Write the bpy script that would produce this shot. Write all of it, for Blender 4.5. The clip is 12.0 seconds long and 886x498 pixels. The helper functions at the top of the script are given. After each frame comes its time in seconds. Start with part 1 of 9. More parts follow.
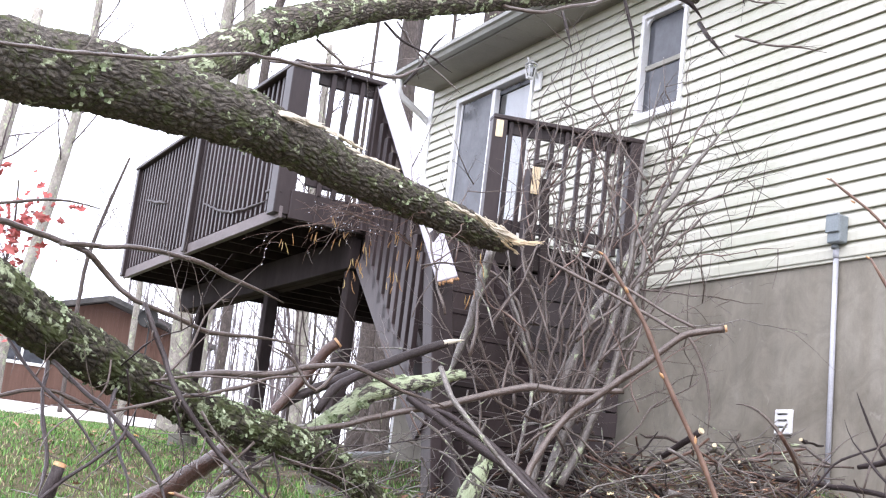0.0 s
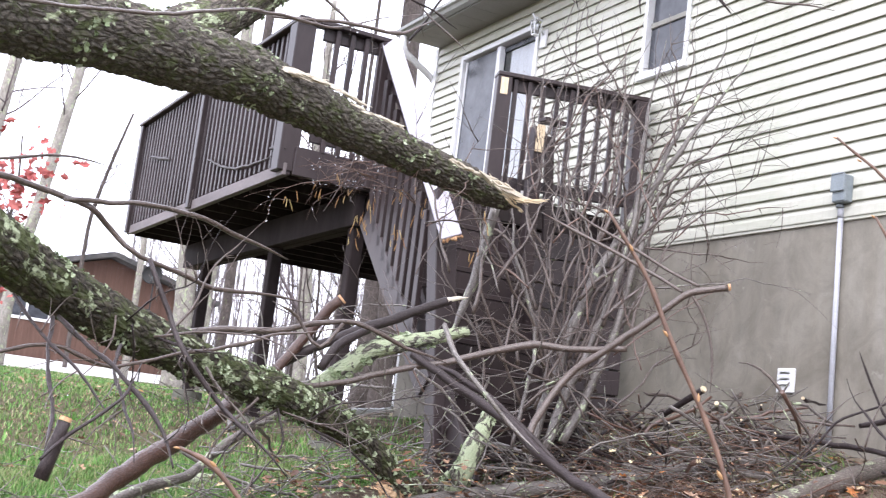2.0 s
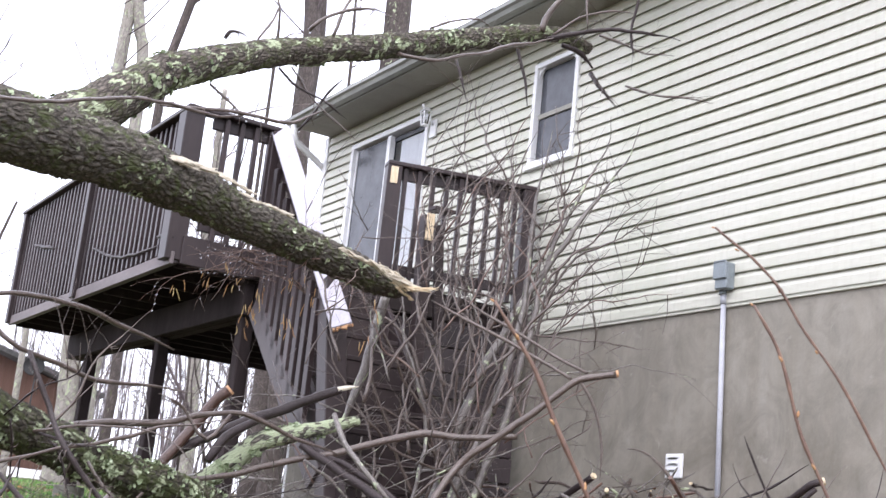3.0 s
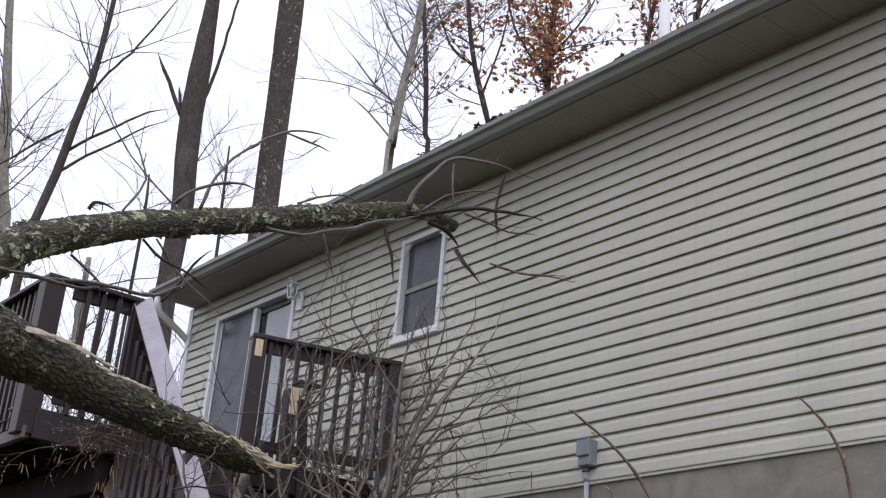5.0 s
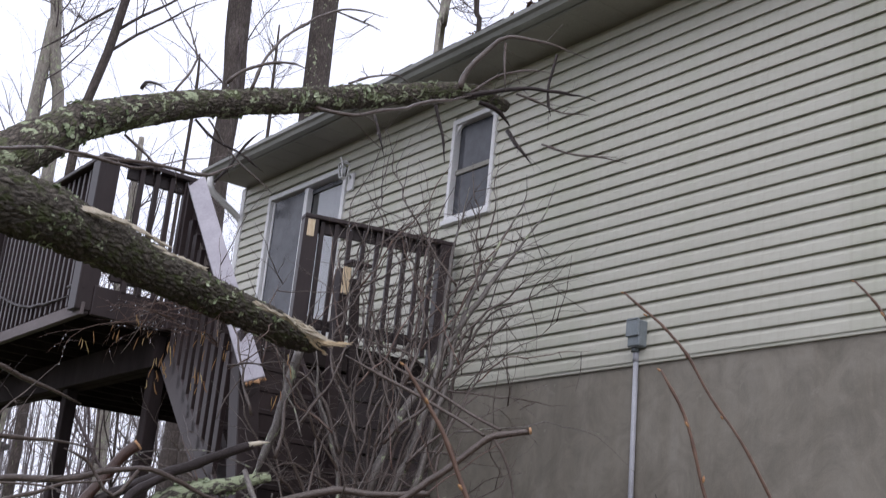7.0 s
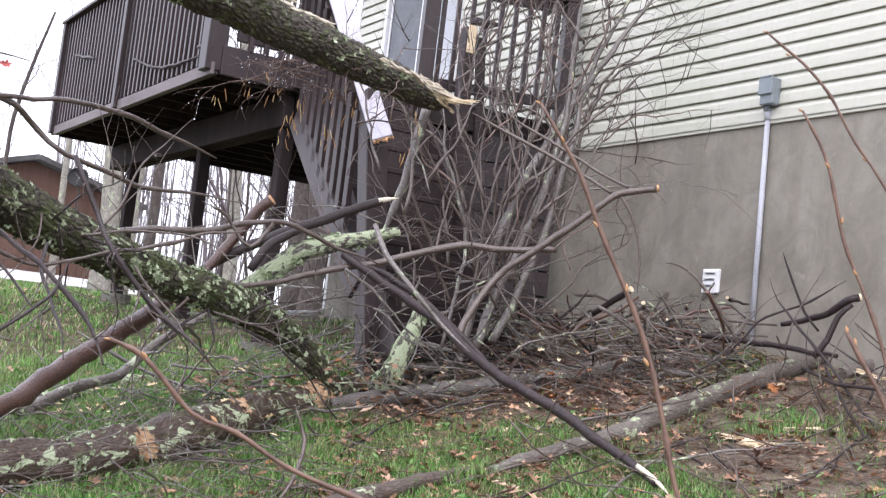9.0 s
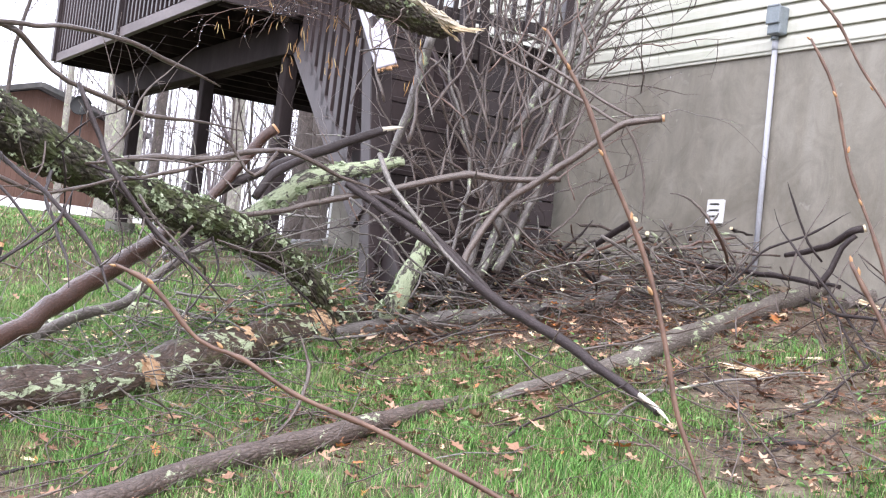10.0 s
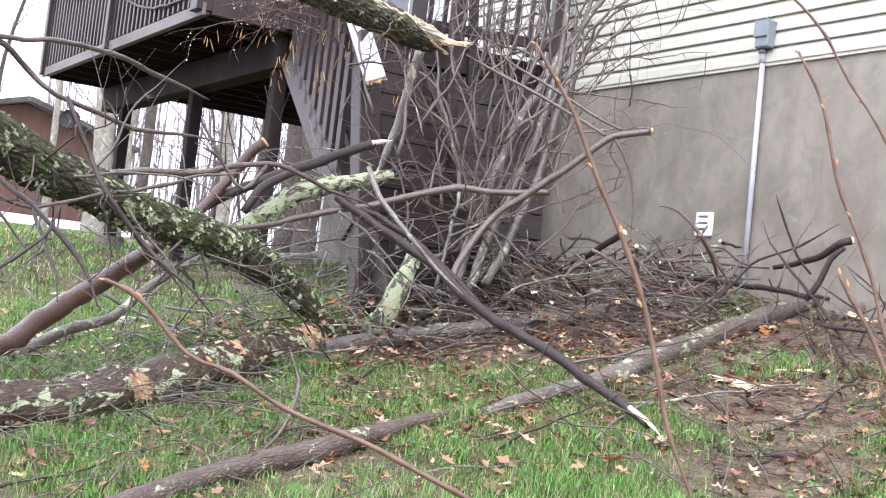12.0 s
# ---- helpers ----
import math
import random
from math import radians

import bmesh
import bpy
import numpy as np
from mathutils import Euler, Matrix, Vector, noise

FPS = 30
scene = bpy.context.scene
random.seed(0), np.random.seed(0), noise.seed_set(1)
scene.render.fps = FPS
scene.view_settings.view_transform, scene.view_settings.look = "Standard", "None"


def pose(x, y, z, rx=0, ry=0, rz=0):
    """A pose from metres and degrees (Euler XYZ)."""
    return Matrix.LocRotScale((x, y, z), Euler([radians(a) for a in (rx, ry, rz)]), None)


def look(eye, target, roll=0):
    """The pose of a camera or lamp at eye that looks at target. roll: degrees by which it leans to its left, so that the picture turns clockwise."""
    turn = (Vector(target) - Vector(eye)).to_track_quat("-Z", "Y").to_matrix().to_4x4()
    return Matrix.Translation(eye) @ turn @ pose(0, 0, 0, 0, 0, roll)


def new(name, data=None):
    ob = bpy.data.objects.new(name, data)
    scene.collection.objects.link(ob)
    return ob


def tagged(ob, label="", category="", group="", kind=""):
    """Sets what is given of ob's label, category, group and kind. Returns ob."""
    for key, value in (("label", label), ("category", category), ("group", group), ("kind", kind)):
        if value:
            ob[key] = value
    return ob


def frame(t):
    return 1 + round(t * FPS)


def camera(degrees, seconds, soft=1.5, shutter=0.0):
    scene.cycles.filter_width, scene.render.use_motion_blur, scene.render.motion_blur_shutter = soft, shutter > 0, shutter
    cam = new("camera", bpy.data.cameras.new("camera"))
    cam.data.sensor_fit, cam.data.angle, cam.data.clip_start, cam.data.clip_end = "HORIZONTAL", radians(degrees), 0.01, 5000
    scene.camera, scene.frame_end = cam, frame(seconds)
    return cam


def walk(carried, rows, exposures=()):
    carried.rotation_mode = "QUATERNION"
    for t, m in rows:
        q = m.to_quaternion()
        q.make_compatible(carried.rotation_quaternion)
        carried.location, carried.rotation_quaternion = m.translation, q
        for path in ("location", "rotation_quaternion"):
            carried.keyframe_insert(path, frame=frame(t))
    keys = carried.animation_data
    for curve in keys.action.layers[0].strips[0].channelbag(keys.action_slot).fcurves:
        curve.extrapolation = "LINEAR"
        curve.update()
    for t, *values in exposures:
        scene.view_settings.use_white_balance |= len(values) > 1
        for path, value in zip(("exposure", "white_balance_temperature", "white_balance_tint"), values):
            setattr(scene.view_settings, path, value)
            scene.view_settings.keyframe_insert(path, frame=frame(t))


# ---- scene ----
EYE = 1.35
cam = camera(38.4, 12.0, soft=1.15, shutter=0.3)
ROWS = [
    (0.0, 0.0000, 0.0000, 0.0000, 101.03, -6.72, -27.87),
    (0.5, -0.0009, 0.0005, -0.0001, 100.63, -6.83, -27.43),
    (1.0, -0.0027, 0.0013, -0.0004, 99.88, -7.11, -26.50),
    (1.5, -0.0018, 0.0009, -0.0003, 99.19, -7.19, -26.46),
    (2.0, -0.0016, 0.0010, -0.0012, 99.11, -7.01, -27.75),
    (2.5, 0.0000, 0.0000, 0.0000, 100.82, -6.30, -30.36),
    (3.0, 0.0046, -0.0035, 0.0025, 103.60, -5.82, -32.52),
    (3.5, 0.0072, -0.0064, 0.0048, 106.21, -5.34, -34.99),
    (3.7, 0.0084, -0.0080, 0.0058, 107.47, -5.22, -35.87),
    (5.3, 0.0117, -0.0195, 0.0212, 112.02, -4.67, -38.48),
    (5.5, 0.0107, -0.0191, 0.0221, 111.91, -4.68, -38.46),
    (6.0, 0.0092, -0.0176, 0.0232, 110.79, -5.14, -37.72),
    (6.5, 0.0091, -0.0161, 0.0224, 109.21, -5.39, -37.00),
    (7.0, 0.0085, -0.0137, 0.0217, 106.32, -5.66, -36.34),
    (7.5, 0.0073, -0.0105, 0.0198, 103.21, -5.83, -35.04),
    (7.7, 0.0071, -0.0093, 0.0189, 101.87, -6.08, -34.02),
    (9.3, -0.0013, 0.0030, -0.0285, 94.08, -6.88, -30.66),
    (9.5, -0.0015, 0.0027, -0.0285, 93.35, -6.88, -30.65),
    (10.0, -0.0018, 0.0021, -0.0285, 92.04, -6.95, -30.73),
    (10.5, -0.0018, 0.0020, -0.0285, 91.85, -6.85, -30.83),
    (11.0, -0.0017, 0.0023, -0.0285, 92.36, -6.81, -30.90),
    (11.5, -0.0017, 0.0024, -0.0285, 92.69, -6.76, -31.09),
    (12.0, -0.0016, 0.0024, -0.0285, 92.69, -6.78, -31.20),
]
EXPOSURES = [(0.0, 1.46, 6350, 14), (2.0, 1.46, 6350, 14), (2.5, 1.44, 6350, 14), (3.0, 1.21, 6350, 14), (3.7, 0.72, 6350, 14), (5.3, -0.22, 6350, 14), (6.0, -0.22, 6350, 14), (6.5, -0.22, 6350, 14), (7.0, -0.08, 6350, 14), (7.5, 0.20, 6350, 14), (7.7, 0.32, 6350, 14), (9.3, 1.28, 6350, 14), (10.0, 1.52, 6350, 14), (12.0, 1.58, 6350, 14)]
walk(cam, [(t, pose(x, y, EYE + z, rx, ry, rz)) for t, x, y, z, rx, ry, rz in ROWS], EXPOSURES)

# ---- light: overcast sky, soft weak sun ----
world = bpy.data.worlds.new("overcast")
scene.world = world
world.use_nodes = True
wn = world.node_tree.nodes
wl = world.node_tree.links
sky = wn.new("ShaderNodeTexSky")
sky.sky_type, sky.sun_disc = "NISHITA", False
sky.sun_elevation, sky.sun_rotation = radians(56), radians(214)
sky.dust_density, sky.ozone_density = 4.0, 1.0
cloud = wn.new("ShaderNodeMix")
cloud.data_type = "RGBA"
cloud.inputs[0].default_value = 0.88
cloud.inputs["B"].default_value = (12.2, 12.6, 14.2, 1)
wl.new(sky.outputs[0], cloud.inputs["A"])
wl.new(cloud.outputs["Result"], wn["Background"].inputs["Color"])
wn["Background"].inputs["Strength"].default_value = 0.105
sun = new("sun", bpy.data.lights.new("sun", "SUN"))
sun.data.energy, sun.data.angle, sun.data.color = 1.1, radians(70), (1.0, 0.97, 0.93)
sun.matrix_world = look((-6, -9, 16), (0, 0, 0))


# ---- materials ----
def material(name, rough=0.8, metal=0.0, spec=0.3):
    m = bpy.data.materials.new(name)
    m.use_nodes = True
    b = m.node_tree.nodes["Principled BSDF"]
    b.inputs["Roughness"].default_value = rough
    b.inputs["Metallic"].default_value = metal
    b.inputs["Specular IOR Level"].default_value = spec
    return m, m.node_tree.nodes, m.node_tree.links, b


def coords(n, l, kind="Object", scale=(1, 1, 1)):
    if kind in ("Object", "Generated", "UV"):
        out = n.new("ShaderNodeTexCoord").outputs[kind]
    else:
        a = n.new("ShaderNodeAttribute")
        a.attribute_name = kind
        out = a.outputs["Vector"]
    mp = n.new("ShaderNodeMapping")
    mp.inputs["Scale"].default_value = scale
    l.new(out, mp.inputs["Vector"])
    return mp.outputs[0]


def noise_tex(n, l, vec, scale, detail=6.0, rough=0.6, dist=0.0):
    t = n.new("ShaderNodeTexNoise")
    t.inputs["Scale"].default_value, t.inputs["Detail"].default_value = scale, detail
    t.inputs["Roughness"].default_value, t.inputs["Distortion"].default_value = rough, dist
    l.new(vec, t.inputs["Vector"])
    return t.outputs["Fac"]


def ramp(n, l, fac, stops):
    r = n.new("ShaderNodeValToRGB")
    e = r.color_ramp.elements
    while len(e) < len(stops):
        e.new(0.5)
    for el, (p, c) in zip(e, stops):
        el.position, el.color = p, (*c, 1) if len(c) == 3 else c
    l.new(fac, r.inputs[0])
    return r.outputs[0]


def mix(n, l, fac, a, b, mode="MIX"):
    m = n.new("ShaderNodeMix")
    m.data_type, m.blend_type = "RGBA", mode
    for sock, v in ((m.inputs[0], fac), (m.inputs["A"], a), (m.inputs["B"], b)):
        if isinstance(v, tuple):
            sock.default_value = (*v, 1)
        elif isinstance(v, (int, float)):
            sock.default_value = v
        else:
            l.new(v, sock)
    return m.outputs["Result"]


def bump(n, l, b, height, strength, dist):
    k = n.new("ShaderNodeBump")
    k.inputs["Strength"].default_value, k.inputs["Distance"].default_value = strength, dist
    l.new(height, k.inputs["Height"])
    l.new(k.outputs[0], b.inputs["Normal"])


def g(v):
    return (v, v, v)


def plain(name, c1, c2, scale=6.0, rough=0.7, grain=60.0, bump_d=0.002, stretch=(1, 1, 1), spec=0.3, vary=0.0, metal=0.0):
    """Two-scale variation between two colours, with a fine relief; vary: brightness shift from piece to piece."""
    m, n, l, b = material(name, rough, metal, spec)
    v = coords(n, l, "Object", stretch)
    big = noise_tex(n, l, v, scale, 5.0, 0.65)
    fine = noise_tex(n, l, v, grain, 4.0, 0.6)
    c = ramp(n, l, big, [(0.3, c1), (0.7, c2)])
    c = mix(n, l, 0.35, c, ramp(n, l, fine, [(0.25, g(0.45)), (0.75, g(1.0))]), "MULTIPLY")
    if vary:
        info = n.new("ShaderNodeObjectInfo")
        c = mix(n, l, 1.0, c, ramp(n, l, info.outputs["Random"], [(0.0, g(1 - vary)), (1.0, g(1.0))]), "MULTIPLY")
    l.new(c, b.inputs["Base Color"])
    bump(n, l, b, fine, 0.5, bump_d)
    return m


def bark_material(name, dark, light, moss=0.5, lichen=0.3, furrow=55.0, rough=0.85, relief=0.008, plates=0.9, spec=0.25):
    """Bark: ragged plates drawn out along the limb, with moss and pale lichen in patches of their own."""
    m, n, l, b = material(name, rough, 0, spec)
    along = coords(n, l, "bark", (1, 1, 1))
    warp = n.new("ShaderNodeTexNoise")
    warp.inputs["Scale"].default_value, warp.inputs["Detail"].default_value = furrow * 0.45, 5.0
    l.new(along, warp.inputs["Vector"])
    bend = n.new("ShaderNodeVectorMath")
    bend.operation = "MULTIPLY_ADD"
    bend.inputs[1].default_value = (1.15 / furrow,) * 3
    l.new(warp.outputs["Color"], bend.inputs[0])
    l.new(coords(n, l, "bark", (1, 1, 1.35)), bend.inputs[2])
    vor = n.new("ShaderNodeTexVoronoi")
    vor.feature = "DISTANCE_TO_EDGE"
    vor.inputs["Scale"].default_value = furrow
    l.new(bend.outputs[0], vor.inputs["Vector"])
    cell = n.new("ShaderNodeTexVoronoi")
    cell.inputs["Scale"].default_value = furrow
    l.new(bend.outputs[0], cell.inputs["Vector"])
    grain = noise_tex(n, l, coords(n, l, "bark", (1, 1, 2.2)), furrow * 3.0, 6.0, 0.75, 0.5)
    obj = coords(n, l, "Object")
    blot = noise_tex(n, l, obj, 4.0, 5.0, 0.62)
    patch = noise_tex(n, l, coords(n, l, "bark", (1, 1, 2.2)), 14.0, 7.0, 0.74, 0.6)
    fine = noise_tex(n, l, obj, 150.0, 4.0, 0.7)
    c = ramp(n, l, grain, [(0.3, dark), (0.7, light)])
    tone = n.new("ShaderNodeSeparateColor")
    l.new(cell.outputs["Color"], tone.inputs[0])
    c = mix(n, l, 0.6, c, ramp(n, l, tone.outputs[0], [(0.0, g(0.6)), (1.0, g(1.0))]), "MULTIPLY")
    c = mix(n, l, plates, c, ramp(n, l, vor.outputs["Distance"], [(0.0, g(0.16)), (0.12, g(0.55)), (0.4, g(1.0))]), "MULTIPLY")
    c = mix(n, l, 0.55, c, ramp(n, l, blot, [(0.35, (0.62, 0.59, 0.56)), (0.65, (1, 1, 1))]), "MULTIPLY")
    if moss:
        mossy = ramp(n, l, patch, [(0.62 - 0.16 * moss, g(0.0)), (0.70 - 0.12 * moss, g(0.8))])
        c = mix(n, l, mossy, c, mix(n, l, fine, (0.030, 0.042, 0.015), (0.13, 0.155, 0.06)))
    if lichen:
        p2 = noise_tex(n, l, coords(n, l, "bark", (1.0, 1.0, 2.6)), 14.0, 7.0, 0.66, 0.5)
        lic = ramp(n, l, p2, [(0.69 - 0.2 * lichen, g(0.0)), (0.725 - 0.2 * lichen, g(0.9))])
        c = mix(n, l, lic, c, mix(n, l, fine, (0.22, 0.27, 0.15), (0.56, 0.62, 0.43)))
    l.new(c, b.inputs["Base Color"])
    h = mix(n, l, 0.35, ramp(n, l, vor.outputs["Distance"], [(0.0, g(0.0)), (0.3, g(1.0))]), grain)
    bump(n, l, b, h, 1.0, relief)
    return m


BARK = bark_material("furrowed_bark", (0.042, 0.035, 0.030), (0.315, 0.283, 0.245), 0.72, 0.42, 42.0, plates=0.75)
BARK_UP = bark_material("lichened_bark", (0.055, 0.045, 0.038), (0.30, 0.26, 0.22), 0.75, 0.66, 50.0)
BARK_LOG = bark_material("log_bark", (0.032, 0.02, 0.015), (0.19, 0.13, 0.10), 0.45, 0.80, 55.0, 0.42, 0.004, 0.6, 0.4)
BARK_LOGF = bark_material("brown_log_bark", (0.06, 0.042, 0.036), (0.26, 0.20, 0.175), 0.25, 0.42, 60.0, 0.45, 0.004, 0.5, 0.45)
BARK_RUST = bark_material("rusty_twig_bark", (0.08, 0.042, 0.03), (0.30, 0.17, 0.125), 0, 0.0, 90.0, 0.4, 0.001, 0.3, 0.4)
BARK_MOSS = bark_material("mossy_bark", (0.04, 0.033, 0.026), (0.22, 0.195, 0.16), 1.0, 0.62, 44.0)
BARK_GREYLOG = bark_material("grey_log_bark", (0.11, 0.09, 0.08), (0.32, 0.28, 0.25), 0.1, 0.5, 70.0, 0.5, 0.003, 0.5, 0.4)
BARK_PALE = bark_material("lichen_bark", (0.12, 0.11, 0.09), (0.34, 0.32, 0.27), 0.4, 1.15, 60.0, 0.85, 0.006)
BARK_TWIG = bark_material("twig_bark", (0.034, 0.025, 0.021), (0.25, 0.188, 0.162), 0, 0.0, 90.0, 0.3, 0.0015, 0.4, 0.55)
BARK_SHRUB = bark_material("shrub_bark", (0.09, 0.077, 0.07), (0.37, 0.33, 0.305), 0.2, 0.55, 80.0, 0.34, 0.002, 0.5, 0.6)
BARK_VINE = bark_material("red_brown_twig_bark", (0.05, 0.027, 0.021), (0.29, 0.17, 0.128), 0, 0.0, 90.0, 0.3, 0.001, 0.3, 0.6)
BARK_WET = bark_material("wet_bark", (0.022, 0.017, 0.017), (0.10, 0.077, 0.078), 0, 0.0, 100.0, 0.42, 0.001, 0.4, 0.22)
BARK_RED = bark_material("red_bark", (0.04, 0.02, 0.014), (0.155, 0.076, 0.055), 0, 0.0, 90.0, 0.32, 0.002, 0.4, 0.5)
BARK_FAR = bark_material("far_bark", (0.06, 0.05, 0.045), (0.19, 0.16, 0.15), 0.15, 0.12, 20.0, 0.9, 0.01, 0.4)
# Pale lichened bark of far trunks, its colour lifted further for haze.
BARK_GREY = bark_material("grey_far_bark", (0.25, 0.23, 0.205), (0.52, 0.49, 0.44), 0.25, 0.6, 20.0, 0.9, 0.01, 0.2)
BARK_LICH = bark_material("spotted_bark", (0.06, 0.05, 0.045), (0.19, 0.16, 0.15), 0.1, 0.45, 20.0, 0.9, 0.01, 0.4)
# Far twigs paled towards purple-grey: aerial haze mixed into the bark colour.
BARK_HAZED_TWIG = bark_material("crown_twig_bark", (0.12, 0.095, 0.10), (0.28, 0.235, 0.245), 0, 0.0, 30.0, 0.8, 0.004, 0.3)
SPROUT = plain("young_twig_bark", (0.075, 0.042, 0.032), (0.20, 0.12, 0.085), 22, 0.4, 120, 0.0008, spec=0.35)
BUD = plain("bud_scales", (0.34, 0.17, 0.075), (0.46, 0.28, 0.14), 40, 0.5, 200, 0.0005)
SPLINT = plain("split_wood", (0.66, 0.49, 0.29), (0.84, 0.73, 0.55), 20, 0.6, 90, 0.002, (6, 6, 1))
CUT = plain("sawn_wood", (0.50, 0.26, 0.13), (0.68, 0.43, 0.25), 30, 0.6, 120, 0.001)
PALEWOOD = plain("peeled_wood", (0.66, 0.58, 0.46), (0.82, 0.76, 0.64), 14, 0.6, 90, 0.001, (5, 5, 1))
TRIM = plain("white_trim", (0.80, 0.81, 0.82), (0.86, 0.86, 0.86), 3, 0.4, 80, 0.0004)
# Grey-beige, about half as bright as the siding's cream.
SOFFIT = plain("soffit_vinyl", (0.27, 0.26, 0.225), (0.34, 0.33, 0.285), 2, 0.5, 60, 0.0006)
GUTTER = plain("gutter_paint", (0.17, 0.175, 0.155), (0.29, 0.295, 0.27), 2.5, 0.3, 40, 0.0006, (1, 0.3, 1), 0.5)
DECK = plain("dark_brown_stain", (0.029, 0.020, 0.021), (0.062, 0.044, 0.045), 3, 0.42, 50, 0.0012, (1, 1, 0.3), 0.35, 0.3)
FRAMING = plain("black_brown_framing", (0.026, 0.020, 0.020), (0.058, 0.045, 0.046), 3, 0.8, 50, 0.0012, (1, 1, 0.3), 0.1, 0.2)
DECK_EDGE = plain("weathered_brown_stain", (0.12, 0.10, 0.10), (0.20, 0.17, 0.17), 4, 0.6, 60, 0.001, (1, 0.3, 1))
HANDRAIL = plain("grey_handrail_paint", (0.36, 0.345, 0.39), (0.46, 0.44, 0.49), 5, 0.5, 60, 0.0008)
SHINGLE = plain("asphalt_shingle", (0.05, 0.05, 0.05), (0.12, 0.115, 0.11), 4, 0.9, 90, 0.003)
CONDUIT = plain("grey_pvc", (0.42, 0.43, 0.47), (0.54, 0.55, 0.60), 6, 0.45, 80, 0.0004)
METAL = plain("grey_box_metal", (0.22, 0.25, 0.27), (0.28, 0.32, 0.34), 9, 0.4, 80, 0.0004)
# Near-black for the satellite dish and for shade painted in the vent openings.
DARK = plain("dark_slot", (0.02, 0.02, 0.02), (0.03, 0.03, 0.03), 9, 0.7)
DRIVE = plain("pale_driveway", (0.50, 0.49, 0.47), (0.62, 0.61, 0.59), 0.8, 0.9, 20, 0.003)
BROWNHOUSE = plain("brown_boards", (0.10, 0.055, 0.04), (0.15, 0.085, 0.065), 1.0, 0.7, 20, 0.003, (6, 6, 0.4))
LEAF_RED = plain("red_leaf", (0.30, 0.05, 0.05), (0.46, 0.14, 0.12), 3, 0.55, 40, 0.001)


def vinyl():
    """Vinyl siding: faint streaks of run-down dirt, a fine embossed grain, boards that differ a little."""
    m, n, l, b = material("cream_vinyl", 0.42, 0, 0.35)
    cloudy = noise_tex(n, l, coords(n, l, "Object", (1, 0.4, 1)), 1.3, 5.0, 0.65)
    run = noise_tex(n, l, coords(n, l, "Object", (1, 9.0, 0.7)), 2.6, 5.0, 0.6)
    grain = noise_tex(n, l, coords(n, l, "Object", (1, 0.08, 1)), 140.0, 4.0, 0.6)
    c = ramp(n, l, cloudy, [(0.3, (0.545, 0.54, 0.462)), (0.7, (0.60, 0.595, 0.515))])
    c = mix(n, l, 0.3, c, ramp(n, l, run, [(0.28, (0.72, 0.70, 0.64)), (0.5, (1, 1, 1))]), "MULTIPLY")
    c = mix(n, l, 0.25, c, ramp(n, l, grain, [(0.3, g(0.75)), (0.7, g(1.0))]), "MULTIPLY")
    algae = noise_tex(n, l, coords(n, l, "Object", (1, 1, 1)), 1.1, 6.0, 0.62, 0.4)
    c = mix(n, l, ramp(n, l, algae, [(0.50, g(0.0)), (0.72, g(0.55))]), c, (0.40, 0.43, 0.31))
    info = n.new("ShaderNodeObjectInfo")
    c = mix(n, l, 1.0, c, ramp(n, l, info.outputs["Random"], [(0.0, g(0.95)), (1.0, g(1.0))]), "MULTIPLY")
    l.new(c, b.inputs["Base Color"])
    bump(n, l, b, grain, 0.35, 0.0006)
    return m


def concrete():
    m, n, l, b = material("cast_concrete", 0.85)
    v = coords(n, l)
    cloudy = noise_tex(n, l, v, 0.9, 6.0, 0.62, 0.6)
    trowel = noise_tex(n, l, coords(n, l, "Object", (1, 1, 0.9)), 4.0, 7.0, 0.7, 1.2)
    fine = noise_tex(n, l, v, 90.0, 4.0, 0.7)
    streak = noise_tex(n, l, coords(n, l, "Object", (1, 3.0, 0.12)), 3.0, 5.0, 0.6)
    c = ramp(n, l, cloudy, [(0.28, (0.205, 0.185, 0.15)), (0.72, (0.36, 0.335, 0.29))])
    c = mix(n, l, 0.75, c, ramp(n, l, trowel, [(0.32, g(0.66)), (0.62, g(1.0))]), "MULTIPLY")
    c = mix(n, l, 0.18, c, ramp(n, l, streak, [(0.35, (0.60, 0.54, 0.46)), (0.6, (1, 1, 1))]), "MULTIPLY")
    spots = noise_tex(n, l, v, 11.0, 5.0, 0.6, 0.6)
    c = mix(n, l, ramp(n, l, spots, [(0.66, g(0.0)), (0.74, g(0.35))]), c, (0.42, 0.40, 0.36))
    c = mix(n, l, 0.3, c, ramp(n, l, fine, [(0.3, g(0.7)), (0.7, g(1.0))]), "MULTIPLY")
    l.new(c, b.inputs["Base Color"])
    bump(n, l, b, mix(n, l, 0.3, trowel, fine), 0.5, 0.006)
    return m


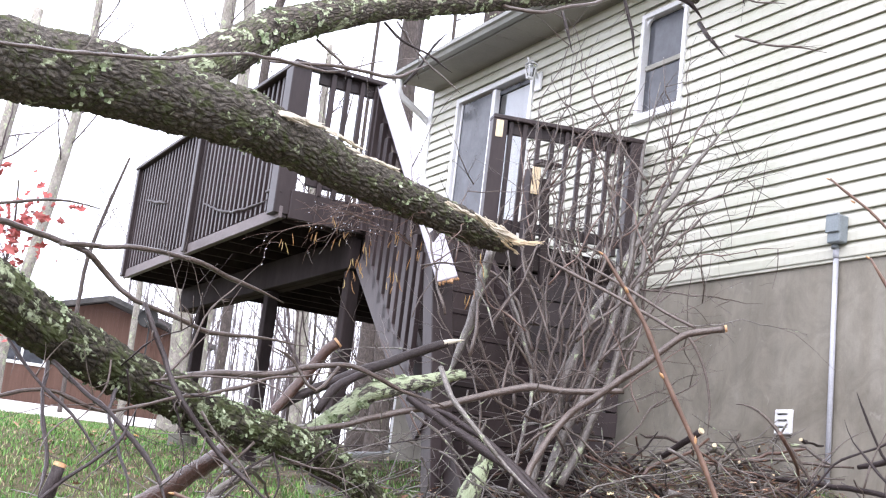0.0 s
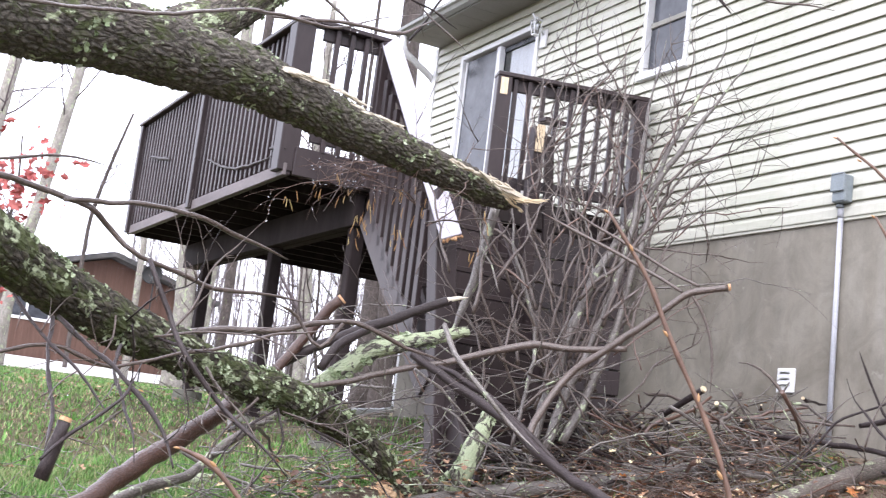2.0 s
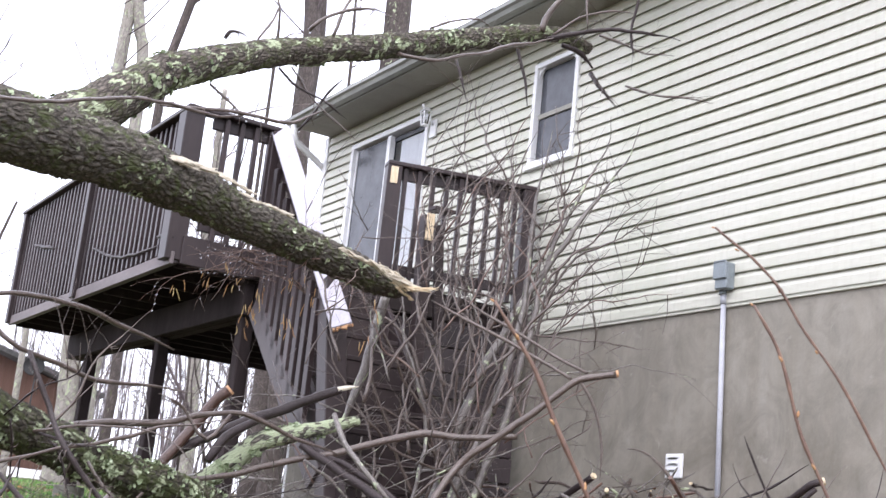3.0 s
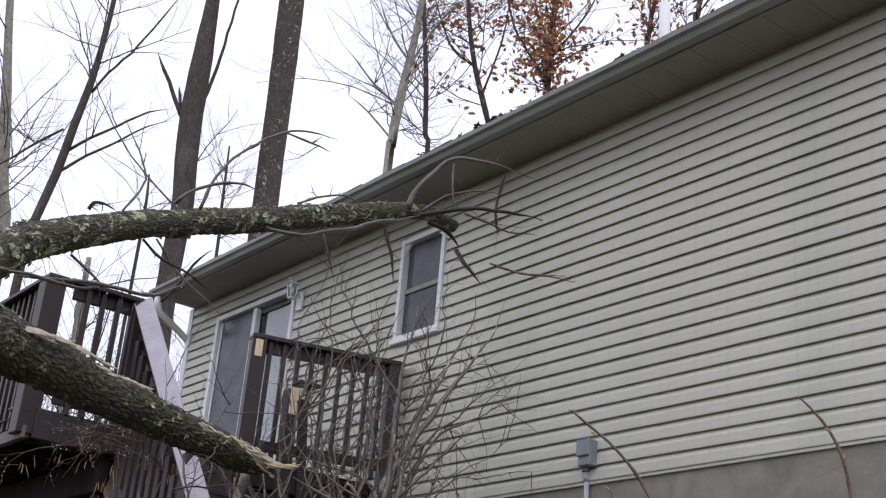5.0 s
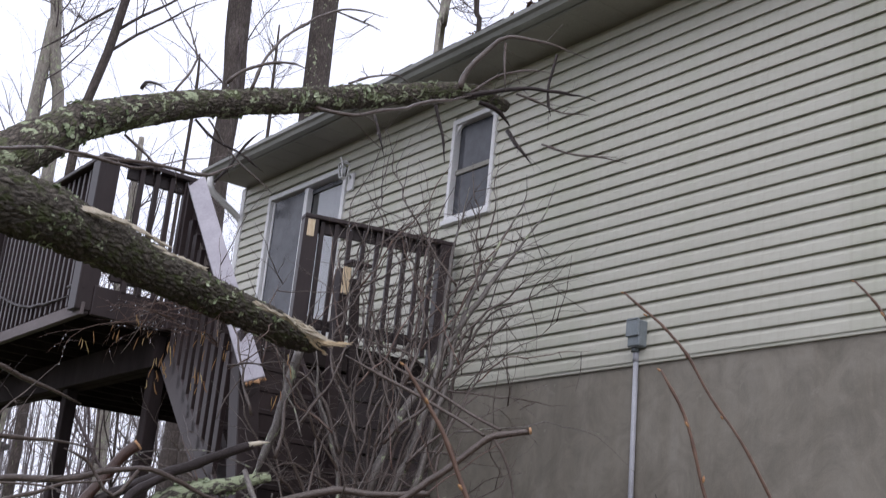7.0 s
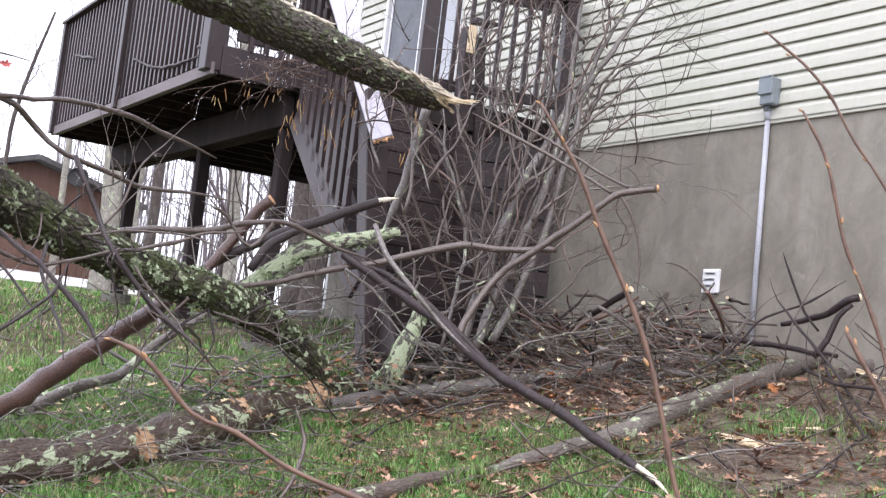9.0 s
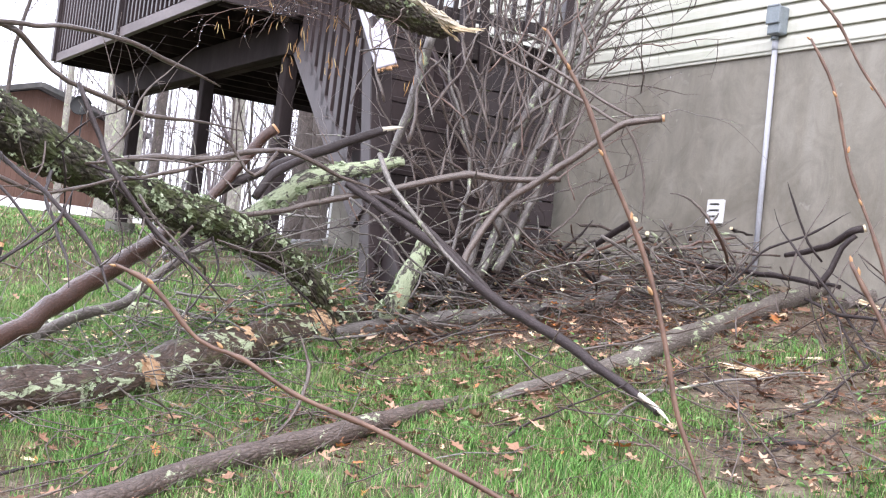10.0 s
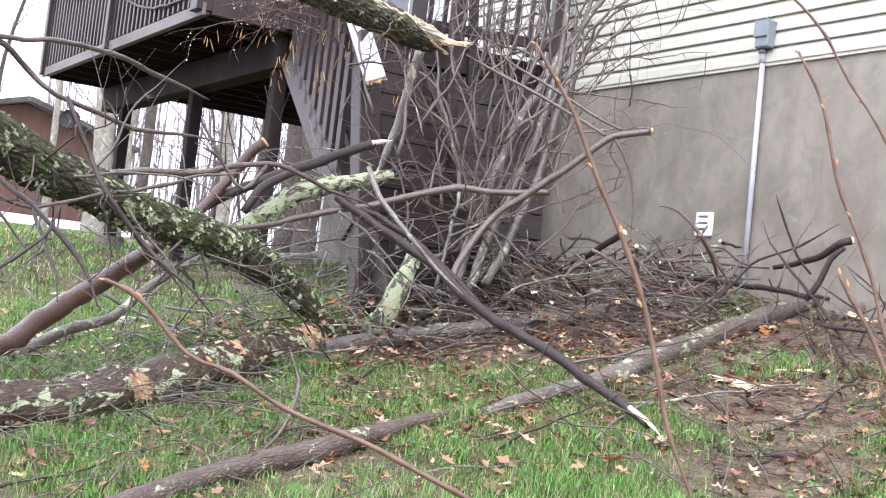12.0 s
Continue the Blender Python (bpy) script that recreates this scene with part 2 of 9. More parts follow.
def lawn():
    m, n, l, b = material("lawn_soil", 0.95, 0, 0.1)
    v = coords(n, l)
    at = n.new("ShaderNodeAttribute")
    at.attribute_name = "bare_soil"
    mid = noise_tex(n, l, v, 4.0, 6.0, 0.7, 0.4)
    fine = noise_tex(n, l, v, 60.0, 5.0, 0.75)
    grass = ramp(n, l, mid, [(0.3, (0.06, 0.065, 0.03)), (0.7, (0.16, 0.15, 0.085))])
    soil = ramp(n, l, mid, [(0.25, (0.09, 0.068, 0.05)), (0.5, (0.25, 0.20, 0.155)), (0.75, (0.46, 0.385, 0.31))])
    edge = mix(n, l, 0.35, at.outputs["Fac"], noise_tex(n, l, v, 7.0, 6.0, 0.7, 0.4))
    c = mix(n, l, ramp(n, l, edge, [(0.40, g(0.0)), (0.56, g(1.0))]), grass, soil)
    thatch = noise_tex(n, l, v, 24.0, 6.0, 0.75, 0.8)
    c = mix(n, l, ramp(n, l, thatch, [(0.45, g(0.0)), (0.6, g(0.75))]), c, ramp(n, l, fine, [(0.3, (0.10, 0.075, 0.05)), (0.7, (0.34, 0.265, 0.18))]))
    c = mix(n, l, 0.75, c, ramp(n, l, fine, [(0.3, g(0.3)), (0.7, g(1.0))]), "MULTIPLY")
    l.new(c, b.inputs["Base Color"])
    bump(n, l, b, mix(n, l, 0.5, thatch, fine), 1.0, 0.03)
    return m


def blade():
    m, n, l, b = material("grass_blade", 0.5, 0, 0.3)
    geo = n.new("ShaderNodeNewGeometry")
    c = ramp(n, l, geo.outputs["Random Per Island"], [(0.0, (0.03, 0.085, 0.018)), (0.4, (0.085, 0.215, 0.04)), (0.8, (0.18, 0.36, 0.085)), (0.90, (0.34, 0.31, 0.18)), (1.0, (0.46, 0.37, 0.25))])
    patch = noise_tex(n, l, coords(n, l), 1.6, 5.0, 0.65, 0.6)
    c = mix(n, l, ramp(n, l, patch, [(0.48, g(0.0)), (0.70, g(0.5))]), c, ramp(n, l, geo.outputs["Random Per Island"], [(0.0, (0.16, 0.19, 0.07)), (0.6, (0.30, 0.28, 0.15)), (1.0, (0.42, 0.33, 0.21))]))
    l.new(c, b.inputs["Base Color"])
    b.inputs["Subsurface Weight"].default_value = 0.0
    return m


def leafy(name, stops):
    m, n, l, b = material(name, 0.5, 0, 0.3)
    geo = n.new("ShaderNodeNewGeometry")
    c = ramp(n, l, geo.outputs["Random Per Island"], stops)
    c = mix(n, l, 0.5, c, ramp(n, l, noise_tex(n, l, coords(n, l), 70, 4), [(0.3, g(0.55)), (0.7, g(1.0))]), "MULTIPLY")
    l.new(c, b.inputs["Base Color"])
    return m


def glass_dark():
    m, n, l, b = material("window_glass", 0.03, 0, 0.5)
    b.inputs["Base Color"].default_value = (0.9, 0.92, 0.95, 1)
    b.inputs["Transmission Weight"].default_value = 1.0
    b.inputs["IOR"].default_value = 1.45
    return m


FOOTING = plain("dirty_concrete", (0.10, 0.10, 0.08), (0.19, 0.185, 0.16), 5, 0.9, 60, 0.003)
SIDING = vinyl()
CONCRETE, LAWN, BLADE, GLASS = concrete(), lawn(), blade(), glass_dark()
# Grey-blue mottling in the base colour stands for reflections on the dark screens.
SCREEN = plain("insect_screen", (0.02, 0.022, 0.028), (0.085, 0.09, 0.105), 3.5, 0.16, 300, 0.0003, (1, 1, 1), 0.38)
LITTER = leafy("leaf_litter", [(0.0, (0.12, 0.06, 0.037)), (0.45, (0.25, 0.13, 0.078)), (0.8, (0.40, 0.245, 0.16)), (0.93, (0.56, 0.41, 0.30)), (0.97, (0.45, 0.17, 0.06)), (1.0, (0.58, 0.23, 0.07))])
CHIP = leafy("wood_chips", [(0.0, (0.55, 0.38, 0.2)), (1.0, (0.8, 0.66, 0.42))])
LICHEN = leafy("leafy_lichen", [(0.0, (0.10, 0.14, 0.06)), (0.4, (0.26, 0.32, 0.18)), (1.0, (0.54, 0.61, 0.43))])
RAW = plain("raw_torn_wood", (0.32, 0.17, 0.09), (0.62, 0.45, 0.28), 26, 0.6, 110, 0.003)
OAK = leafy("oak_leaf", [(0.0, (0.24, 0.09, 0.07)), (0.4, (0.40, 0.15, 0.09)), (0.75, (0.52, 0.24, 0.08)), (1.0, (0.60, 0.38, 0.14))])


# ---- building helpers ----
def part(name, bm, mat, parent=None, label=""):
    """Links a bmesh as one mesh object under a thing or a part."""
    me = bpy.data.meshes.new(name)
    bm.to_mesh(me)
    bm.free()
    me.materials.append(mat)
    ob = new(name, me)
    ob.parent = parent
    return tagged(ob, label)


def thing(name, label, category, at=(0, 0, 0), group="", kind=""):
    ob = new(name)
    ob.location = at
    ob.empty_display_size = 0.1
    return tagged(ob, label, category, group, kind)


def add_box(bm, lo, hi, bevel=0.0, turn=None):
    lo, hi = Vector(lo), Vector(hi)
    c, s = (lo + hi) / 2, hi - lo
    m = Matrix.Translation(c) @ (turn or Matrix()) @ Matrix.Diagonal((*s, 1))
    made = bmesh.ops.create_cube(bm, size=1.0, matrix=m)
    if bevel:
        edges = {e for v in made["verts"] for e in v.link_edges}
        bmesh.ops.bevel(bm, geom=list(edges), offset=bevel, segments=1, affect="EDGES")
    return made


def box(lo, hi, bevel=0.004, turn=None):
    bm = bmesh.new()
    add_box(bm, lo, hi, bevel, turn)
    return bm


def board(a, b, width, thick, up=(0, 0, 1), bevel=0.004):
    """A board from a to b, its width measured across, its thickness along up."""
    a, b = Vector(a), Vector(b)
    d = (b - a).normalized()
    side = d.cross(Vector(up)).normalized()
    top = side.cross(d)
    m = Matrix((side, d, top)).transposed().to_4x4()
    bm = bmesh.new()
    bmesh.ops.create_cube(bm, size=1.0, matrix=Matrix.Translation((a + b) / 2) @ m @ Matrix.Diagonal((width, (b - a).length, thick, 1)))
    if bevel:
        bmesh.ops.bevel(bm, geom=list(bm.edges), offset=bevel, segments=1, affect="EDGES")
    return bm


def smooth(t):
    t = min(1.0, max(0.0, t))
    return t * t * (3 - 2 * t)


def ground_z(x, y):
    """The lawn climbs from the camera to the house and then goes on gently."""
    r = math.hypot(x, y)
    xc, yc = max(-6.0, min(9.0, x)), max(-6.0, min(14.0, y))
    near = -0.019 + 0.079 * xc + 0.107 * yc + 0.021 * xc * xc - 0.004 * xc * yc - 0.001 * yc * yc
    far = 1.5 + 0.0376 * (min(r, 45.0) - 12.7)
    k = smooth((r - 9.5) / 4.5)
    if y < 0:
        far = near
    z = near * (1 - k) + far * k
    return z + 0.035 * noise.noise((x * 0.7, y * 0.7, 0)) + 0.012 * noise.noise((x * 3, y * 3, 5))


BARE = [(4.39, 4.06, 0.55), (3.67, 3.45, 0.50), (4.71, 5.20, 0.50), (4.56, 5.65, 0.45)]


def bareness(x, y):
    """Above nought where the turf has given way to bare earth."""
    bare = 0.55 * noise.noise((x * 0.55, y * 0.55, 2)) + 0.45 * noise.noise((x * 1.6, y * 1.6, 7)) - 0.19
    bare += 0.36 * smooth((x - 2.9) / 1.3) * smooth((y - 3.0) / 1.6) * smooth((9.5 - y) / 1.5)
    bare -= 0.35 * smooth((math.hypot(x, y) - 6.8) / 2.0) * smooth((4.0 - x) / 1.2)
    for ex, ey, er in BARE:
        bare += 0.45 * max(0.0, 1 - ((x - ex) ** 2 + (y - ey) ** 2) / er ** 2)
    return bare


# ---- ground ----
def build_ground():
    radii = [0.0]
    while radii[-1] < 900:
        radii.append(radii[-1] * 1.02 + 0.06)
    spokes = 300
    verts = [(0, 0, ground_z(0, 0))]
    for r in radii[1:]:
        for i in range(spokes):
            a = 2 * math.pi * i / spokes
            x, y = r * math.sin(a), r * math.cos(a)
            verts.append((x, y, ground_z(x, y)))
    faces = [(0, 1 + (i + 1) % spokes, 1 + i) for i in range(spokes)]
    for k in range(len(radii) - 2):
        o, p = 1 + k * spokes, 1 + (k + 1) * spokes
        faces += [(o + i, o + (i + 1) % spokes, p + (i + 1) % spokes, p + i) for i in range(spokes)]
    me = bpy.data.meshes.new("ground")
    me.from_pydata(verts, [], faces)
    me.polygons.foreach_set("use_smooth", [True] * len(me.polygons))
    at = me.attributes.new("bare_soil", "FLOAT", "POINT")
    at.data.foreach_set("value", [min(1.0, max(0.0, 0.5 + 1.6 * bareness(v[0], v[1]))) if math.hypot(v[0], v[1]) < 30 else 0.0 for v in verts])
    me.materials.append(LAWN)
    return tagged(new("ground", me), "wet green lawn with bare earth sloping up to the house", "lawn", kind="structure")


ground = build_ground()

# ---- the house ----
WALL = 5.9
FAR, NEAR = 12.51, -3.0
FOUND, EAVE = 3.16, 5.80
COURSE = (EAVE - FOUND) / 26
DOOR = (10.24, 11.84, 3.42, 5.56)
WIN = (7.88, 8.50, 4.61, 5.545)

foundation = tagged(part("foundation_wall", box((WALL + 0.012, NEAR, -1.5), (WALL + 0.30, FAR, FOUND), 0.0), CONCRETE),
                    "grey cast concrete foundation wall with trowel marks and stains", "foundation wall", kind="structure")


def wall_core():
    bm = bmesh.new()
    x0, x1 = WALL + 0.022, WALL + 0.18
    d0, d1, dz0, dz1 = DOOR
    w0, w1, wz0, wz1 = WIN
    for y0, y1, z0, z1 in ((d1, FAR - 0.02, FOUND, EAVE + 0.1), (d0, d1, FOUND, dz0), (d0, d1, dz1, EAVE + 0.1), (w1, d0, FOUND, EAVE + 0.1), (w0, w1, FOUND, wz0),
                           (w0, w1, wz1, EAVE + 0.1), (NEAR, w0, FOUND, EAVE + 0.1)):
        add_box(bm, (x0, y0, z0), (x1, y1, z1))
    add_box(bm, (x1, FAR - 0.18, FOUND), (14.0, FAR - 0.02, EAVE + 0.1))
    add_box(bm, (x1, NEAR, -1.5), (14.0, NEAR + 0.15, EAVE + 0.1))
    add_box(bm, (13.85, NEAR + 0.15, -1.5), (14.0, FAR - 0.18, EAVE + 0.1))
    return bm


wall = tagged(part("wall_front", wall_core(), SIDING), "house wall clad in pale cream-green vinyl lap siding", "house wall", kind="structure")


def siding_run(y0, y1, h):
    """One course of dutch lap: a coved upper third, an upright face and a deep underside."""
    prof = [(0.012, h + 0.010), (0.009, h * 0.99), (0.004, h * 0.88), (-0.004, h * 0.75), (-0.0095, h * 0.66), (-0.0115, h * 0.60), (-0.0128, h * 0.30), (-0.0138, 0.010), (-0.0130, 0.002), (-0.0105, 0.0), (-0.0085, 0.002), (-0.0065, 0.012), (0.016, 0.013)]
    bm = bmesh.new()
    rows = [[bm.verts.new((px, y, pz)) for px, pz in prof] for y in (y0, y1)]
    for i in range(len(prof) - 1):
        f = bm.faces.new((rows[0][i], rows[0][i + 1], rows[1][i + 1], rows[1][i]))
        f.smooth = False
    bmesh.ops.recalc_face_normals(bm, faces=bm.faces)
    return bm


def build_siding():
    rng = random.Random(4)
    kept = {}
    for k in range(26):
        z = FOUND + 0.002 + k * COURSE
        cuts = [NEAR, FAR - 0.07]
        y = NEAR + 0.6 + (k // 2 % 3) * 1.25 + rng.uniform(-0.15, 0.15)
        while y < FAR - 0.6:
            cuts.append(round(y, 2))
            y += 3.66
        cuts.sort()
        runs = [(a, b) for a, b in zip(cuts, cuts[1:])]
        for o0, o1, oz0, oz1 in (DOOR, WIN):
            if z + COURSE * 0.6 > oz0 and z + COURSE * 0.4 < oz1:
                out = []
                for a, b in runs:
                    if b <= o0 or a >= o1:
                        out.append((a, b))
                        continue
                    if a < o0:
                        out.append((a, o0))
                    if b > o1:
                        out.append((o1, b))
                runs = out
        for a, b in runs:
            if b - a < 0.03:
                continue
            key = (round(a, 3), round(b, 3))
            if key not in kept:
                ob = part("siding_board", siding_run(a, b - 0.0015, COURSE), SIDING, wall)
                kept[key] = ob.data
            else:
                ob = new("siding_board", kept[key])
                ob.parent = wall
            ob.location = (WALL + rng.uniform(-0.0012, 0.0012), 0, z)


part("corner_trim", box((WALL - 0.025, FAR - 0.07, FOUND), (WALL + 0.06, FAR + 0.02, EAVE), 0.004), TRIM, wall, "white corner trim")
part("starter_strip", box((WALL - 0.006, NEAR, FOUND - 0.02), (WALL + 0.02, FAR, FOUND + 0.003), 0.002), SIDING, wall)


# ---- roof, eaves and gutter ----
def build_roof():
    house_roof = thing("roof", "low dark shingle roof with a soffit and gutter", "roof", (9.9, 5, EAVE), kind="structure")
    house_roof.location = (0, 0, 0)
    bm = bmesh.new()
    y0, y1 = NEAR - 0.3, FAR + 0.03
    x0, x1, slope = WALL - 0.44, 9.95, 0.30
    z0, th = EAVE + 0.105, 0.04
    for xa, za, xb, zb in ((x0, z0, x1, z0 + slope * (x1 - x0)), (x1, z0 + slope * (x1 - x0), 14.4, z0)):
        v = [bm.verts.new(p) for p in ((xa, y0, za), (xb, y0, zb), (xb, y1, zb), (xa, y1, za), (xa, y0, za - th), (xb, y0, zb - th), (xb, y1, zb - th), (xa, y1, za - th))]
        for f in ((0, 1, 2, 3), (7, 6, 5, 4), (0, 4, 5, 1), (1, 5, 6, 2), (2, 6, 7, 3), (3, 7, 4, 0)):
            bm.faces.new([v[i] for i in f])
    bmesh.ops.recalc_face_normals(bm, faces=bm.faces)
    part("shingles", bm, SHINGLE, house_roof, "dark asphalt shingles")
    bm = bmesh.new()
    for k in range(54):
        ya = NEAR - 0.3 + k * 0.292
        add_box(bm, (WALL - 0.415, ya, EAVE + 0.004), (WALL + 0.1, min(ya + 0.289, y1 - 0.01), EAVE + 0.016))
    rng = random.Random(14)
    for k in range(50):
        ya = y0 + 0.31 * k
        lift = rng.uniform(0.0, 0.012)
        part("shingle", board((x0 - 0.018, ya, z0 + 0.006 + lift), (x0 - 0.018, min(ya + 0.305, y1), z0 + 0.006 + lift * rng.random()), 0.14 + rng.uniform(-0.02, 0.02), 0.009, (-0.2, 0, 1), 0.0), SHINGLE, house_roof)
    part("soffit", bm, SOFFIT, house_roof, "vented grey-beige soffit panels")
    part("fascia", box((WALL - 0.43, y0, EAVE - 0.01), (WALL - 0.41, y1, EAVE + 0.062), 0.002), GUTTER, house_roof)
    # gutter with an open top and rolled front lip
    prof = [(0.0, 0.088), (0.0, 0.0), (-0.072, 0.0), (-0.080, 0.018), (-0.088, 0.034), (-0.112, 0.050), (-0.116, 0.080), (-0.108, 0.088), (-0.102, 0.080), (-0.101, 0.056), (-0.078, 0.040), (-0.066, 0.008), (-0.006, 0.008), (-0.006, 0.088)]
    bm = bmesh.new()
    cuts = [y0 + (y1 - y0) * i / 60 for i in range(61)]
    rows = [[bm.verts.new((WALL - 0.432 + px, y, EAVE + 0.002 + pz + (0.010 * noise.noise((y * 0.55, 3, 0)) + 0.004 * noise.noise((y * 2.5, 3, 0))) * min(1.0, -px * 14))) for px, pz in prof] for y in cuts]
    for a, b in zip(rows, rows[1:]):
        for i in range(len(prof)):
            j = (i + 1) % len(prof)
            bm.faces.new((a[i], a[j], b[j], b[i]))
    for row in (rows[0], rows[-1]):
        bm.faces.new(row)
    bmesh.ops.recalc_face_normals(bm, faces=bm.faces)
    part("gutter", bm, GUTTER, house_roof, "weathered pale metal gutter")
    part("gutter_strap", box((WALL - 0.55, 5.0, EAVE + 0.080), (WALL - 0.43, 5.03, EAVE + 0.085), 0.001), GUTTER, house_roof)
    # gable over the far end
    bm = bmesh.new()
    a = [bm.verts.new(p) for p in ((WALL, FAR, EAVE), (13.98, FAR, EAVE), (x1, FAR, z0 + slope * (x1 - x0) - 0.06))]
    b = [bm.verts.new((v.co.x, FAR - 0.1, v.co.z)) for v in a]
    bm.faces.new(a), bm.faces.new(b[::-1])
    for i in range(3):
        bm.faces.new((a[i], b[i], b[(i + 1) % 3], a[(i + 1) % 3]))
    part("gable", bm, SIDING, house_roof)
    return house_roof


roof = build_roof()


def tube_mesh(pts, radius, n=10, bm=None):
    """A round pipe of even radius along points, with mitred bends and closed ends."""
    bm = bm or bmesh.new()
    pts = [Vector(p) for p in pts]
    up = Vector((0.13, 0.21, 0.97))
    rings = []
    for i, p in enumerate(pts):
        d = (pts[min(i + 1, len(pts) - 1)] - pts[max(i - 1, 0)]).normalized()
        u = d.cross(up if abs(d.dot(up)) < 0.95 else Vector((1, 0, 0))).normalized()
        w = d.cross(u)
        rings.append([bm.verts.new(p + radius * (math.cos(2 * math.pi * k / n) * u + math.sin(2 * math.pi * k / n) * w)) for k in range(n)])
    for a, b in zip(rings, rings[1:]):
        for k in range(n):
            bm.faces.new((a[k], a[(k + 1) % n], b[(k + 1) % n], b[k])).smooth = True
    bm.faces.new(rings[0][::-1]), bm.faces.new(rings[-1])
    return bm


downspout = thing("downspout", "white metal downspout bending from gutter to house corner", "downspout", (WALL - 0.04, FAR - 0.03, 2.0))
downspout.location = (0, 0, 0)
part("elbow", tube_mesh([(WALL - 0.49, FAR - 0.12, EAVE), (WALL - 0.49, FAR - 0.12, EAVE - 0.10), (WALL - 0.44, FAR - 0.10, EAVE - 0.17), (WALL - 0.12, FAR + 0.0, EAVE - 0.29), (WALL + 0.0, FAR + 0.05, EAVE - 0.34), (WALL + 0.055, FAR + 0.055, EAVE - 0.40)], 0.038, 12), TRIM, downspout)
part("pipe", box((WALL + 0.02, FAR + 0.025, 1.75), (WALL + 0.09, FAR + 0.085, EAVE - 0.30), 0.01), TRIM, downspout)
part("outlet", tube_mesh([(WALL + 0.055, FAR + 0.055, 1.86), (WALL + 0.02, FAR + 0.05, 1.74), (WALL - 0.15, FAR - 0.02, 1.70), (WALL - 0.55, FAR - 0.2, 1.66)], 0.036, 12), TRIM, downspout)
part("bracket", box((WALL + 0.012, FAR + 0.018, 4.2), (WALL + 0.098, FAR + 0.092, 4.23), 0.002), TRIM, downspout)

vent_pipe = tagged(part("vent_pipe", tube_mesh([(6.2, 5.76, 6.05), (6.2, 5.76, 6.89)], 0.042, 16), TRIM), "white plastic vent pipe standing on the roof", "vent pipe")


# ---- patio door and window ----
def frame_ring(x0, x1, y0, y1, z0, z1, w, parent, mat=None, name="frame", bottom=True):
    mat = mat or TRIM
    part(name, box((x0, y0, z0), (x1, y0 + w, z1)), mat, parent)
    part(name, box((x0, y1 - w, z0), (x1, y1, z1)), mat, parent)
    part(name, box((x0 + 0.001, y0 + w, z1 - w), (x1 - 0.001, y1 - w, z1)), mat, parent)
    if bottom:
        part(name, box((x0 + 0.001, y0 + w, z0), (x1 - 0.001, y1 - w, z0 + w)), mat, parent)


def pane(y0, y1, z0, z1, x, mat, parent, label=""):
    return part("pane", box((x, y0, z0), (x + 0.006, y1, z1), 0.0), mat, parent, label)


def build_door():
    y0, y1, z0, z1 = DOOR
    d = tagged(thing("door_1", "white framed sliding patio door with a dark insect screen", "patio door"), kind="structure")
    frame_ring(WALL - 0.03, WALL + 0.10, y0, y1, z0, z1, 0.055, d)
    mid = (y0 + y1) / 2
    part("meeting_stile", box((WALL - 0.012, mid - 0.035, z0 + 0.07), (WALL + 0.05, mid + 0.035, z1 - 0.07)), TRIM, d)
    s = part("screen_frame", box((WALL + 0.0, y1 - 0.105, z0 + 0.08), (WALL + 0.02, y1 - 0.08, z1 - 0.08)), TRIM, d)
    pane(mid + 0.03, y1 - 0.1, z0 + 0.08, z1 - 0.08, WALL + 0.012, SCREEN, s, "dark insect screen")
    frame_ring(WALL + 0.04, WALL + 0.075, y0 + 0.08, mid + 0.02, z0 + 0.08, z1 - 0.08, 0.05, d, SCREEN, "sash")
    gp = pane(y0 + 0.13, mid - 0.03, z0 + 0.13, z1 - 0.13, WALL + 0.055, GLASS, d, "clear reflecting glass")
    gp.visible_shadow = False
    part("curtain", curtain(WALL + 0.085, y0 + 0.09, mid - 0.12, z0 + 0.05, z1 - 0.05), TRIM, d, "pale curtain behind the glass")
    return d


def curtain(x, y0, y1, z0, z1):
    bm = bmesh.new()
    n = 60
    rows = []
    for z in (z0, z1):
        rows.append([bm.verts.new((x + 0.018 * math.sin(i * 1.1) + 0.006 * math.sin(i * 0.37), y0 + (y1 - y0) * i / n, z)) for i in range(n + 1)])
    for i in range(n):
        bm.faces.new((rows[0][i], rows[0][i + 1], rows[1][i + 1], rows[1][i])).smooth = True
    bmesh.ops.solidify(bm, geom=list(bm.faces), thickness=0.003)
    return bm


door_1 = build_door()


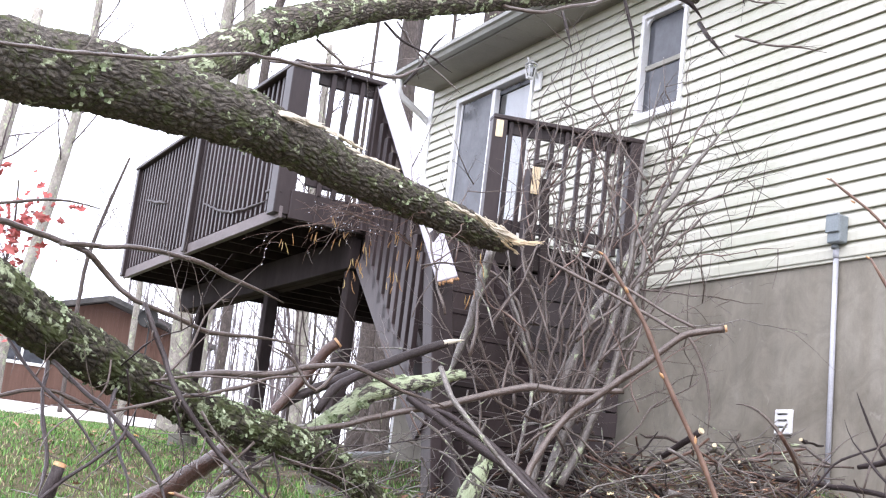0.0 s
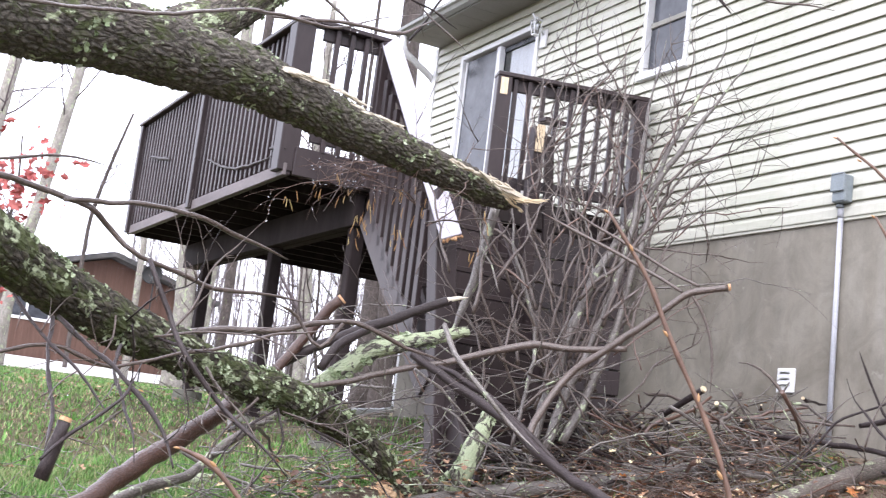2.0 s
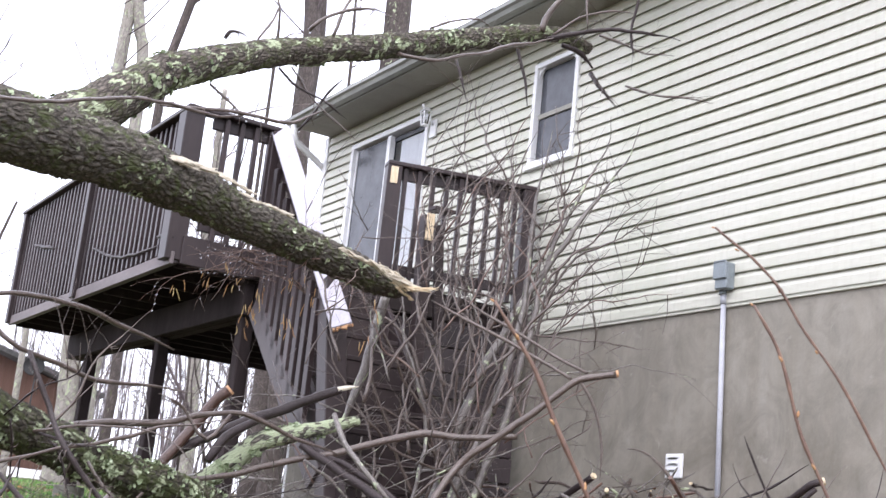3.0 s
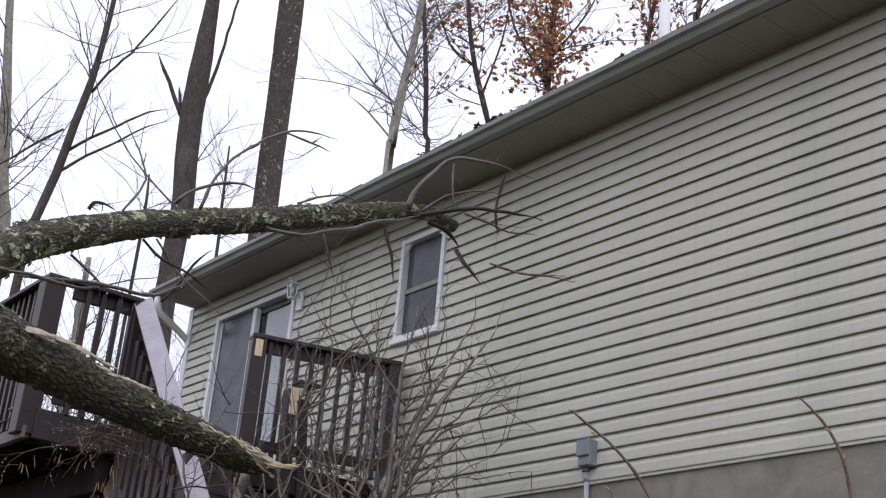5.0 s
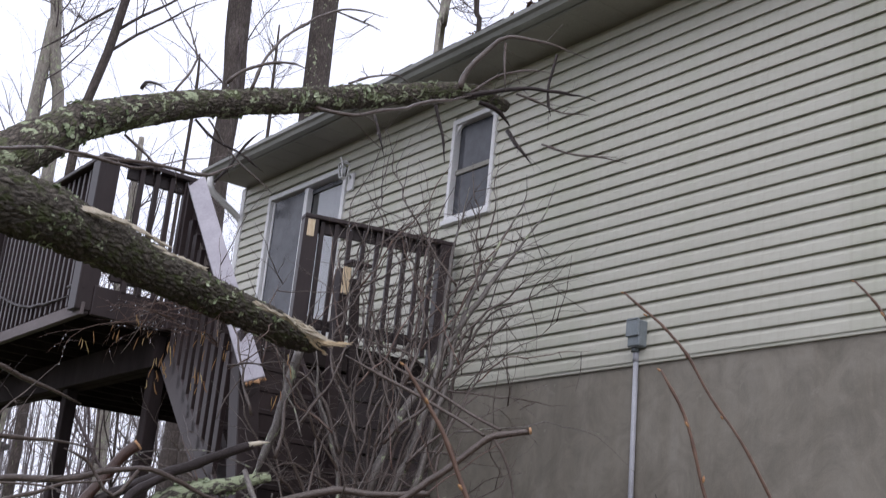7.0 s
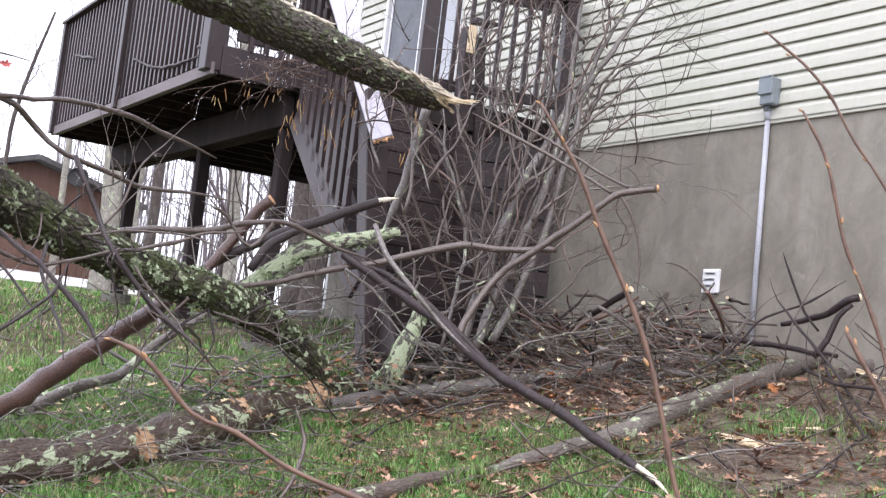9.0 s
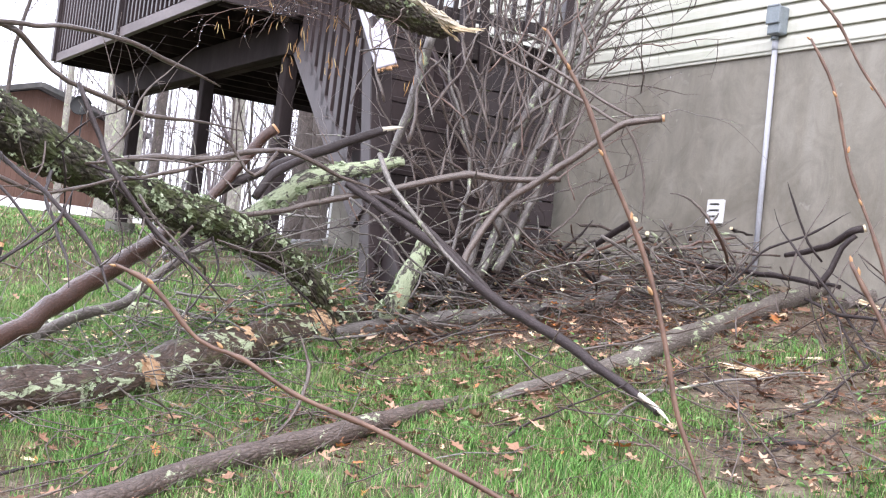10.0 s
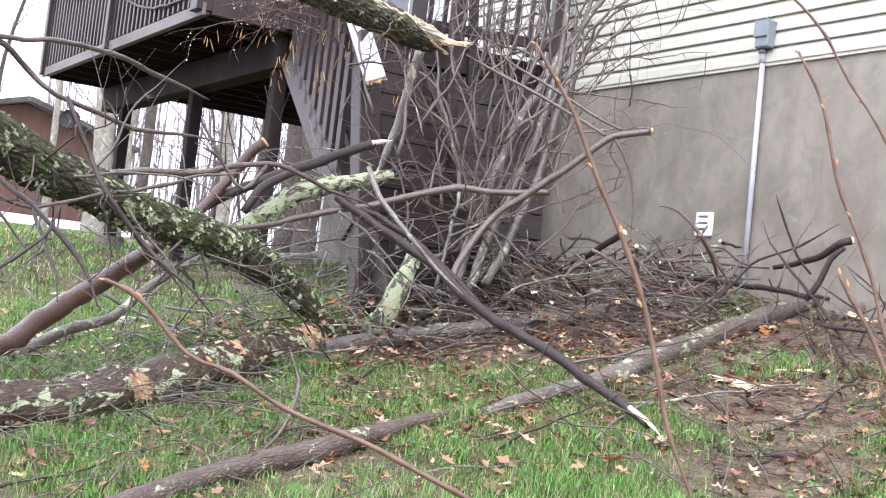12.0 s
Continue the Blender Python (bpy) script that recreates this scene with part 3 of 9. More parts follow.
def build_window():
    y0, y1, z0, z1 = WIN
    w = tagged(thing("window_1", "white double-hung window with dark insect screens", "window"), kind="structure")
    frame_ring(WALL - 0.03, WALL + 0.10, y0, y1, z0, z1, 0.045, w)
    part("sill", box((WALL - 0.05, y0 - 0.02, z0 - 0.03), (WALL + 0.02, y1 + 0.02, z0 + 0.012)), TRIM, w, "white window sill")
    zm = (z0 + z1) / 2 - 0.02
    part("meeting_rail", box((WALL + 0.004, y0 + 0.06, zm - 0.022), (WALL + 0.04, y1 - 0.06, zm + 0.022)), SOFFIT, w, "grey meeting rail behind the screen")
    pane(y0 + 0.055, y1 - 0.055, zm + 0.02, z1 - 0.055, WALL + 0.030, SCREEN, w, "dark screened upper pane")
    pane(y0 + 0.055, y1 - 0.055, z0 + 0.055, zm - 0.02, WALL + 0.022, SCREEN, w, "dark screened lower pane")
    # rounded head of the screen
    for side in (0, 1):
        yc, sg = (y0 + 0.045, 1) if side == 0 else (y1 - 0.045, -1)
        bm = bmesh.new()
        pts = [(yc, z1 - 0.045)] + [(yc + sg * 0.11 * (1 - math.cos(a)), z1 - 0.045 - 0.11 * (1 - math.sin(a))) for a in [i * math.pi / 12 for i in range(7)]]
        a = [bm.verts.new((WALL - 0.004, py, pz)) for py, pz in pts]
        b = [bm.verts.new((WALL + 0.02, py, pz)) for py, pz in pts]
        bm.faces.new(a), bm.faces.new(b[::-1])
        for i in range(len(a)):
            j = (i + 1) % len(a)
            bm.faces.new((a[i], b[i], b[j], a[j]))
        bmesh.ops.recalc_face_normals(bm, faces=bm.faces)
        part("corner_block", bm, TRIM, w)
    return w


window_1 = build_window()


# ---- fixtures on the wall ----
def build_lantern():
    x, y, z = WALL - 0.02, 10.13, 5.36
    o = thing("wall_lantern", "white metal wall lantern beside the patio door", "wall lamp", (x, y, z))
    o.location = (0, 0, 0)
    part("back_plate", box((x - 0.02, y - 0.05, z - 0.10), (x + 0.004, y + 0.05, z + 0.08)), TRIM, o)
    part("arm", tube_mesh([(x - 0.015, y, z + 0.02), (x - 0.07, y, z + 0.10), (x - 0.12, y, z + 0.14), (x - 0.16, y, z + 0.205)], 0.009, 8), TRIM, o)
    xc = x - 0.11
    for sy in (-1, 1):
        for sx in (-1, 1):
            part("cage_bar", board((xc + sx * 0.038, y + sy * 0.038, z + 0.14), (xc + sx * 0.026, y + sy * 0.026, z + 0.01), 0.012, 0.012), TRIM, o)
    bm = bmesh.new()
    bmesh.ops.create_cone(bm, cap_ends=True, segments=4, radius1=0.072, radius2=0.014, depth=0.045, matrix=pose(xc, y, z + 0.16, 0, 0, 45))
    part("cap", bm, TRIM, o)
    part("base", box((xc - 0.03, y - 0.03, z - 0.008), (xc + 0.03, y + 0.03, z + 0.01)), TRIM, o)
    bm = bmesh.new()
    bmesh.ops.create_cone(bm, cap_ends=True, segments=4, radius1=0.032, radius2=0.046, depth=0.12, matrix=pose(xc, y, z + 0.075, 0, 0, 45))
    part("glass", bm, GLASS, o, "clear lantern glass")
    return o


lantern = build_lantern()


def build_conduit():
    y = 6.08
    o = thing("conduit", "grey plastic conduit running up the concrete wall", "conduit")
    part("pipe", tube_mesh([(WALL - 0.018, y - 0.04, ground_z(WALL, y) - 0.05), (WALL - 0.018, y, 3.23)], 0.018, 14), CONDUIT, o)
    part("coupling", tube_mesh([(WALL - 0.019, y - 0.002, 3.16), (WALL - 0.019, y, 3.225)], 0.022, 14), CONDUIT, o)
    return o


def build_meter():
    y, z = 6.05, 3.335
    o = thing("electrical_box", "grey weatherproof electrical box on the siding", "electrical box")
    part("body", box((WALL - 0.085, y - 0.058, z - 0.085), (WALL - 0.008, y + 0.058, z + 0.095), 0.008), METAL, o)
    part("cover", box((WALL - 0.101, y - 0.061, z - 0.02), (WALL - 0.086, y + 0.061, z + 0.10), 0.006), METAL, o)
    part("hub", tube_mesh([(WALL - 0.030, y + 0.03, z - 0.112), (WALL - 0.030, y + 0.03, z - 0.083)], 0.025, 14), METAL, o)
    part("hinge", box((WALL - 0.106, y - 0.05, z + 0.092), (WALL - 0.09, y + 0.05, z + 0.104), 0.003), METAL, o)
    return o


def build_vent():
    y0, y1, z0, z1 = 6.405, 6.565, 2.015, 2.18
    o = thing("wall_vent", "small white plastic vent cover on the concrete", "wall vent")
    part("cover", box((WALL - 0.012, y0, z0), (WALL + 0.014, y1, z1), 0.006), TRIM, o)
    for k in range(3):
        z = z0 + 0.045 + k * 0.042
        # Dark strip laid on the cover for the shade inside an opening.
        part("slot", box((WALL - 0.017, y0 + 0.035, z), (WALL - 0.0125, y1 - 0.035, z + 0.005), 0.001), DARK, o)
        part("louver", box((WALL - 0.022, y0 + 0.035, z + 0.011), (WALL - 0.0125, y1 - 0.035, z + 0.016), 0.001), TRIM, o)
    return o


conduit, meter, wall_vent = build_conduit(), build_meter(), build_vent()

# ---- the deck ----
DX, DY0, DY1, DZ = 2.97, 8.60, 13.2, 3.40
CAP = 4.37
BEAM = 3.65


def build_deck():
    d = thing("deck", "raised wooden deck stained dark brown, beside the house", "deck")
    x = DX + 0.05
    while x < WALL - 0.12:
        part("deck_board", box((x, DY0, DZ - 0.032), (x + 0.136, DY1, DZ), 0.004), DECK, d)
        x += 0.143
    y = DY0 + 0.06
    while y < DY1:
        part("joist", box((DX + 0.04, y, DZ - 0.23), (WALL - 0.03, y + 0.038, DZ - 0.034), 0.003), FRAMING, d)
        y += 0.405
    part("rim_board", box((DX, DY0, DZ - 0.215), (DX + 0.038, DY1, DZ - 0.003), 0.004), DECK, d)
    part("skirt_board", box((DX - 0.03, DY0 - 0.02, DZ - 0.225), (DX - 0.002, DY1, DZ - 0.135), 0.004), DECK_EDGE, d, "paler weathered edge board")
    part("rim_board", box((DX + 0.04, DY0 - 0.038, DZ - 0.215), (WALL - 0.03, DY0 - 0.002, DZ - 0.003), 0.004), DECK, d)
    for off in (-0.045, 0.045):
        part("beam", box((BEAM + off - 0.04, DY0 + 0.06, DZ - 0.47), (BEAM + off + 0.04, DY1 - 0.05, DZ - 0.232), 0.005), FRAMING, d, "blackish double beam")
    for y in (8.76, 10.52, 12.55):
        gz = ground_z(BEAM, y)
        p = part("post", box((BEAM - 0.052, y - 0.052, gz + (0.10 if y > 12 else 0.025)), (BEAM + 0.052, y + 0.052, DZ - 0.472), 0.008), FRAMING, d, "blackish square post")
        bm = bmesh.new()
        bmesh.ops.create_cone(bm, cap_ends=True, segments=20, radius1=0.15, radius2=0.145, depth=0.32, matrix=pose(BEAM, y, gz - (0.05 if y > 12 else 0.13)))
        part("footing", bm, FOOTING, p, "round dirty concrete footing")
    return d


deck = build_deck()


def rail_post(parent, x, y, z0, z1, s=0.11, label=""):
    return part("post", box((x - s / 2, y - s / 2, z0), (x + s / 2, y + s / 2, z1), 0.006), DECK, parent, label)


def build_front_rail():
    r = thing("deck_railing", "dark brown wooden deck railing with close upright slats", "railing", group="deck railings")
    yy = DY0 + 0.05
    y = yy + 0.13
    while y < DY1 - 0.06:
        part("baluster", box((DX - 0.028, y, DZ - 0.13), (DX + 0.008, y + 0.04, CAP - 0.045), 0.003), DECK, r)
        y += 0.113
    part("cap_rail", box((DX - 0.075, DY0 - 0.05, CAP - 0.036), (DX + 0.085, DY1 + 0.03, CAP), 0.006), DECK, r)
    part("rail", box((DX + 0.010, DY0 + 0.1, CAP - 0.125), (DX + 0.048, DY1, CAP - 0.037), 0.004), DECK, r)
    part("rail", box((DX + 0.010, DY0 + 0.1, DZ + 0.07), (DX + 0.048, DY1, DZ + 0.155), 0.004), DECK, r)
    rail_post(r, DX + 0.0, yy + 0.01, DZ - 0.19, CAP - 0.037, 0.15)
    rail_post(r, DX - 0.02, 10.92, DZ - 0.21, CAP - 0.037, 0.09)
    rail_post(r, DX - 0.02, DY1 - 0.045, DZ - 0.21, CAP - 0.037, 0.09)
    return r


def build_end_rail(x0, x1, name_label, broken=False):
    r = thing("deck_railing", name_label, "railing", group="deck railings")
    y = DY0
    part("cap_rail", box((x0, y - 0.07, CAP - 0.036), (x1, y + 0.07, CAP), 0.006), DECK, r)
    part("rail", box((x0 + 0.06, y + 0.0, CAP - 0.13), (x1 - 0.02, y + 0.038, CAP - 0.037), 0.004), DECK, r)
    part("rail", box((x0 + 0.06, y + 0.0, DZ + 0.06), (x1 - 0.02, y + 0.038, DZ + 0.145), 0.004), DECK, r)
    x = x0 + 0.14
    while x < x1 - 0.1:
        part("baluster", box((x, y - 0.038, DZ - 0.02), (x + 0.036, y - 0.002, CAP - 0.04), 0.003), DECK, r)
        x += 0.118
    return r


front_rail = build_front_rail()
end_rail = build_end_rail(DX + 0.09, 3.66, "short dark brown railing at the stair head")
rail_post(end_rail, 3.63, DY0 - 0.01, DZ - 0.2, CAP - 0.037, 0.12)
wall_rail = build_end_rail(4.60, WALL - 0.01, "dark brown railing between stair head and house, its post chipped")
np_post = rail_post(wall_rail, 4.66, DY0 - 0.01, DZ - 0.2, CAP - 0.037, 0.12)
part("chip", box((4.625, DY0 - 0.078, CAP - 0.19), (4.685, DY0 - 0.071, CAP - 0.05), 0.003), SPLINT, wall_rail, "bare wood where the stain is torn off")
rail_post(wall_rail, WALL - 0.08, DY0 - 0.01, DZ - 0.35, CAP - 0.037, 0.12)
SKEW = Matrix.Translation((4.66, DY0, 0)) @ Matrix.Rotation(radians(-15.5), 4, "Z") @ Matrix.Translation((-4.66, -DY0, 0))
wall_rail.matrix_world = SKEW


def build_skirting():
    o = thing("deck_skirting", "dark brown horizontal boards closing the space below the deck", "skirting")
    z = 1.55
    while z < DZ - 0.30:
        part("board", box((4.66, DY0 - 0.030 + 0.012 * math.sin(z * 9), z), (WALL - 0.04, DY0 - 0.004 + 0.012 * math.sin(z * 9), z + 0.188), 0.004), DECK, o)
        z += 0.2
    for x in (4.70, 5.3, WALL - 0.08):
        part("stud", box((x - 0.04, DY0 + 0.012, 1.5), (x + 0.04, DY0 + 0.09, DZ - 0.235), 0.004), DECK, o)
    return o


skirting = build_skirting()
skirting.matrix_world = SKEW


def build_stairs():
    s = thing("stairs", "steep wooden stairs stained dark brown, half buried in brush", "stairs")
    x0, x1 = 3.68, 4.62
    n, rise, run = 12, 0.184, 0.158
    for k in range(1, n):
        z, y = DZ - k * rise, DY0 - 0.04 - k * run
        part("tread", box((x0 + 0.04, y - 0.02, z - 0.038), (x1 - 0.04, y + run + 0.02, z), 0.005), DECK, s)
        part("riser", box((x0 + 0.041, y + run - 0.012, z + 0.002), (x1 - 0.041, y + run + 0.006, z + rise - 0.04), 0.002), DECK, s)
    top, bot = Vector((0, DY0 - 0.02, DZ - 0.16)), Vector((0, DY0 - 0.04 - n * run, DZ - n * rise - 0.06))
    for x in (x0 + 0.02, x1 - 0.02):
        part("stringer", board((x, top.y, top.z), (x, bot.y, bot.z), 0.26, 0.038, (1, 0, 0)), DECK, s)
    for k in range(2, n - 1, 2):
        part("cleat", box((x0 - 0.035, DY0 - 0.04 - k * run, DZ - k * rise - 0.10), (x0 - 0.002, DY0 + 0.02 - k * run, DZ - k * rise - 0.04), 0.004), DECK, s)
    return s


stairs = build_stairs()


def build_stair_rail():
    r = thing("stair_railing", "broken stair railing with dark slats and a grey handrail", "railing")
    a, b = Vector((3.63, 8.56, 4.36)), Vector((3.63, 7.14, 2.70))
    part("handrail", board(a, b, 0.14, 0.036, (-0.42, -0.445, 0.38), 0.005), HANDRAIL, r, "pale grey handrail board snapped at its lower end")
    d = (b - a).normalized()
    bm = bmesh.new()
    rng = random.Random(8)
    for k in range(12):
        u = -0.06 + k * 0.011
        p = b + d.cross(Vector((-0.42, -0.445, 0.38))).normalized() * u
        tube_mesh([p - d * 0.03, p + d * rng.uniform(0.01, 0.035) + Vector((rng.uniform(-0.01, 0.01), 0, 0))], 0.008, 5, bm)
    part("splinters", bm, CUT, r, "fresh orange splinters")
    for k in range(9):
        y = 8.40 - 0.117 * k
        zs = 2.85 + (y - 8.46) * 0.96
        part("baluster", box((3.585, y, zs + 0.16), (3.622, y + 0.062, 4.20 - (8.56 - y) * 1.169), 0.003), DECK, r)
    part("skirt_board", board((3.60, 8.50, 2.985), (3.60, 7.20, 1.74), 0.19, 0.03, (1, 0, 0)), DECK, r, "weathered slanting board below the slats")
    part("newel_post", board((3.68, 6.98, ground_z(3.68, 6.98) - 0.1), (3.68, 7.45, 3.05), 0.155, 0.13, (0, 1, 0), 0.006), DECK, r)
    part("rail", board((3.645, 8.5, 4.10), (3.645, 7.40, 2.95), 0.09, 0.038, (1, 0, 0)), DECK, r)
    return r


stair_rail = build_stair_rail()


def build_broken_post():
    o = thing("broken_post", "snapped stair post with bright torn wood at its top", "post")
    x, y = 4.80, 8.15
    part("post", board((x, y, ground_z(x, y) + 0.5), (x - 0.06, y - 0.03, 3.86), 0.095, 0.095, (0, 1, 0), 0.006), DECK, o)
    part("torn_face", board((x - 0.058, y - 0.083, 3.66), (x - 0.06, y - 0.086, 3.87), 0.07, 0.012, (0, 1, 0), 0.003), SPLINT, o, "bare orange wood")
    part("broken_baluster", board((x + 0.15, y + 0.0, 3.0), (x + 0.07, y, 3.82), 0.075, 0.036, (0, 1, 0)), DECK, o)
    part("cap", box((x - 0.02, y - 0.07, 3.92), (x + 0.17, y + 0.05, 3.95), 0.004, ), DECK, o)
    return o


broken_post = build_broken_post()


# ---- limbs, twigs and logs ----
def spline(pts, step):
    """Points (x, y, z, r) resampled along a Catmull-Rom curve."""
    P = [Vector(p) for p in pts]
    if len(P) == 2:
        P = [P[0], (P[0] * 2 + P[1]) / 3, (P[0] + P[1] * 2) / 3, P[1]]
    P = [P[0] * 2 - P[1]] + P + [P[-1] * 2 - P[-2]]
    out = []
    for a, b, c, d in zip(P, P[1:], P[2:], P[3:]):
        n = max(2, int((c - b).length / step))
        for i in range(n):
            t = i / n
            out.append(0.5 * (2 * b + (c - a) * t + (2 * a - 5 * b + 4 * c - d) * t * t + (3 * b - a - 3 * c + d) * t ** 3))
    out.append(P[-2].copy())
    return out


def tube(store, pts, sides, rough=0.0, seed=0.0, wobble=0.0, cap=True):
    """Adds a tapered, uneven branch to store = (verts, faces, bark coordinates)."""
    verts, faces, bark = store
    rings, length, prev, u = [], 0.0, None, None
    for i, p in enumerate(pts):
        c = p.xyz if len(p) == 4 else p
        r = max(p[3], 0.0008)
        if wobble:
            k = wobble * min(1.0, i / 3)
            c = c + k * r * Vector((noise.noise((length * 5, seed, 0)), noise.noise((length * 5, seed, 9)), noise.noise((length * 5, seed, 19))))
        q = pts[min(i + 1, len(pts) - 1)].xyz - pts[max(i - 1, 0)].xyz
        d = q.normalized()
        if u is None:
            u = d.orthogonal().normalized()
        u = (u - d * u.dot(d)).normalized()
        w = d.cross(u)
        if prev is not None:
            length += (c - prev).length
        prev = c
        start = len(verts)
        for k in range(sides):
            a = 2 * math.pi * k / sides
            ca, sa = math.cos(a), math.sin(a)
            bc = (ca * r + seed, sa * r, length * 0.28)
            rr = r
            if rough:
                q3 = Vector((ca * r * 46 + seed, sa * r * 46, length * 17))
                q3 += 0.6 * noise.noise_vector(q3 * 0.9)
                f = noise.voronoi(q3)[0]
                low = noise.noise((ca * 1.2 + seed, sa * 1.2, length * 2.2))
                rr = r * (0.985 + 0.016 * low) + rough * (min(1.0, (f[1] - f[0]) * 2.4) - 0.75) + rough * 0.35 * noise.noise(q3 * 2.7)
            verts.append(c + rr * (ca * u + sa * w))
            bark.append(bc)
        rings.append(start)
    for a, b in zip(rings, rings[1:]):
        for k in range(sides):
            k2 = (k + 1) % sides
            faces.append((a + k, a + k2, b + k2, b + k))
    if cap and sides > 2:
        faces.append(tuple(rings[0] + k for k in reversed(range(sides))))
        faces.append(tuple(rings[-1] + k for k in range(sides)))


def link_store(name, store, mat, parent=None, label="", flat=False):
    verts, faces, bark = store
    me = bpy.data.meshes.new(name)
    me.from_pydata(verts, [], faces)
    at = me.attributes.new("bark", "FLOAT_VECTOR", "POINT")
    at.data.foreach_set("vector", np.array(bark, dtype=np.float32).ravel())
    if not flat:
        me.polygons.foreach_set("use_smooth", [len(f) == 4 for f in faces])
    me.materials.append(mat)
    ob = new(name, me)
    ob.parent = parent
    return tagged(ob, label)


SEED = [0.0]


def limb(name, pts, mat, parent=None, label="", sides=10, step=0.05, rough=0.0, wobble=0.25, cut=None, cut_label="", kink=0.0):
    """One branch as a mesh; cut: material of a sawn or torn disc at its far end."""
    SEED[0] += 3.7
    store = ([], [], [])
    path = spline(pts, step)
    if kink:
        for i, q in enumerate(path):
            k = kink * min(1.0, i / 4)
            u = i * step
            q.xyz = q.xyz + k * (noise.noise_vector((u * 3.2, SEED[0], 0)) + 0.7 * noise.noise_vector((u * 8.0, SEED[0], 5)))
            q[3] *= 1 + (1.0 if q[3] < 0.009 else 0.25) * (0.22 * noise.noise((u * 17.0, SEED[0], 2)) + (0.28 if i % 5 == 2 else 0.0))
    if sides <= 8 and not cut:
        n = max(2, len(path) // 4)
        for i in range(n):
            path[-1 - i][3] *= 0.3 + 0.7 * i / n
    tube(store, path, sides, rough, SEED[0], wobble)
    ob = link_store(name, store, mat, parent, label)
    if cut:
        e, d = path[-1], (path[-1].xyz - path[-3].xyz).normalized()
        bm = bmesh.new()
        m = d.to_track_quat("Z", "Y").to_matrix().to_4x4()
        bmesh.ops.create_cone(bm, cap_ends=True, segments=12, radius1=e[3] * 0.97, radius2=e[3] * 0.9, depth=0.012, matrix=Matrix.Translation(e.xyz + d * 0.008) @ m)
        part("cut_face", bm, cut, ob, cut_label or "raw wood at the sawn end")
    return ob


def twigs(store, base, aim, length, r, rng, depth=2, droop=0.0, spread=0.6, sides=4, many=4):
    """A branching spray of twigs, added to store."""
    n = 6
    p, d, pts = Vector(base), Vector(aim).normalized(), []
    for i in range(n + 1):
        t = i / n
        pts.append(Vector((*p, r * (1 - 0.72 * t))))
        d = (d + Vector((rng.gauss(0, 0.13), rng.gauss(0, 0.13), rng.gauss(0, 0.13) - droop * 0.12))).normalized()
        p = p + d * (length / n)
    tube(store, pts, sides, 0, rng.random() * 50, 0)
    if depth > 0:
        for k in range(many):
            i = rng.randint(1, n - 1)
            dd = (pts[i + 1].xyz - pts[i].xyz).normalized()
            side = dd.orthogonal()
            side.rotate(Matrix.Rotation(rng.uniform(0, 6.28), 3, dd))
            twigs(store, pts[i].xyz, dd + side * rng.uniform(0.5, 1.2) * spread * 1.5, length * rng.uniform(0.35, 0.65), pts[i][3] * 0.62, rng, depth - 1, droop, spread, max(3, sides - 1), max(2, many - 1))
    return pts


# ---- the fallen tree over the stairs ----
fallen_tree = thing("fallen_tree", "fallen tree with furrowed mossy bark snapped over the deck stairs", "fallen tree")
trunk = limb("trunk", [(-0.111, 3.698, 2.444, 0.1543), (0.169, 4.197, 2.570, 0.1536), (0.468, 4.576, 2.673, 0.1489), (0.835, 4.879, 2.778, 0.1500), (1.263, 5.147, 2.850, 0.1481), (1.633, 5.357, 2.888, 0.1342), (2.075, 5.630, 2.889, 0.1198), (2.555, 5.868, 2.872, 0.1053), (3.010, 6.098, 2.856, 0.0944), (3.353, 6.258, 2.844, 0.0855), (3.558, 6.317, 2.839, 0.0658)], BARK, fallen_tree, "thick furrowed trunk with moss", 130, 0.012, 0.012, 0.12)
upper_limb = limb("upper_limb", [(0.980, 5.010, 2.800, 0.1000), (1.245, 5.200, 2.950, 0.1150), (1.430, 5.330, 3.125, 0.1120), (1.634, 5.480, 3.315, 0.1000), (1.924, 5.680, 3.545, 0.0880), (2.511, 6.046, 3.908, 0.0781), (3.195, 6.338, 4.236, 0.0800), (3.906, 6.633, 4.590, 0.0780), (4.553, 6.818, 4.896, 0.0655), (4.955, 6.905, 5.044, 0.0556), (5.245, 6.940, 5.045, 0.0504)], BARK_UP, fallen_tree, "upper limb patched with moss and pale lichen", 72, 0.014, 0.008, 0.15)
limb("branch", [(0.086, 3.999, 2.495, 0.0065), (0.429, 4.279, 2.630, 0.0070), (0.633, 4.455, 2.716, 0.0073), (0.873, 4.669, 2.815, 0.0078), (1.121, 4.821, 2.910, 0.0081), (1.385, 5.012, 3.047, 0.0076), (1.594, 5.159, 3.137, 0.0079), (1.971, 5.348, 3.220, 0.0073), (2.234, 5.461, 3.358, 0.0054), (2.503, 5.563, 3.481, 0.0045)], BARK_TWIG, fallen_tree, "", 7, 0.05, 0, 0.6, kink=0.014)
limb("branch", [(4.730, 6.809, 4.969, 0.0251), (4.768, 6.782, 5.115, 0.0221), (4.873, 6.708, 5.286, 0.0191), (4.980, 6.629, 5.403, 0.0160), (5.224, 6.504, 5.406, 0.0113), (5.498, 6.341, 5.325, 0.0048)], BARK_TWIG, fallen_tree, "", 7, 0.05, 0, 0.6, kink=0.014)
limb("branch", [(4.767, 6.783, 4.917, 0.0219), (4.990, 6.622, 5.001, 0.0157), (5.244, 6.423, 5.007, 0.0126), (5.431, 6.332, 5.021, 0.0095), (5.557, 6.290, 5.007, 0.0063)], BARK_WET, fallen_tree, "", 7, 0.05, 0, 0.6, kink=0.014)
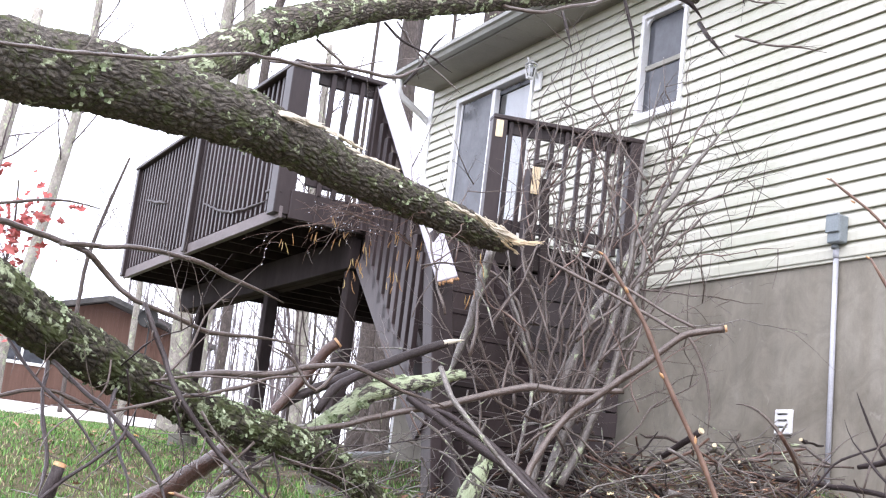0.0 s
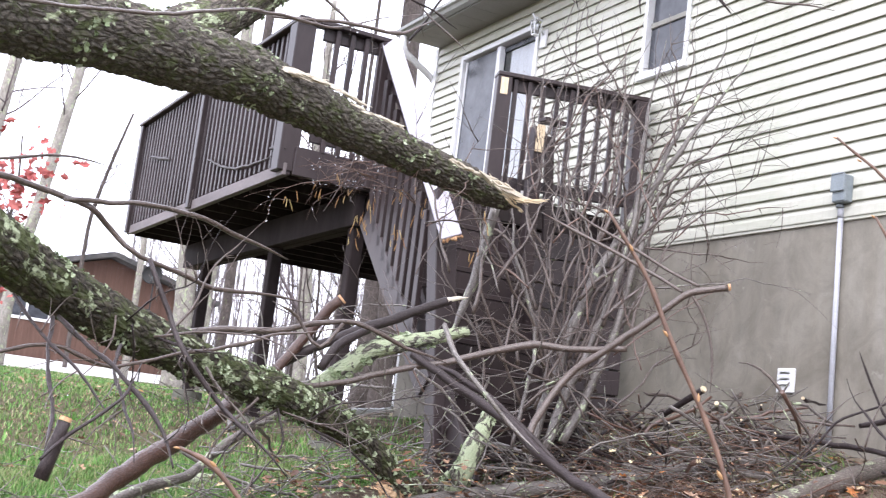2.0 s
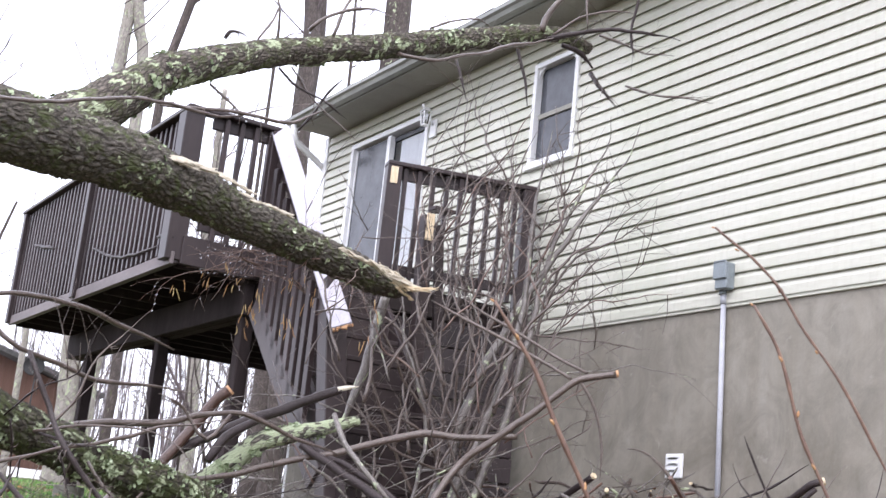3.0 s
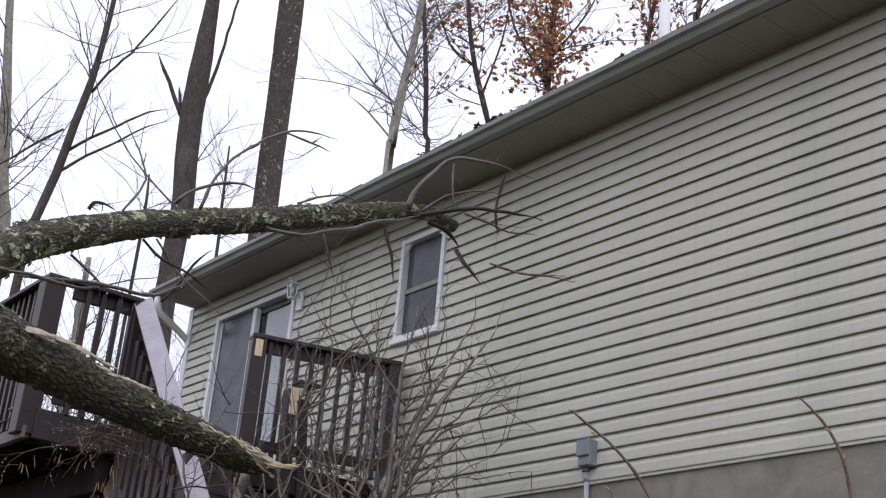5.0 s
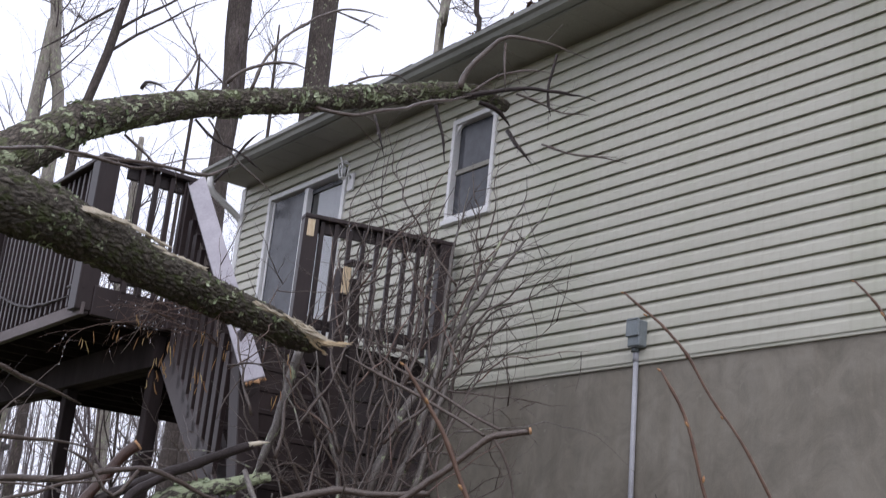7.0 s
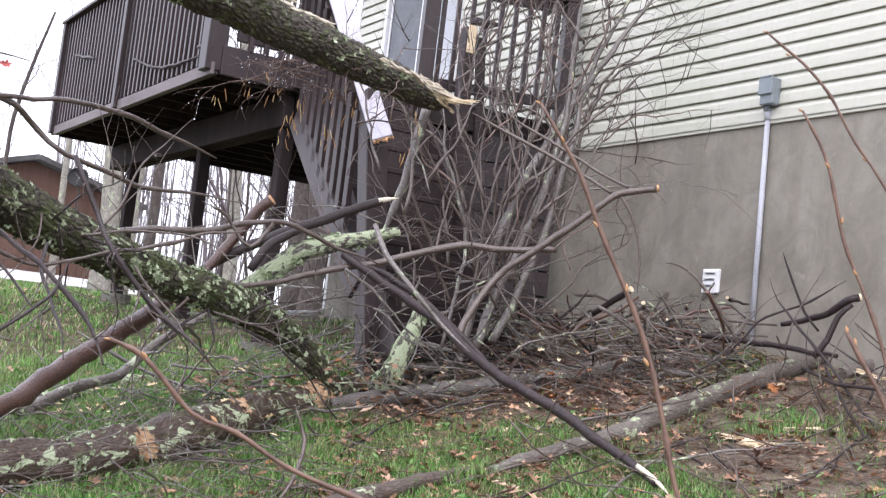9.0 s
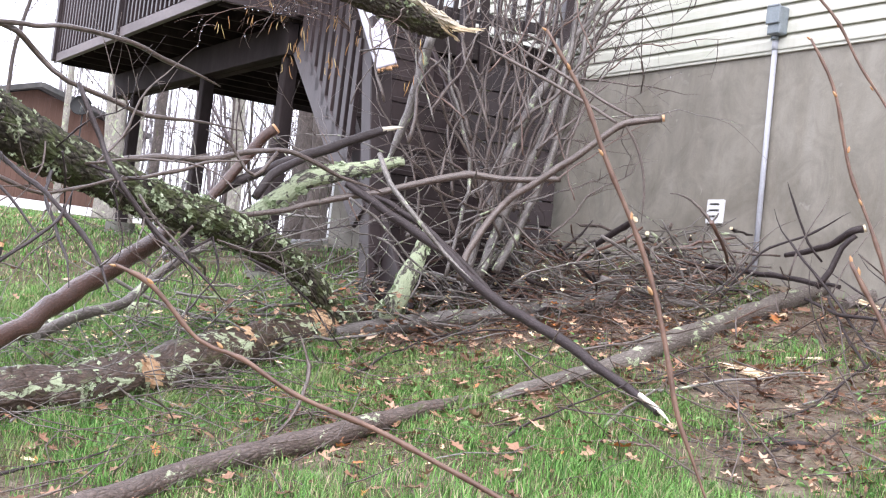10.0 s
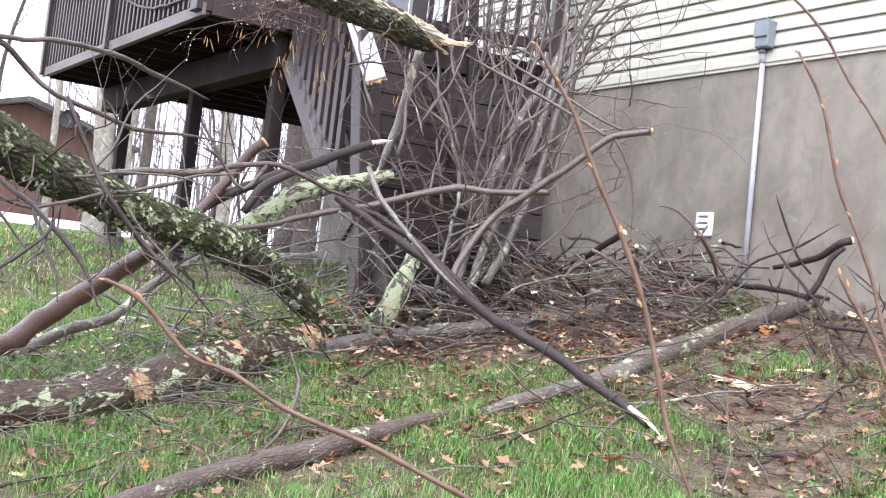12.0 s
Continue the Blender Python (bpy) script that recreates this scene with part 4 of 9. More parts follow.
limb("branch", [(4.967, 6.639, 5.356, 0.0096), (4.941, 6.595, 5.163, 0.0079), (4.967, 6.576, 4.967, 0.0062)], BARK_TWIG, fallen_tree, "", 7, 0.05, 0, 0.6, kink=0.014)
limb("branch", [(5.260, 6.410, 5.298, 0.0096), (5.234, 6.432, 5.081, 0.0095), (5.236, 6.429, 4.905, 0.0078), (5.256, 6.414, 4.829, 0.0047)], BARK_WET, fallen_tree, "", 7, 0.05, 0, 0.6, kink=0.014)
limb("branch", [(5.206, 6.834, 4.808, 0.0177), (5.218, 6.699, 4.645, 0.0142), (5.288, 6.644, 4.531, 0.0110)], BARK_WET, fallen_tree, "", 7, 0.05, 0, 0.6, kink=0.014)
limb("branch", [(4.909, 6.805, 4.926, 0.0174), (5.058, 6.758, 4.895, 0.0190), (5.153, 6.749, 4.813, 0.0159)], BARK_WET, fallen_tree, "", 7, 0.05, 0, 0.6, kink=0.014)
limb("branch", [(3.309, 6.493, 4.317, 0.0109), (3.418, 6.323, 4.249, 0.0121), (3.569, 6.240, 4.241, 0.0121), (3.875, 6.292, 4.389, 0.0125), (4.329, 6.477, 4.645, 0.0132), (4.683, 6.597, 4.848, 0.0122)], BARK_TWIG, fallen_tree, "", 7, 0.05, 0, 0.6, kink=0.014)
limb("branch", [(3.686, 6.172, 4.257, 0.0094), (3.721, 6.151, 4.144, 0.0080), (3.759, 6.128, 4.003, 0.0066)], BARK_WET, fallen_tree, "", 7, 0.05, 0, 0.6, kink=0.014)
limb("branch", [(4.324, 6.479, 4.620, 0.0117), (4.366, 6.452, 4.423, 0.0102), (4.400, 6.429, 4.229, 0.0072)], BARK_WET, fallen_tree, "", 7, 0.05, 0, 0.6, kink=0.014)
limb("branch", [(2.664, 6.242, 3.922, 0.0063), (2.788, 6.188, 3.760, 0.0062), (2.917, 6.129, 3.650, 0.0050), (3.037, 6.071, 3.552, 0.0037)], BARK_TWIG, fallen_tree, "", 7, 0.05, 0, 0.6, kink=0.014)
limb("branch", [(2.566, 5.849, 3.989, 0.0108), (2.616, 5.826, 4.056, 0.0096), (2.786, 5.859, 4.176, 0.0086), (2.922, 5.793, 4.203, 0.0061), (3.079, 5.824, 4.199, 0.0037)], BARK_TWIG, fallen_tree, "", 7, 0.05, 0, 0.6, kink=0.014)
limb("branch", [(2.729, 5.885, 4.022, 0.0097), (2.785, 5.914, 4.193, 0.0086), (2.935, 6.009, 4.435, 0.0077), (3.107, 6.035, 4.628, 0.0078), (3.263, 6.066, 4.755, 0.0067), (3.457, 6.074, 4.843, 0.0068), (3.595, 5.994, 4.810, 0.0041)], BARK_TWIG, fallen_tree, "", 7, 0.05, 0, 0.6, kink=0.014)
limb("branch", [(3.278, 6.058, 4.757, 0.0053), (3.497, 6.051, 4.743, 0.0054), (3.569, 6.009, 4.713, 0.0027)], BARK_TWIG, fallen_tree, "", 7, 0.05, 0, 0.6, kink=0.014)
limb("branch", [(3.532, 6.261, 4.441, 0.0068), (3.712, 6.273, 4.553, 0.0069), (3.883, 6.287, 4.616, 0.0056), (4.034, 6.310, 4.595, 0.0042)], BARK_TWIG, fallen_tree, "", 7, 0.05, 0, 0.6, kink=0.014)
limb("branch", [(2.067, 5.724, 3.751, 0.0102), (2.085, 5.717, 3.793, 0.0091), (2.124, 5.703, 3.795, 0.0068), (2.181, 5.682, 3.765, 0.0057)], BARK_WET, fallen_tree, "", 7, 0.05, 0, 0.6, kink=0.014)
limb("branch", [(2.290, 5.854, 3.855, 0.0059), (2.396, 5.920, 4.058, 0.0060), (2.395, 5.920, 4.157, 0.0048), (2.292, 6.067, 4.459, 0.0037)], BARK_TWIG, fallen_tree, "", 7, 0.05, 0, 0.6, kink=0.014)
limb("branch", [(1.674, 5.328, 3.182, 0.0061), (1.911, 5.355, 3.232, 0.0083), (2.136, 5.378, 3.271, 0.0085), (2.381, 5.493, 3.346, 0.0088), (2.602, 5.613, 3.500, 0.0057)], BARK_TWIG, fallen_tree, "", 7, 0.05, 0, 0.6, kink=0.014)
limb("branch", [(2.034, 5.751, 3.504, 0.0067), (2.151, 5.708, 3.420, 0.0067), (2.227, 5.679, 3.344, 0.0056)], BARK_TWIG, fallen_tree, "", 7, 0.05, 0, 0.6, kink=0.014)
limb("branch", [(2.747, 6.221, 3.566, 0.0074), (2.820, 6.188, 3.693, 0.0075), (2.921, 6.251, 3.856, 0.0064), (3.042, 6.304, 3.990, 0.0052)], BARK_WET, fallen_tree, "", 7, 0.05, 0, 0.6, kink=0.014)
limb("branch", [(2.528, 6.097, 3.836, 0.0073), (2.639, 6.049, 3.739, 0.0073), (2.815, 6.080, 3.714, 0.0062), (2.981, 6.112, 3.667, 0.0050)], BARK_WET, fallen_tree, "", 7, 0.05, 0, 0.6, kink=0.014)
limb("branch", [(5.280, 6.522, 4.649, 0.0078), (5.388, 6.303, 4.555, 0.0077), (5.507, 6.200, 4.544, 0.0077), (5.668, 6.054, 4.514, 0.0046)], BARK_TWIG, fallen_tree, "", 7, 0.05, 0, 0.6, kink=0.014)
limb("branch", [(5.116, 6.651, 5.017, 0.0095), (5.248, 6.548, 4.965, 0.0079), (5.377, 6.443, 4.903, 0.0063), (5.531, 6.312, 4.890, 0.0047)], BARK_TWIG, fallen_tree, "", 7, 0.05, 0, 0.6, kink=0.014)
limb("branch", [(4.797, 6.762, 4.951, 0.0110), (4.951, 6.650, 5.094, 0.0095), (5.141, 6.506, 5.160, 0.0063), (5.236, 6.429, 5.148, 0.0047)], BARK_TWIG, fallen_tree, "", 7, 0.05, 0, 0.6, kink=0.014)

lower_limb = thing("fallen_limb", "heavy fallen limb with moss and pale lichen resting on the lawn", "fallen limb")
lower_trunk = limb("trunk", [(0.126, 3.898, 1.920, 0.1095), (0.385, 4.283, 1.907, 0.1079), (0.611, 4.559, 1.849, 0.1028), (0.878, 4.872, 1.770, 0.1038), (1.172, 5.169, 1.708, 0.1039), (1.495, 5.449, 1.644, 0.1006), (1.848, 5.708, 1.575, 0.0961), (2.225, 5.948, 1.532, 0.0932), (2.654, 6.206, 1.429, 0.0870), (2.923, 6.361, 1.297, 0.0747), (3.191, 6.456, 1.117, 0.0640), (3.358, 6.483, 1.053, 0.0487)], BARK_MOSS, lower_limb, "", 100, 0.013, 0.010, 0.15)
limb("branch", [(1.006, 4.130, 1.852, 0.0086), (1.037, 4.070, 1.760, 0.0094), (1.079, 4.060, 1.682, 0.0094), (1.128, 3.942, 1.550, 0.0091), (1.260, 3.902, 1.406, 0.0082), (1.343, 3.768, 1.299, 0.0071), (1.437, 3.733, 1.207, 0.0053)], BARK_WET, lower_limb, "dark wet side branch", 7, 0.05, 0, 0.5, kink=0.014)
limb("branch", [(1.107, 4.773, 1.596, 0.0076), (1.036, 4.482, 1.482, 0.0061), (1.038, 4.276, 1.370, 0.0059), (1.024, 4.073, 1.267, 0.0047), (1.015, 3.972, 1.202, 0.0046)], BARK_WET, lower_limb, "dark wet side branch", 7, 0.05, 0, 0.5, kink=0.014)
limb("branch", [(0.840, 4.624, 1.655, 0.0094), (0.918, 4.405, 1.562, 0.0080), (0.986, 4.186, 1.476, 0.0076), (1.055, 4.065, 1.377, 0.0084), (1.103, 3.949, 1.281, 0.0082), (1.112, 3.842, 1.203, 0.0080)], BARK_WET, lower_limb, "dark wet side branch", 7, 0.05, 0, 0.5, kink=0.014)
limb("branch", [(0.650, 4.453, 1.696, 0.0060), (0.716, 4.240, 1.576, 0.0057), (0.797, 4.124, 1.495, 0.0056), (0.885, 4.003, 1.393, 0.0046), (0.902, 3.897, 1.355, 0.0036)], BARK_WET, lower_limb, "dark wet side branch", 7, 0.05, 0, 0.5, kink=0.014)
limb("branch", [(0.804, 4.529, 1.646, 0.0072), (0.775, 4.331, 1.522, 0.0068), (0.763, 4.130, 1.393, 0.0065), (0.767, 4.028, 1.309, 0.0064), (0.723, 3.832, 1.214, 0.0052)], BARK_WET, lower_limb, "dark wet side branch", 7, 0.05, 0, 0.5, kink=0.014)
limb("branch", [(1.295, 5.027, 1.659, 0.0067), (1.368, 4.998, 1.649, 0.0057), (1.444, 4.966, 1.642, 0.0046), (1.517, 4.933, 1.634, 0.0034), (1.593, 4.909, 1.648, 0.0024)], BARK_WET, lower_limb, "", 7, 0.05, 0, 0.5, kink=0.016)
limb("branch", [(1.613, 5.333, 1.585, 0.0077), (1.674, 5.283, 1.487, 0.0064), (1.749, 5.216, 1.409, 0.0051), (1.817, 5.161, 1.317, 0.0039), (1.870, 5.099, 1.219, 0.0027)], BARK_TWIG, lower_limb, "", 7, 0.05, 0, 0.5, kink=0.016)
limb("branch", [(1.163, 4.885, 1.684, 0.0047), (1.197, 4.949, 1.595, 0.0041), (1.226, 5.024, 1.501, 0.0033), (1.227, 5.096, 1.405, 0.0026), (1.200, 5.174, 1.316, 0.0018)], BARK_WET, lower_limb, "", 7, 0.05, 0, 0.5, kink=0.016)
limb("branch", [(2.229, 5.819, 1.426, 0.0058), (2.322, 5.718, 1.413, 0.0049), (2.411, 5.616, 1.430, 0.0039), (2.489, 5.526, 1.490, 0.0030), (2.573, 5.421, 1.512, 0.0020)], BARK_TWIG, lower_limb, "", 7, 0.05, 0, 0.5, kink=0.016)
limb("branch", [(2.372, 5.913, 1.384, 0.0071), (2.578, 5.913, 1.302, 0.0060), (2.769, 5.915, 1.181, 0.0049), (2.929, 5.927, 1.013, 0.0038), (3.100, 5.930, 0.890, 0.0027)], BARK_WET, lower_limb, "", 7, 0.05, 0, 0.5, kink=0.016)
limb("branch", [(2.141, 5.756, 1.449, 0.0048), (2.283, 5.723, 1.411, 0.0041), (2.423, 5.676, 1.382, 0.0033), (2.553, 5.629, 1.322, 0.0025), (2.645, 5.609, 1.201, 0.0018)], BARK_TWIG, lower_limb, "", 7, 0.05, 0, 0.5, kink=0.016)
limb("branch", [(1.071, 4.773, 1.703, 0.0040), (1.064, 4.754, 1.615, 0.0034), (1.031, 4.741, 1.533, 0.0027), (0.982, 4.731, 1.462, 0.0020), (0.942, 4.719, 1.387, 0.0014)], BARK_TWIG, lower_limb, "", 7, 0.05, 0, 0.5, kink=0.016)
limb("branch", [(1.416, 5.150, 1.630, 0.0048), (1.459, 5.138, 1.546, 0.0040), (1.480, 5.132, 1.454, 0.0032), (1.507, 5.125, 1.362, 0.0025), (1.492, 5.129, 1.268, 0.0018)], BARK_WET, lower_limb, "", 7, 0.05, 0, 0.5, kink=0.016)
limb("branch", [(1.374, 5.110, 1.641, 0.0047), (1.530, 5.128, 1.535, 0.0039), (1.671, 5.147, 1.398, 0.0032), (1.826, 5.157, 1.273, 0.0026), (1.856, 5.211, 1.075, 0.0017)], BARK_WET, lower_limb, "", 7, 0.05, 0, 0.5, kink=0.016)
limb("branch", [(1.327, 5.060, 1.651, 0.0059), (1.431, 5.094, 1.790, 0.0051), (1.500, 5.147, 1.958, 0.0042), (1.612, 5.176, 2.104, 0.0032), (1.735, 5.199, 2.249, 0.0022)], BARK_TWIG, lower_limb, "", 7, 0.05, 0, 0.5, kink=0.016)
limb("branch", [(1.129, 4.842, 1.692, 0.0037), (1.208, 4.730, 1.797, 0.0031), (1.308, 4.610, 1.866, 0.0024), (1.323, 4.511, 2.000, 0.0018), (1.357, 4.407, 2.123, 0.0012)], BARK_WET, lower_limb, "", 7, 0.05, 0, 0.5, kink=0.016)
limb("branch", [(1.288, 5.019, 1.660, 0.0059), (1.441, 4.956, 1.695, 0.0049), (1.592, 4.878, 1.715, 0.0040), (1.744, 4.805, 1.682, 0.0031), (1.863, 4.727, 1.579, 0.0020)], BARK_TWIG, lower_limb, "", 7, 0.05, 0, 0.5, kink=0.016)
limb("branch", [(2.302, 5.865, 1.406, 0.0049), (2.452, 5.761, 1.527, 0.0040), (2.627, 5.628, 1.558, 0.0033), (2.791, 5.492, 1.614, 0.0025), (2.955, 5.349, 1.652, 0.0016)], BARK_WET, lower_limb, "", 7, 0.05, 0, 0.5, kink=0.016)
limb("branch", [(2.110, 5.736, 1.459, 0.0054), (2.140, 5.682, 1.314, 0.0046), (2.068, 5.666, 1.182, 0.0036), (1.982, 5.665, 1.058, 0.0028), (1.893, 5.653, 0.942, 0.0020)], BARK_WET, lower_limb, "", 7, 0.05, 0, 0.5, kink=0.016)
limb("branch", [(2.118, 5.743, 1.458, 0.0068), (2.001, 5.721, 1.377, 0.0057), (1.903, 5.702, 1.281, 0.0045), (1.833, 5.673, 1.171, 0.0034), (1.798, 5.621, 1.049, 0.0024)], BARK_WET, lower_limb, "", 7, 0.05, 0, 0.5, kink=0.016)
limb("branch", [(1.974, 5.635, 1.494, 0.0069), (1.894, 5.652, 1.384, 0.0058), (1.826, 5.664, 1.264, 0.0046), (1.780, 5.668, 1.137, 0.0036), (1.782, 5.658, 0.999, 0.0025)], BARK_TWIG, lower_limb, "", 7, 0.05, 0, 0.5, kink=0.016)

# ---- logs and branches on the lawn ----
log_big = thing("log", "thick wet log with lichen patches lying on the grass", "log")
log_trunk = limb("trunk", [(0.668, 5.058, 0.638, 0.1145), (0.967, 5.213, 0.676, 0.1116), (1.198, 5.308, 0.707, 0.1072), (1.513, 5.393, 0.754, 0.1127), (1.891, 5.590, 0.821, 0.1159), (2.397, 5.935, 0.926, 0.1140), (2.927, 6.316, 1.035, 0.1022), (3.254, 6.580, 1.100, 0.0849), (3.555, 6.786, 1.170, 0.0749)], BARK_LOG, log_big, "", 72, 0.014, 0.008, 0.3)
log_thin = thing("log", "long slim pale log lying across the lawn", "log")
limb("trunk", [(3.122, 6.400, 1.030, 0.0475), (3.533, 6.412, 1.113, 0.0537), (3.853, 6.389, 1.181, 0.0531), (4.254, 6.347, 1.266, 0.0543), (4.607, 6.270, 1.347, 0.0571), (4.971, 6.192, 1.434, 0.0547), (5.257, 6.110, 1.500, 0.0502), (5.630, 5.962, 1.573, 0.0255)], BARK_SHRUB, log_thin, "", 18, 0.03, 0.003, 0.3)
log_front = thing("log", "slender brown log with a lichen end on the grass", "log")
limb("trunk", [(1.037, 3.947, 0.503, 0.0408), (1.239, 4.056, 0.536, 0.0422), (1.514, 4.218, 0.583, 0.0445), (1.761, 4.337, 0.630, 0.0463), (2.015, 4.424, 0.675, 0.0480), (2.300, 4.531, 0.730, 0.0478), (2.618, 4.655, 0.785, 0.0406), (2.907, 4.764, 0.840, 0.0349), (3.160, 4.840, 0.885, 0.0258)], BARK_LOGF, log_front, "", 24, 0.03, 0.004, 0.3)
log_right = thing("log", "grey lichen-spotted log propped towards the house wall", "log")
limb("trunk", [(3.139, 4.735, 0.877, 0.0304), (3.328, 4.799, 0.927, 0.0364), (3.620, 4.860, 0.997, 0.0459), (3.997, 4.922, 1.094, 0.0564), (4.499, 5.099, 1.238, 0.0635), (5.034, 5.259, 1.383, 0.0615), (5.585, 5.388, 1.545, 0.0569), (5.949, 5.467, 1.653, 0.0467)], BARK_GREYLOG, log_right, "", 24, 0.03, 0.004, 0.3)
stub_red = thing("branch", "bare reddish-brown branch leaning over the grass", "branch")
limb("trunk", [(0.984, 5.209, 0.866, 0.0426), (1.179, 5.374, 0.962, 0.0441), (1.386, 5.530, 1.084, 0.0457), (1.653, 5.769, 1.255, 0.0453), (1.845, 5.921, 1.368, 0.0441), (2.011, 6.077, 1.473, 0.0427)], BARK_RED, stub_red, "", 16, 0.03, 0.003, 0.3, kink=0.010)
branch_grey = thing("branch", "thin grey branch with lichen lying in the grass", "branch")
limb("trunk", [(1.382, 5.840, 0.922, 0.0267), (1.589, 5.995, 1.006, 0.0276), (1.863, 6.229, 1.084, 0.0260), (2.030, 6.387, 1.183, 0.0253), (2.202, 6.541, 1.299, 0.0245), (2.444, 6.667, 1.449, 0.0221)], BARK_GREYLOG, branch_grey, "", 12, 0.03, 0.002, 0.3, kink=0.010)
branch_grey2 = thing("branch", "lichen-spotted branch lying behind the large log", "branch")
pale_trunk = limb("trunk", [(1.206, 6.369, 0.751, 0.0492), (1.517, 6.753, 0.823, 0.0524), (1.839, 7.149, 0.893, 0.0493), (2.240, 7.577, 0.979, 0.0457), (2.564, 7.727, 1.024, 0.0253)], BARK_PALE, branch_grey2, "", 14, 0.03, 0.003, 0.3, kink=0.010)
branch_dark = thing("branch", "smooth dark wet branch with a pale split end", "branch")
limb("trunk", [(3.005, 6.212, 1.852, 0.0203), (3.107, 6.050, 1.761, 0.0239), (3.231, 5.870, 1.649, 0.0262), (3.351, 5.571, 1.503, 0.0280), (3.406, 5.301, 1.351, 0.0272), (3.467, 5.020, 1.244, 0.0274), (3.532, 4.726, 1.148, 0.0265), (3.571, 4.443, 1.043, 0.0223), (3.567, 4.252, 0.985, 0.0195), (3.528, 4.089, 0.949, 0.0148)], BARK_WET, branch_dark, "", 16, 0.03, 0.0015, 0.3, kink=0.010)
limb("split_end", [(3.530, 4.218, 0.999, 0.0122), (3.531, 4.112, 0.960, 0.0109), (3.524, 4.026, 0.925, 0.0060), (3.504, 3.977, 0.913, 0.0024)], PALEWOOD, branch_dark, "pale split wood", 6, 0.03, 0, 0.3)
branch_dark2 = thing("branch", "second dark branch beside it in the brush", "branch")
limb("trunk", [(3.015, 6.318, 1.911, 0.0125), (3.120, 6.156, 1.816, 0.0160), (3.216, 5.992, 1.746, 0.0170), (3.337, 5.811, 1.634, 0.0179), (3.482, 5.608, 1.464, 0.0164), (3.567, 5.435, 1.307, 0.0116)], BARK_WET, branch_dark2, "", 12, 0.03, 0.001, 0.3, kink=0.010)
branch_hook = thing("branch", "smooth grey branch curving up to a broken knob", "branch")
limb("trunk", [(3.434, 5.636, 1.410, 0.0198), (3.531, 5.694, 1.606, 0.0201), (3.691, 5.711, 1.838, 0.0194), (3.830, 5.619, 1.971, 0.0194), (3.966, 5.524, 2.109, 0.0195), (4.099, 5.426, 2.258, 0.0183), (4.183, 5.362, 2.341, 0.0195), (4.266, 5.296, 2.375, 0.0171), (4.322, 5.250, 2.387, 0.0196)], BARK_TWIG, branch_hook, "", 14, 0.03, 0.001, 0.3, kink=0.010, cut=CUT)
limb("twig", [(4.176, 5.367, 2.340, 0.0092), (4.228, 5.326, 2.247, 0.0091), (4.270, 5.292, 2.117, 0.0076), (4.290, 5.276, 1.971, 0.0076), (4.291, 5.275, 1.825, 0.0045)], BARK_TWIG, branch_hook, "", 6, 0.05, 0, 0.4)
limb("twig", [(4.140, 5.394, 2.342, 0.0092), (4.076, 5.568, 2.434, 0.0109), (3.950, 5.779, 2.555, 0.0110), (3.785, 6.007, 2.682, 0.0112), (3.694, 6.180, 2.776, 0.0098)], BARK_TWIG, branch_hook, "", 6, 0.05, 0, 0.4)
limb("twig", [(4.208, 5.342, 2.380, 0.0092), (4.147, 5.515, 2.458, 0.0093), (3.997, 5.746, 2.608, 0.0095), (3.890, 5.940, 2.721, 0.0080), (3.828, 6.098, 2.826, 0.0065)], BARK_TWIG, branch_hook, "", 6, 0.05, 0, 0.4)
branch_level = thing("branch", "smooth brown branch lying level through the brush", "branch")
limb("trunk", [(2.227, 6.213, 1.569, 0.0117), (2.501, 6.216, 1.621, 0.0143), (2.752, 6.218, 1.692, 0.0169), (3.006, 6.211, 1.778, 0.0184), (3.175, 6.126, 1.837, 0.0197), (3.397, 6.063, 1.922, 0.0198), (3.617, 5.993, 1.993, 0.0225), (3.788, 5.887, 1.997, 0.0187), (3.966, 5.768, 2.017, 0.0175), (4.048, 5.711, 2.027, 0.0163)], BARK_TWIG, branch_level, "", 12, 0.03, 0.001, 0.3, kink=0.010)
branch_stick = thing("branch", "dark broken stick with a white torn tip", "branch")
limb("trunk", [(2.367, 6.481, 1.710, 0.0270), (2.523, 6.422, 1.829, 0.0271), (2.720, 6.450, 1.926, 0.0303), (2.855, 6.391, 1.994, 0.0303), (3.037, 6.362, 2.090, 0.0277), (3.248, 6.313, 2.191, 0.0251)], BARK_WET, branch_stick, "", 14, 0.03, 0.0015, 0.3, kink=0.010)
limb("torn_tip", [(3.225, 6.303, 2.190, 0.0158), (3.289, 6.292, 2.210, 0.0127), (3.336, 6.268, 2.222, 0.0064)], PALEWOOD, branch_stick, "white torn wood", 6, 0.03, 0, 0.2)
limb("fork", [(2.528, 6.312, 1.707, 0.0242), (2.615, 6.331, 1.840, 0.0275), (2.711, 6.345, 1.909, 0.0246), (2.856, 6.391, 1.985, 0.0187)], BARK_WET, branch_stick, "", 10, 0.05, 0.001, 0.2)
branch_cut = thing("branch", "sawn-off brown branch with an orange cut face", "branch")
limb("trunk", [(2.287, 6.404, 1.631, 0.0272), (2.397, 6.417, 1.780, 0.0275), (2.497, 6.432, 1.917, 0.0292), (2.568, 6.404, 2.034, 0.0308), (2.618, 6.384, 2.091, 0.0293)], BARK_RED, branch_cut, "", 14, 0.03, 0.0015, 0.3, kink=0.010, cut=CUT)
branch_lichen = thing("branch", "branch wrapped in pale green lichen", "branch")
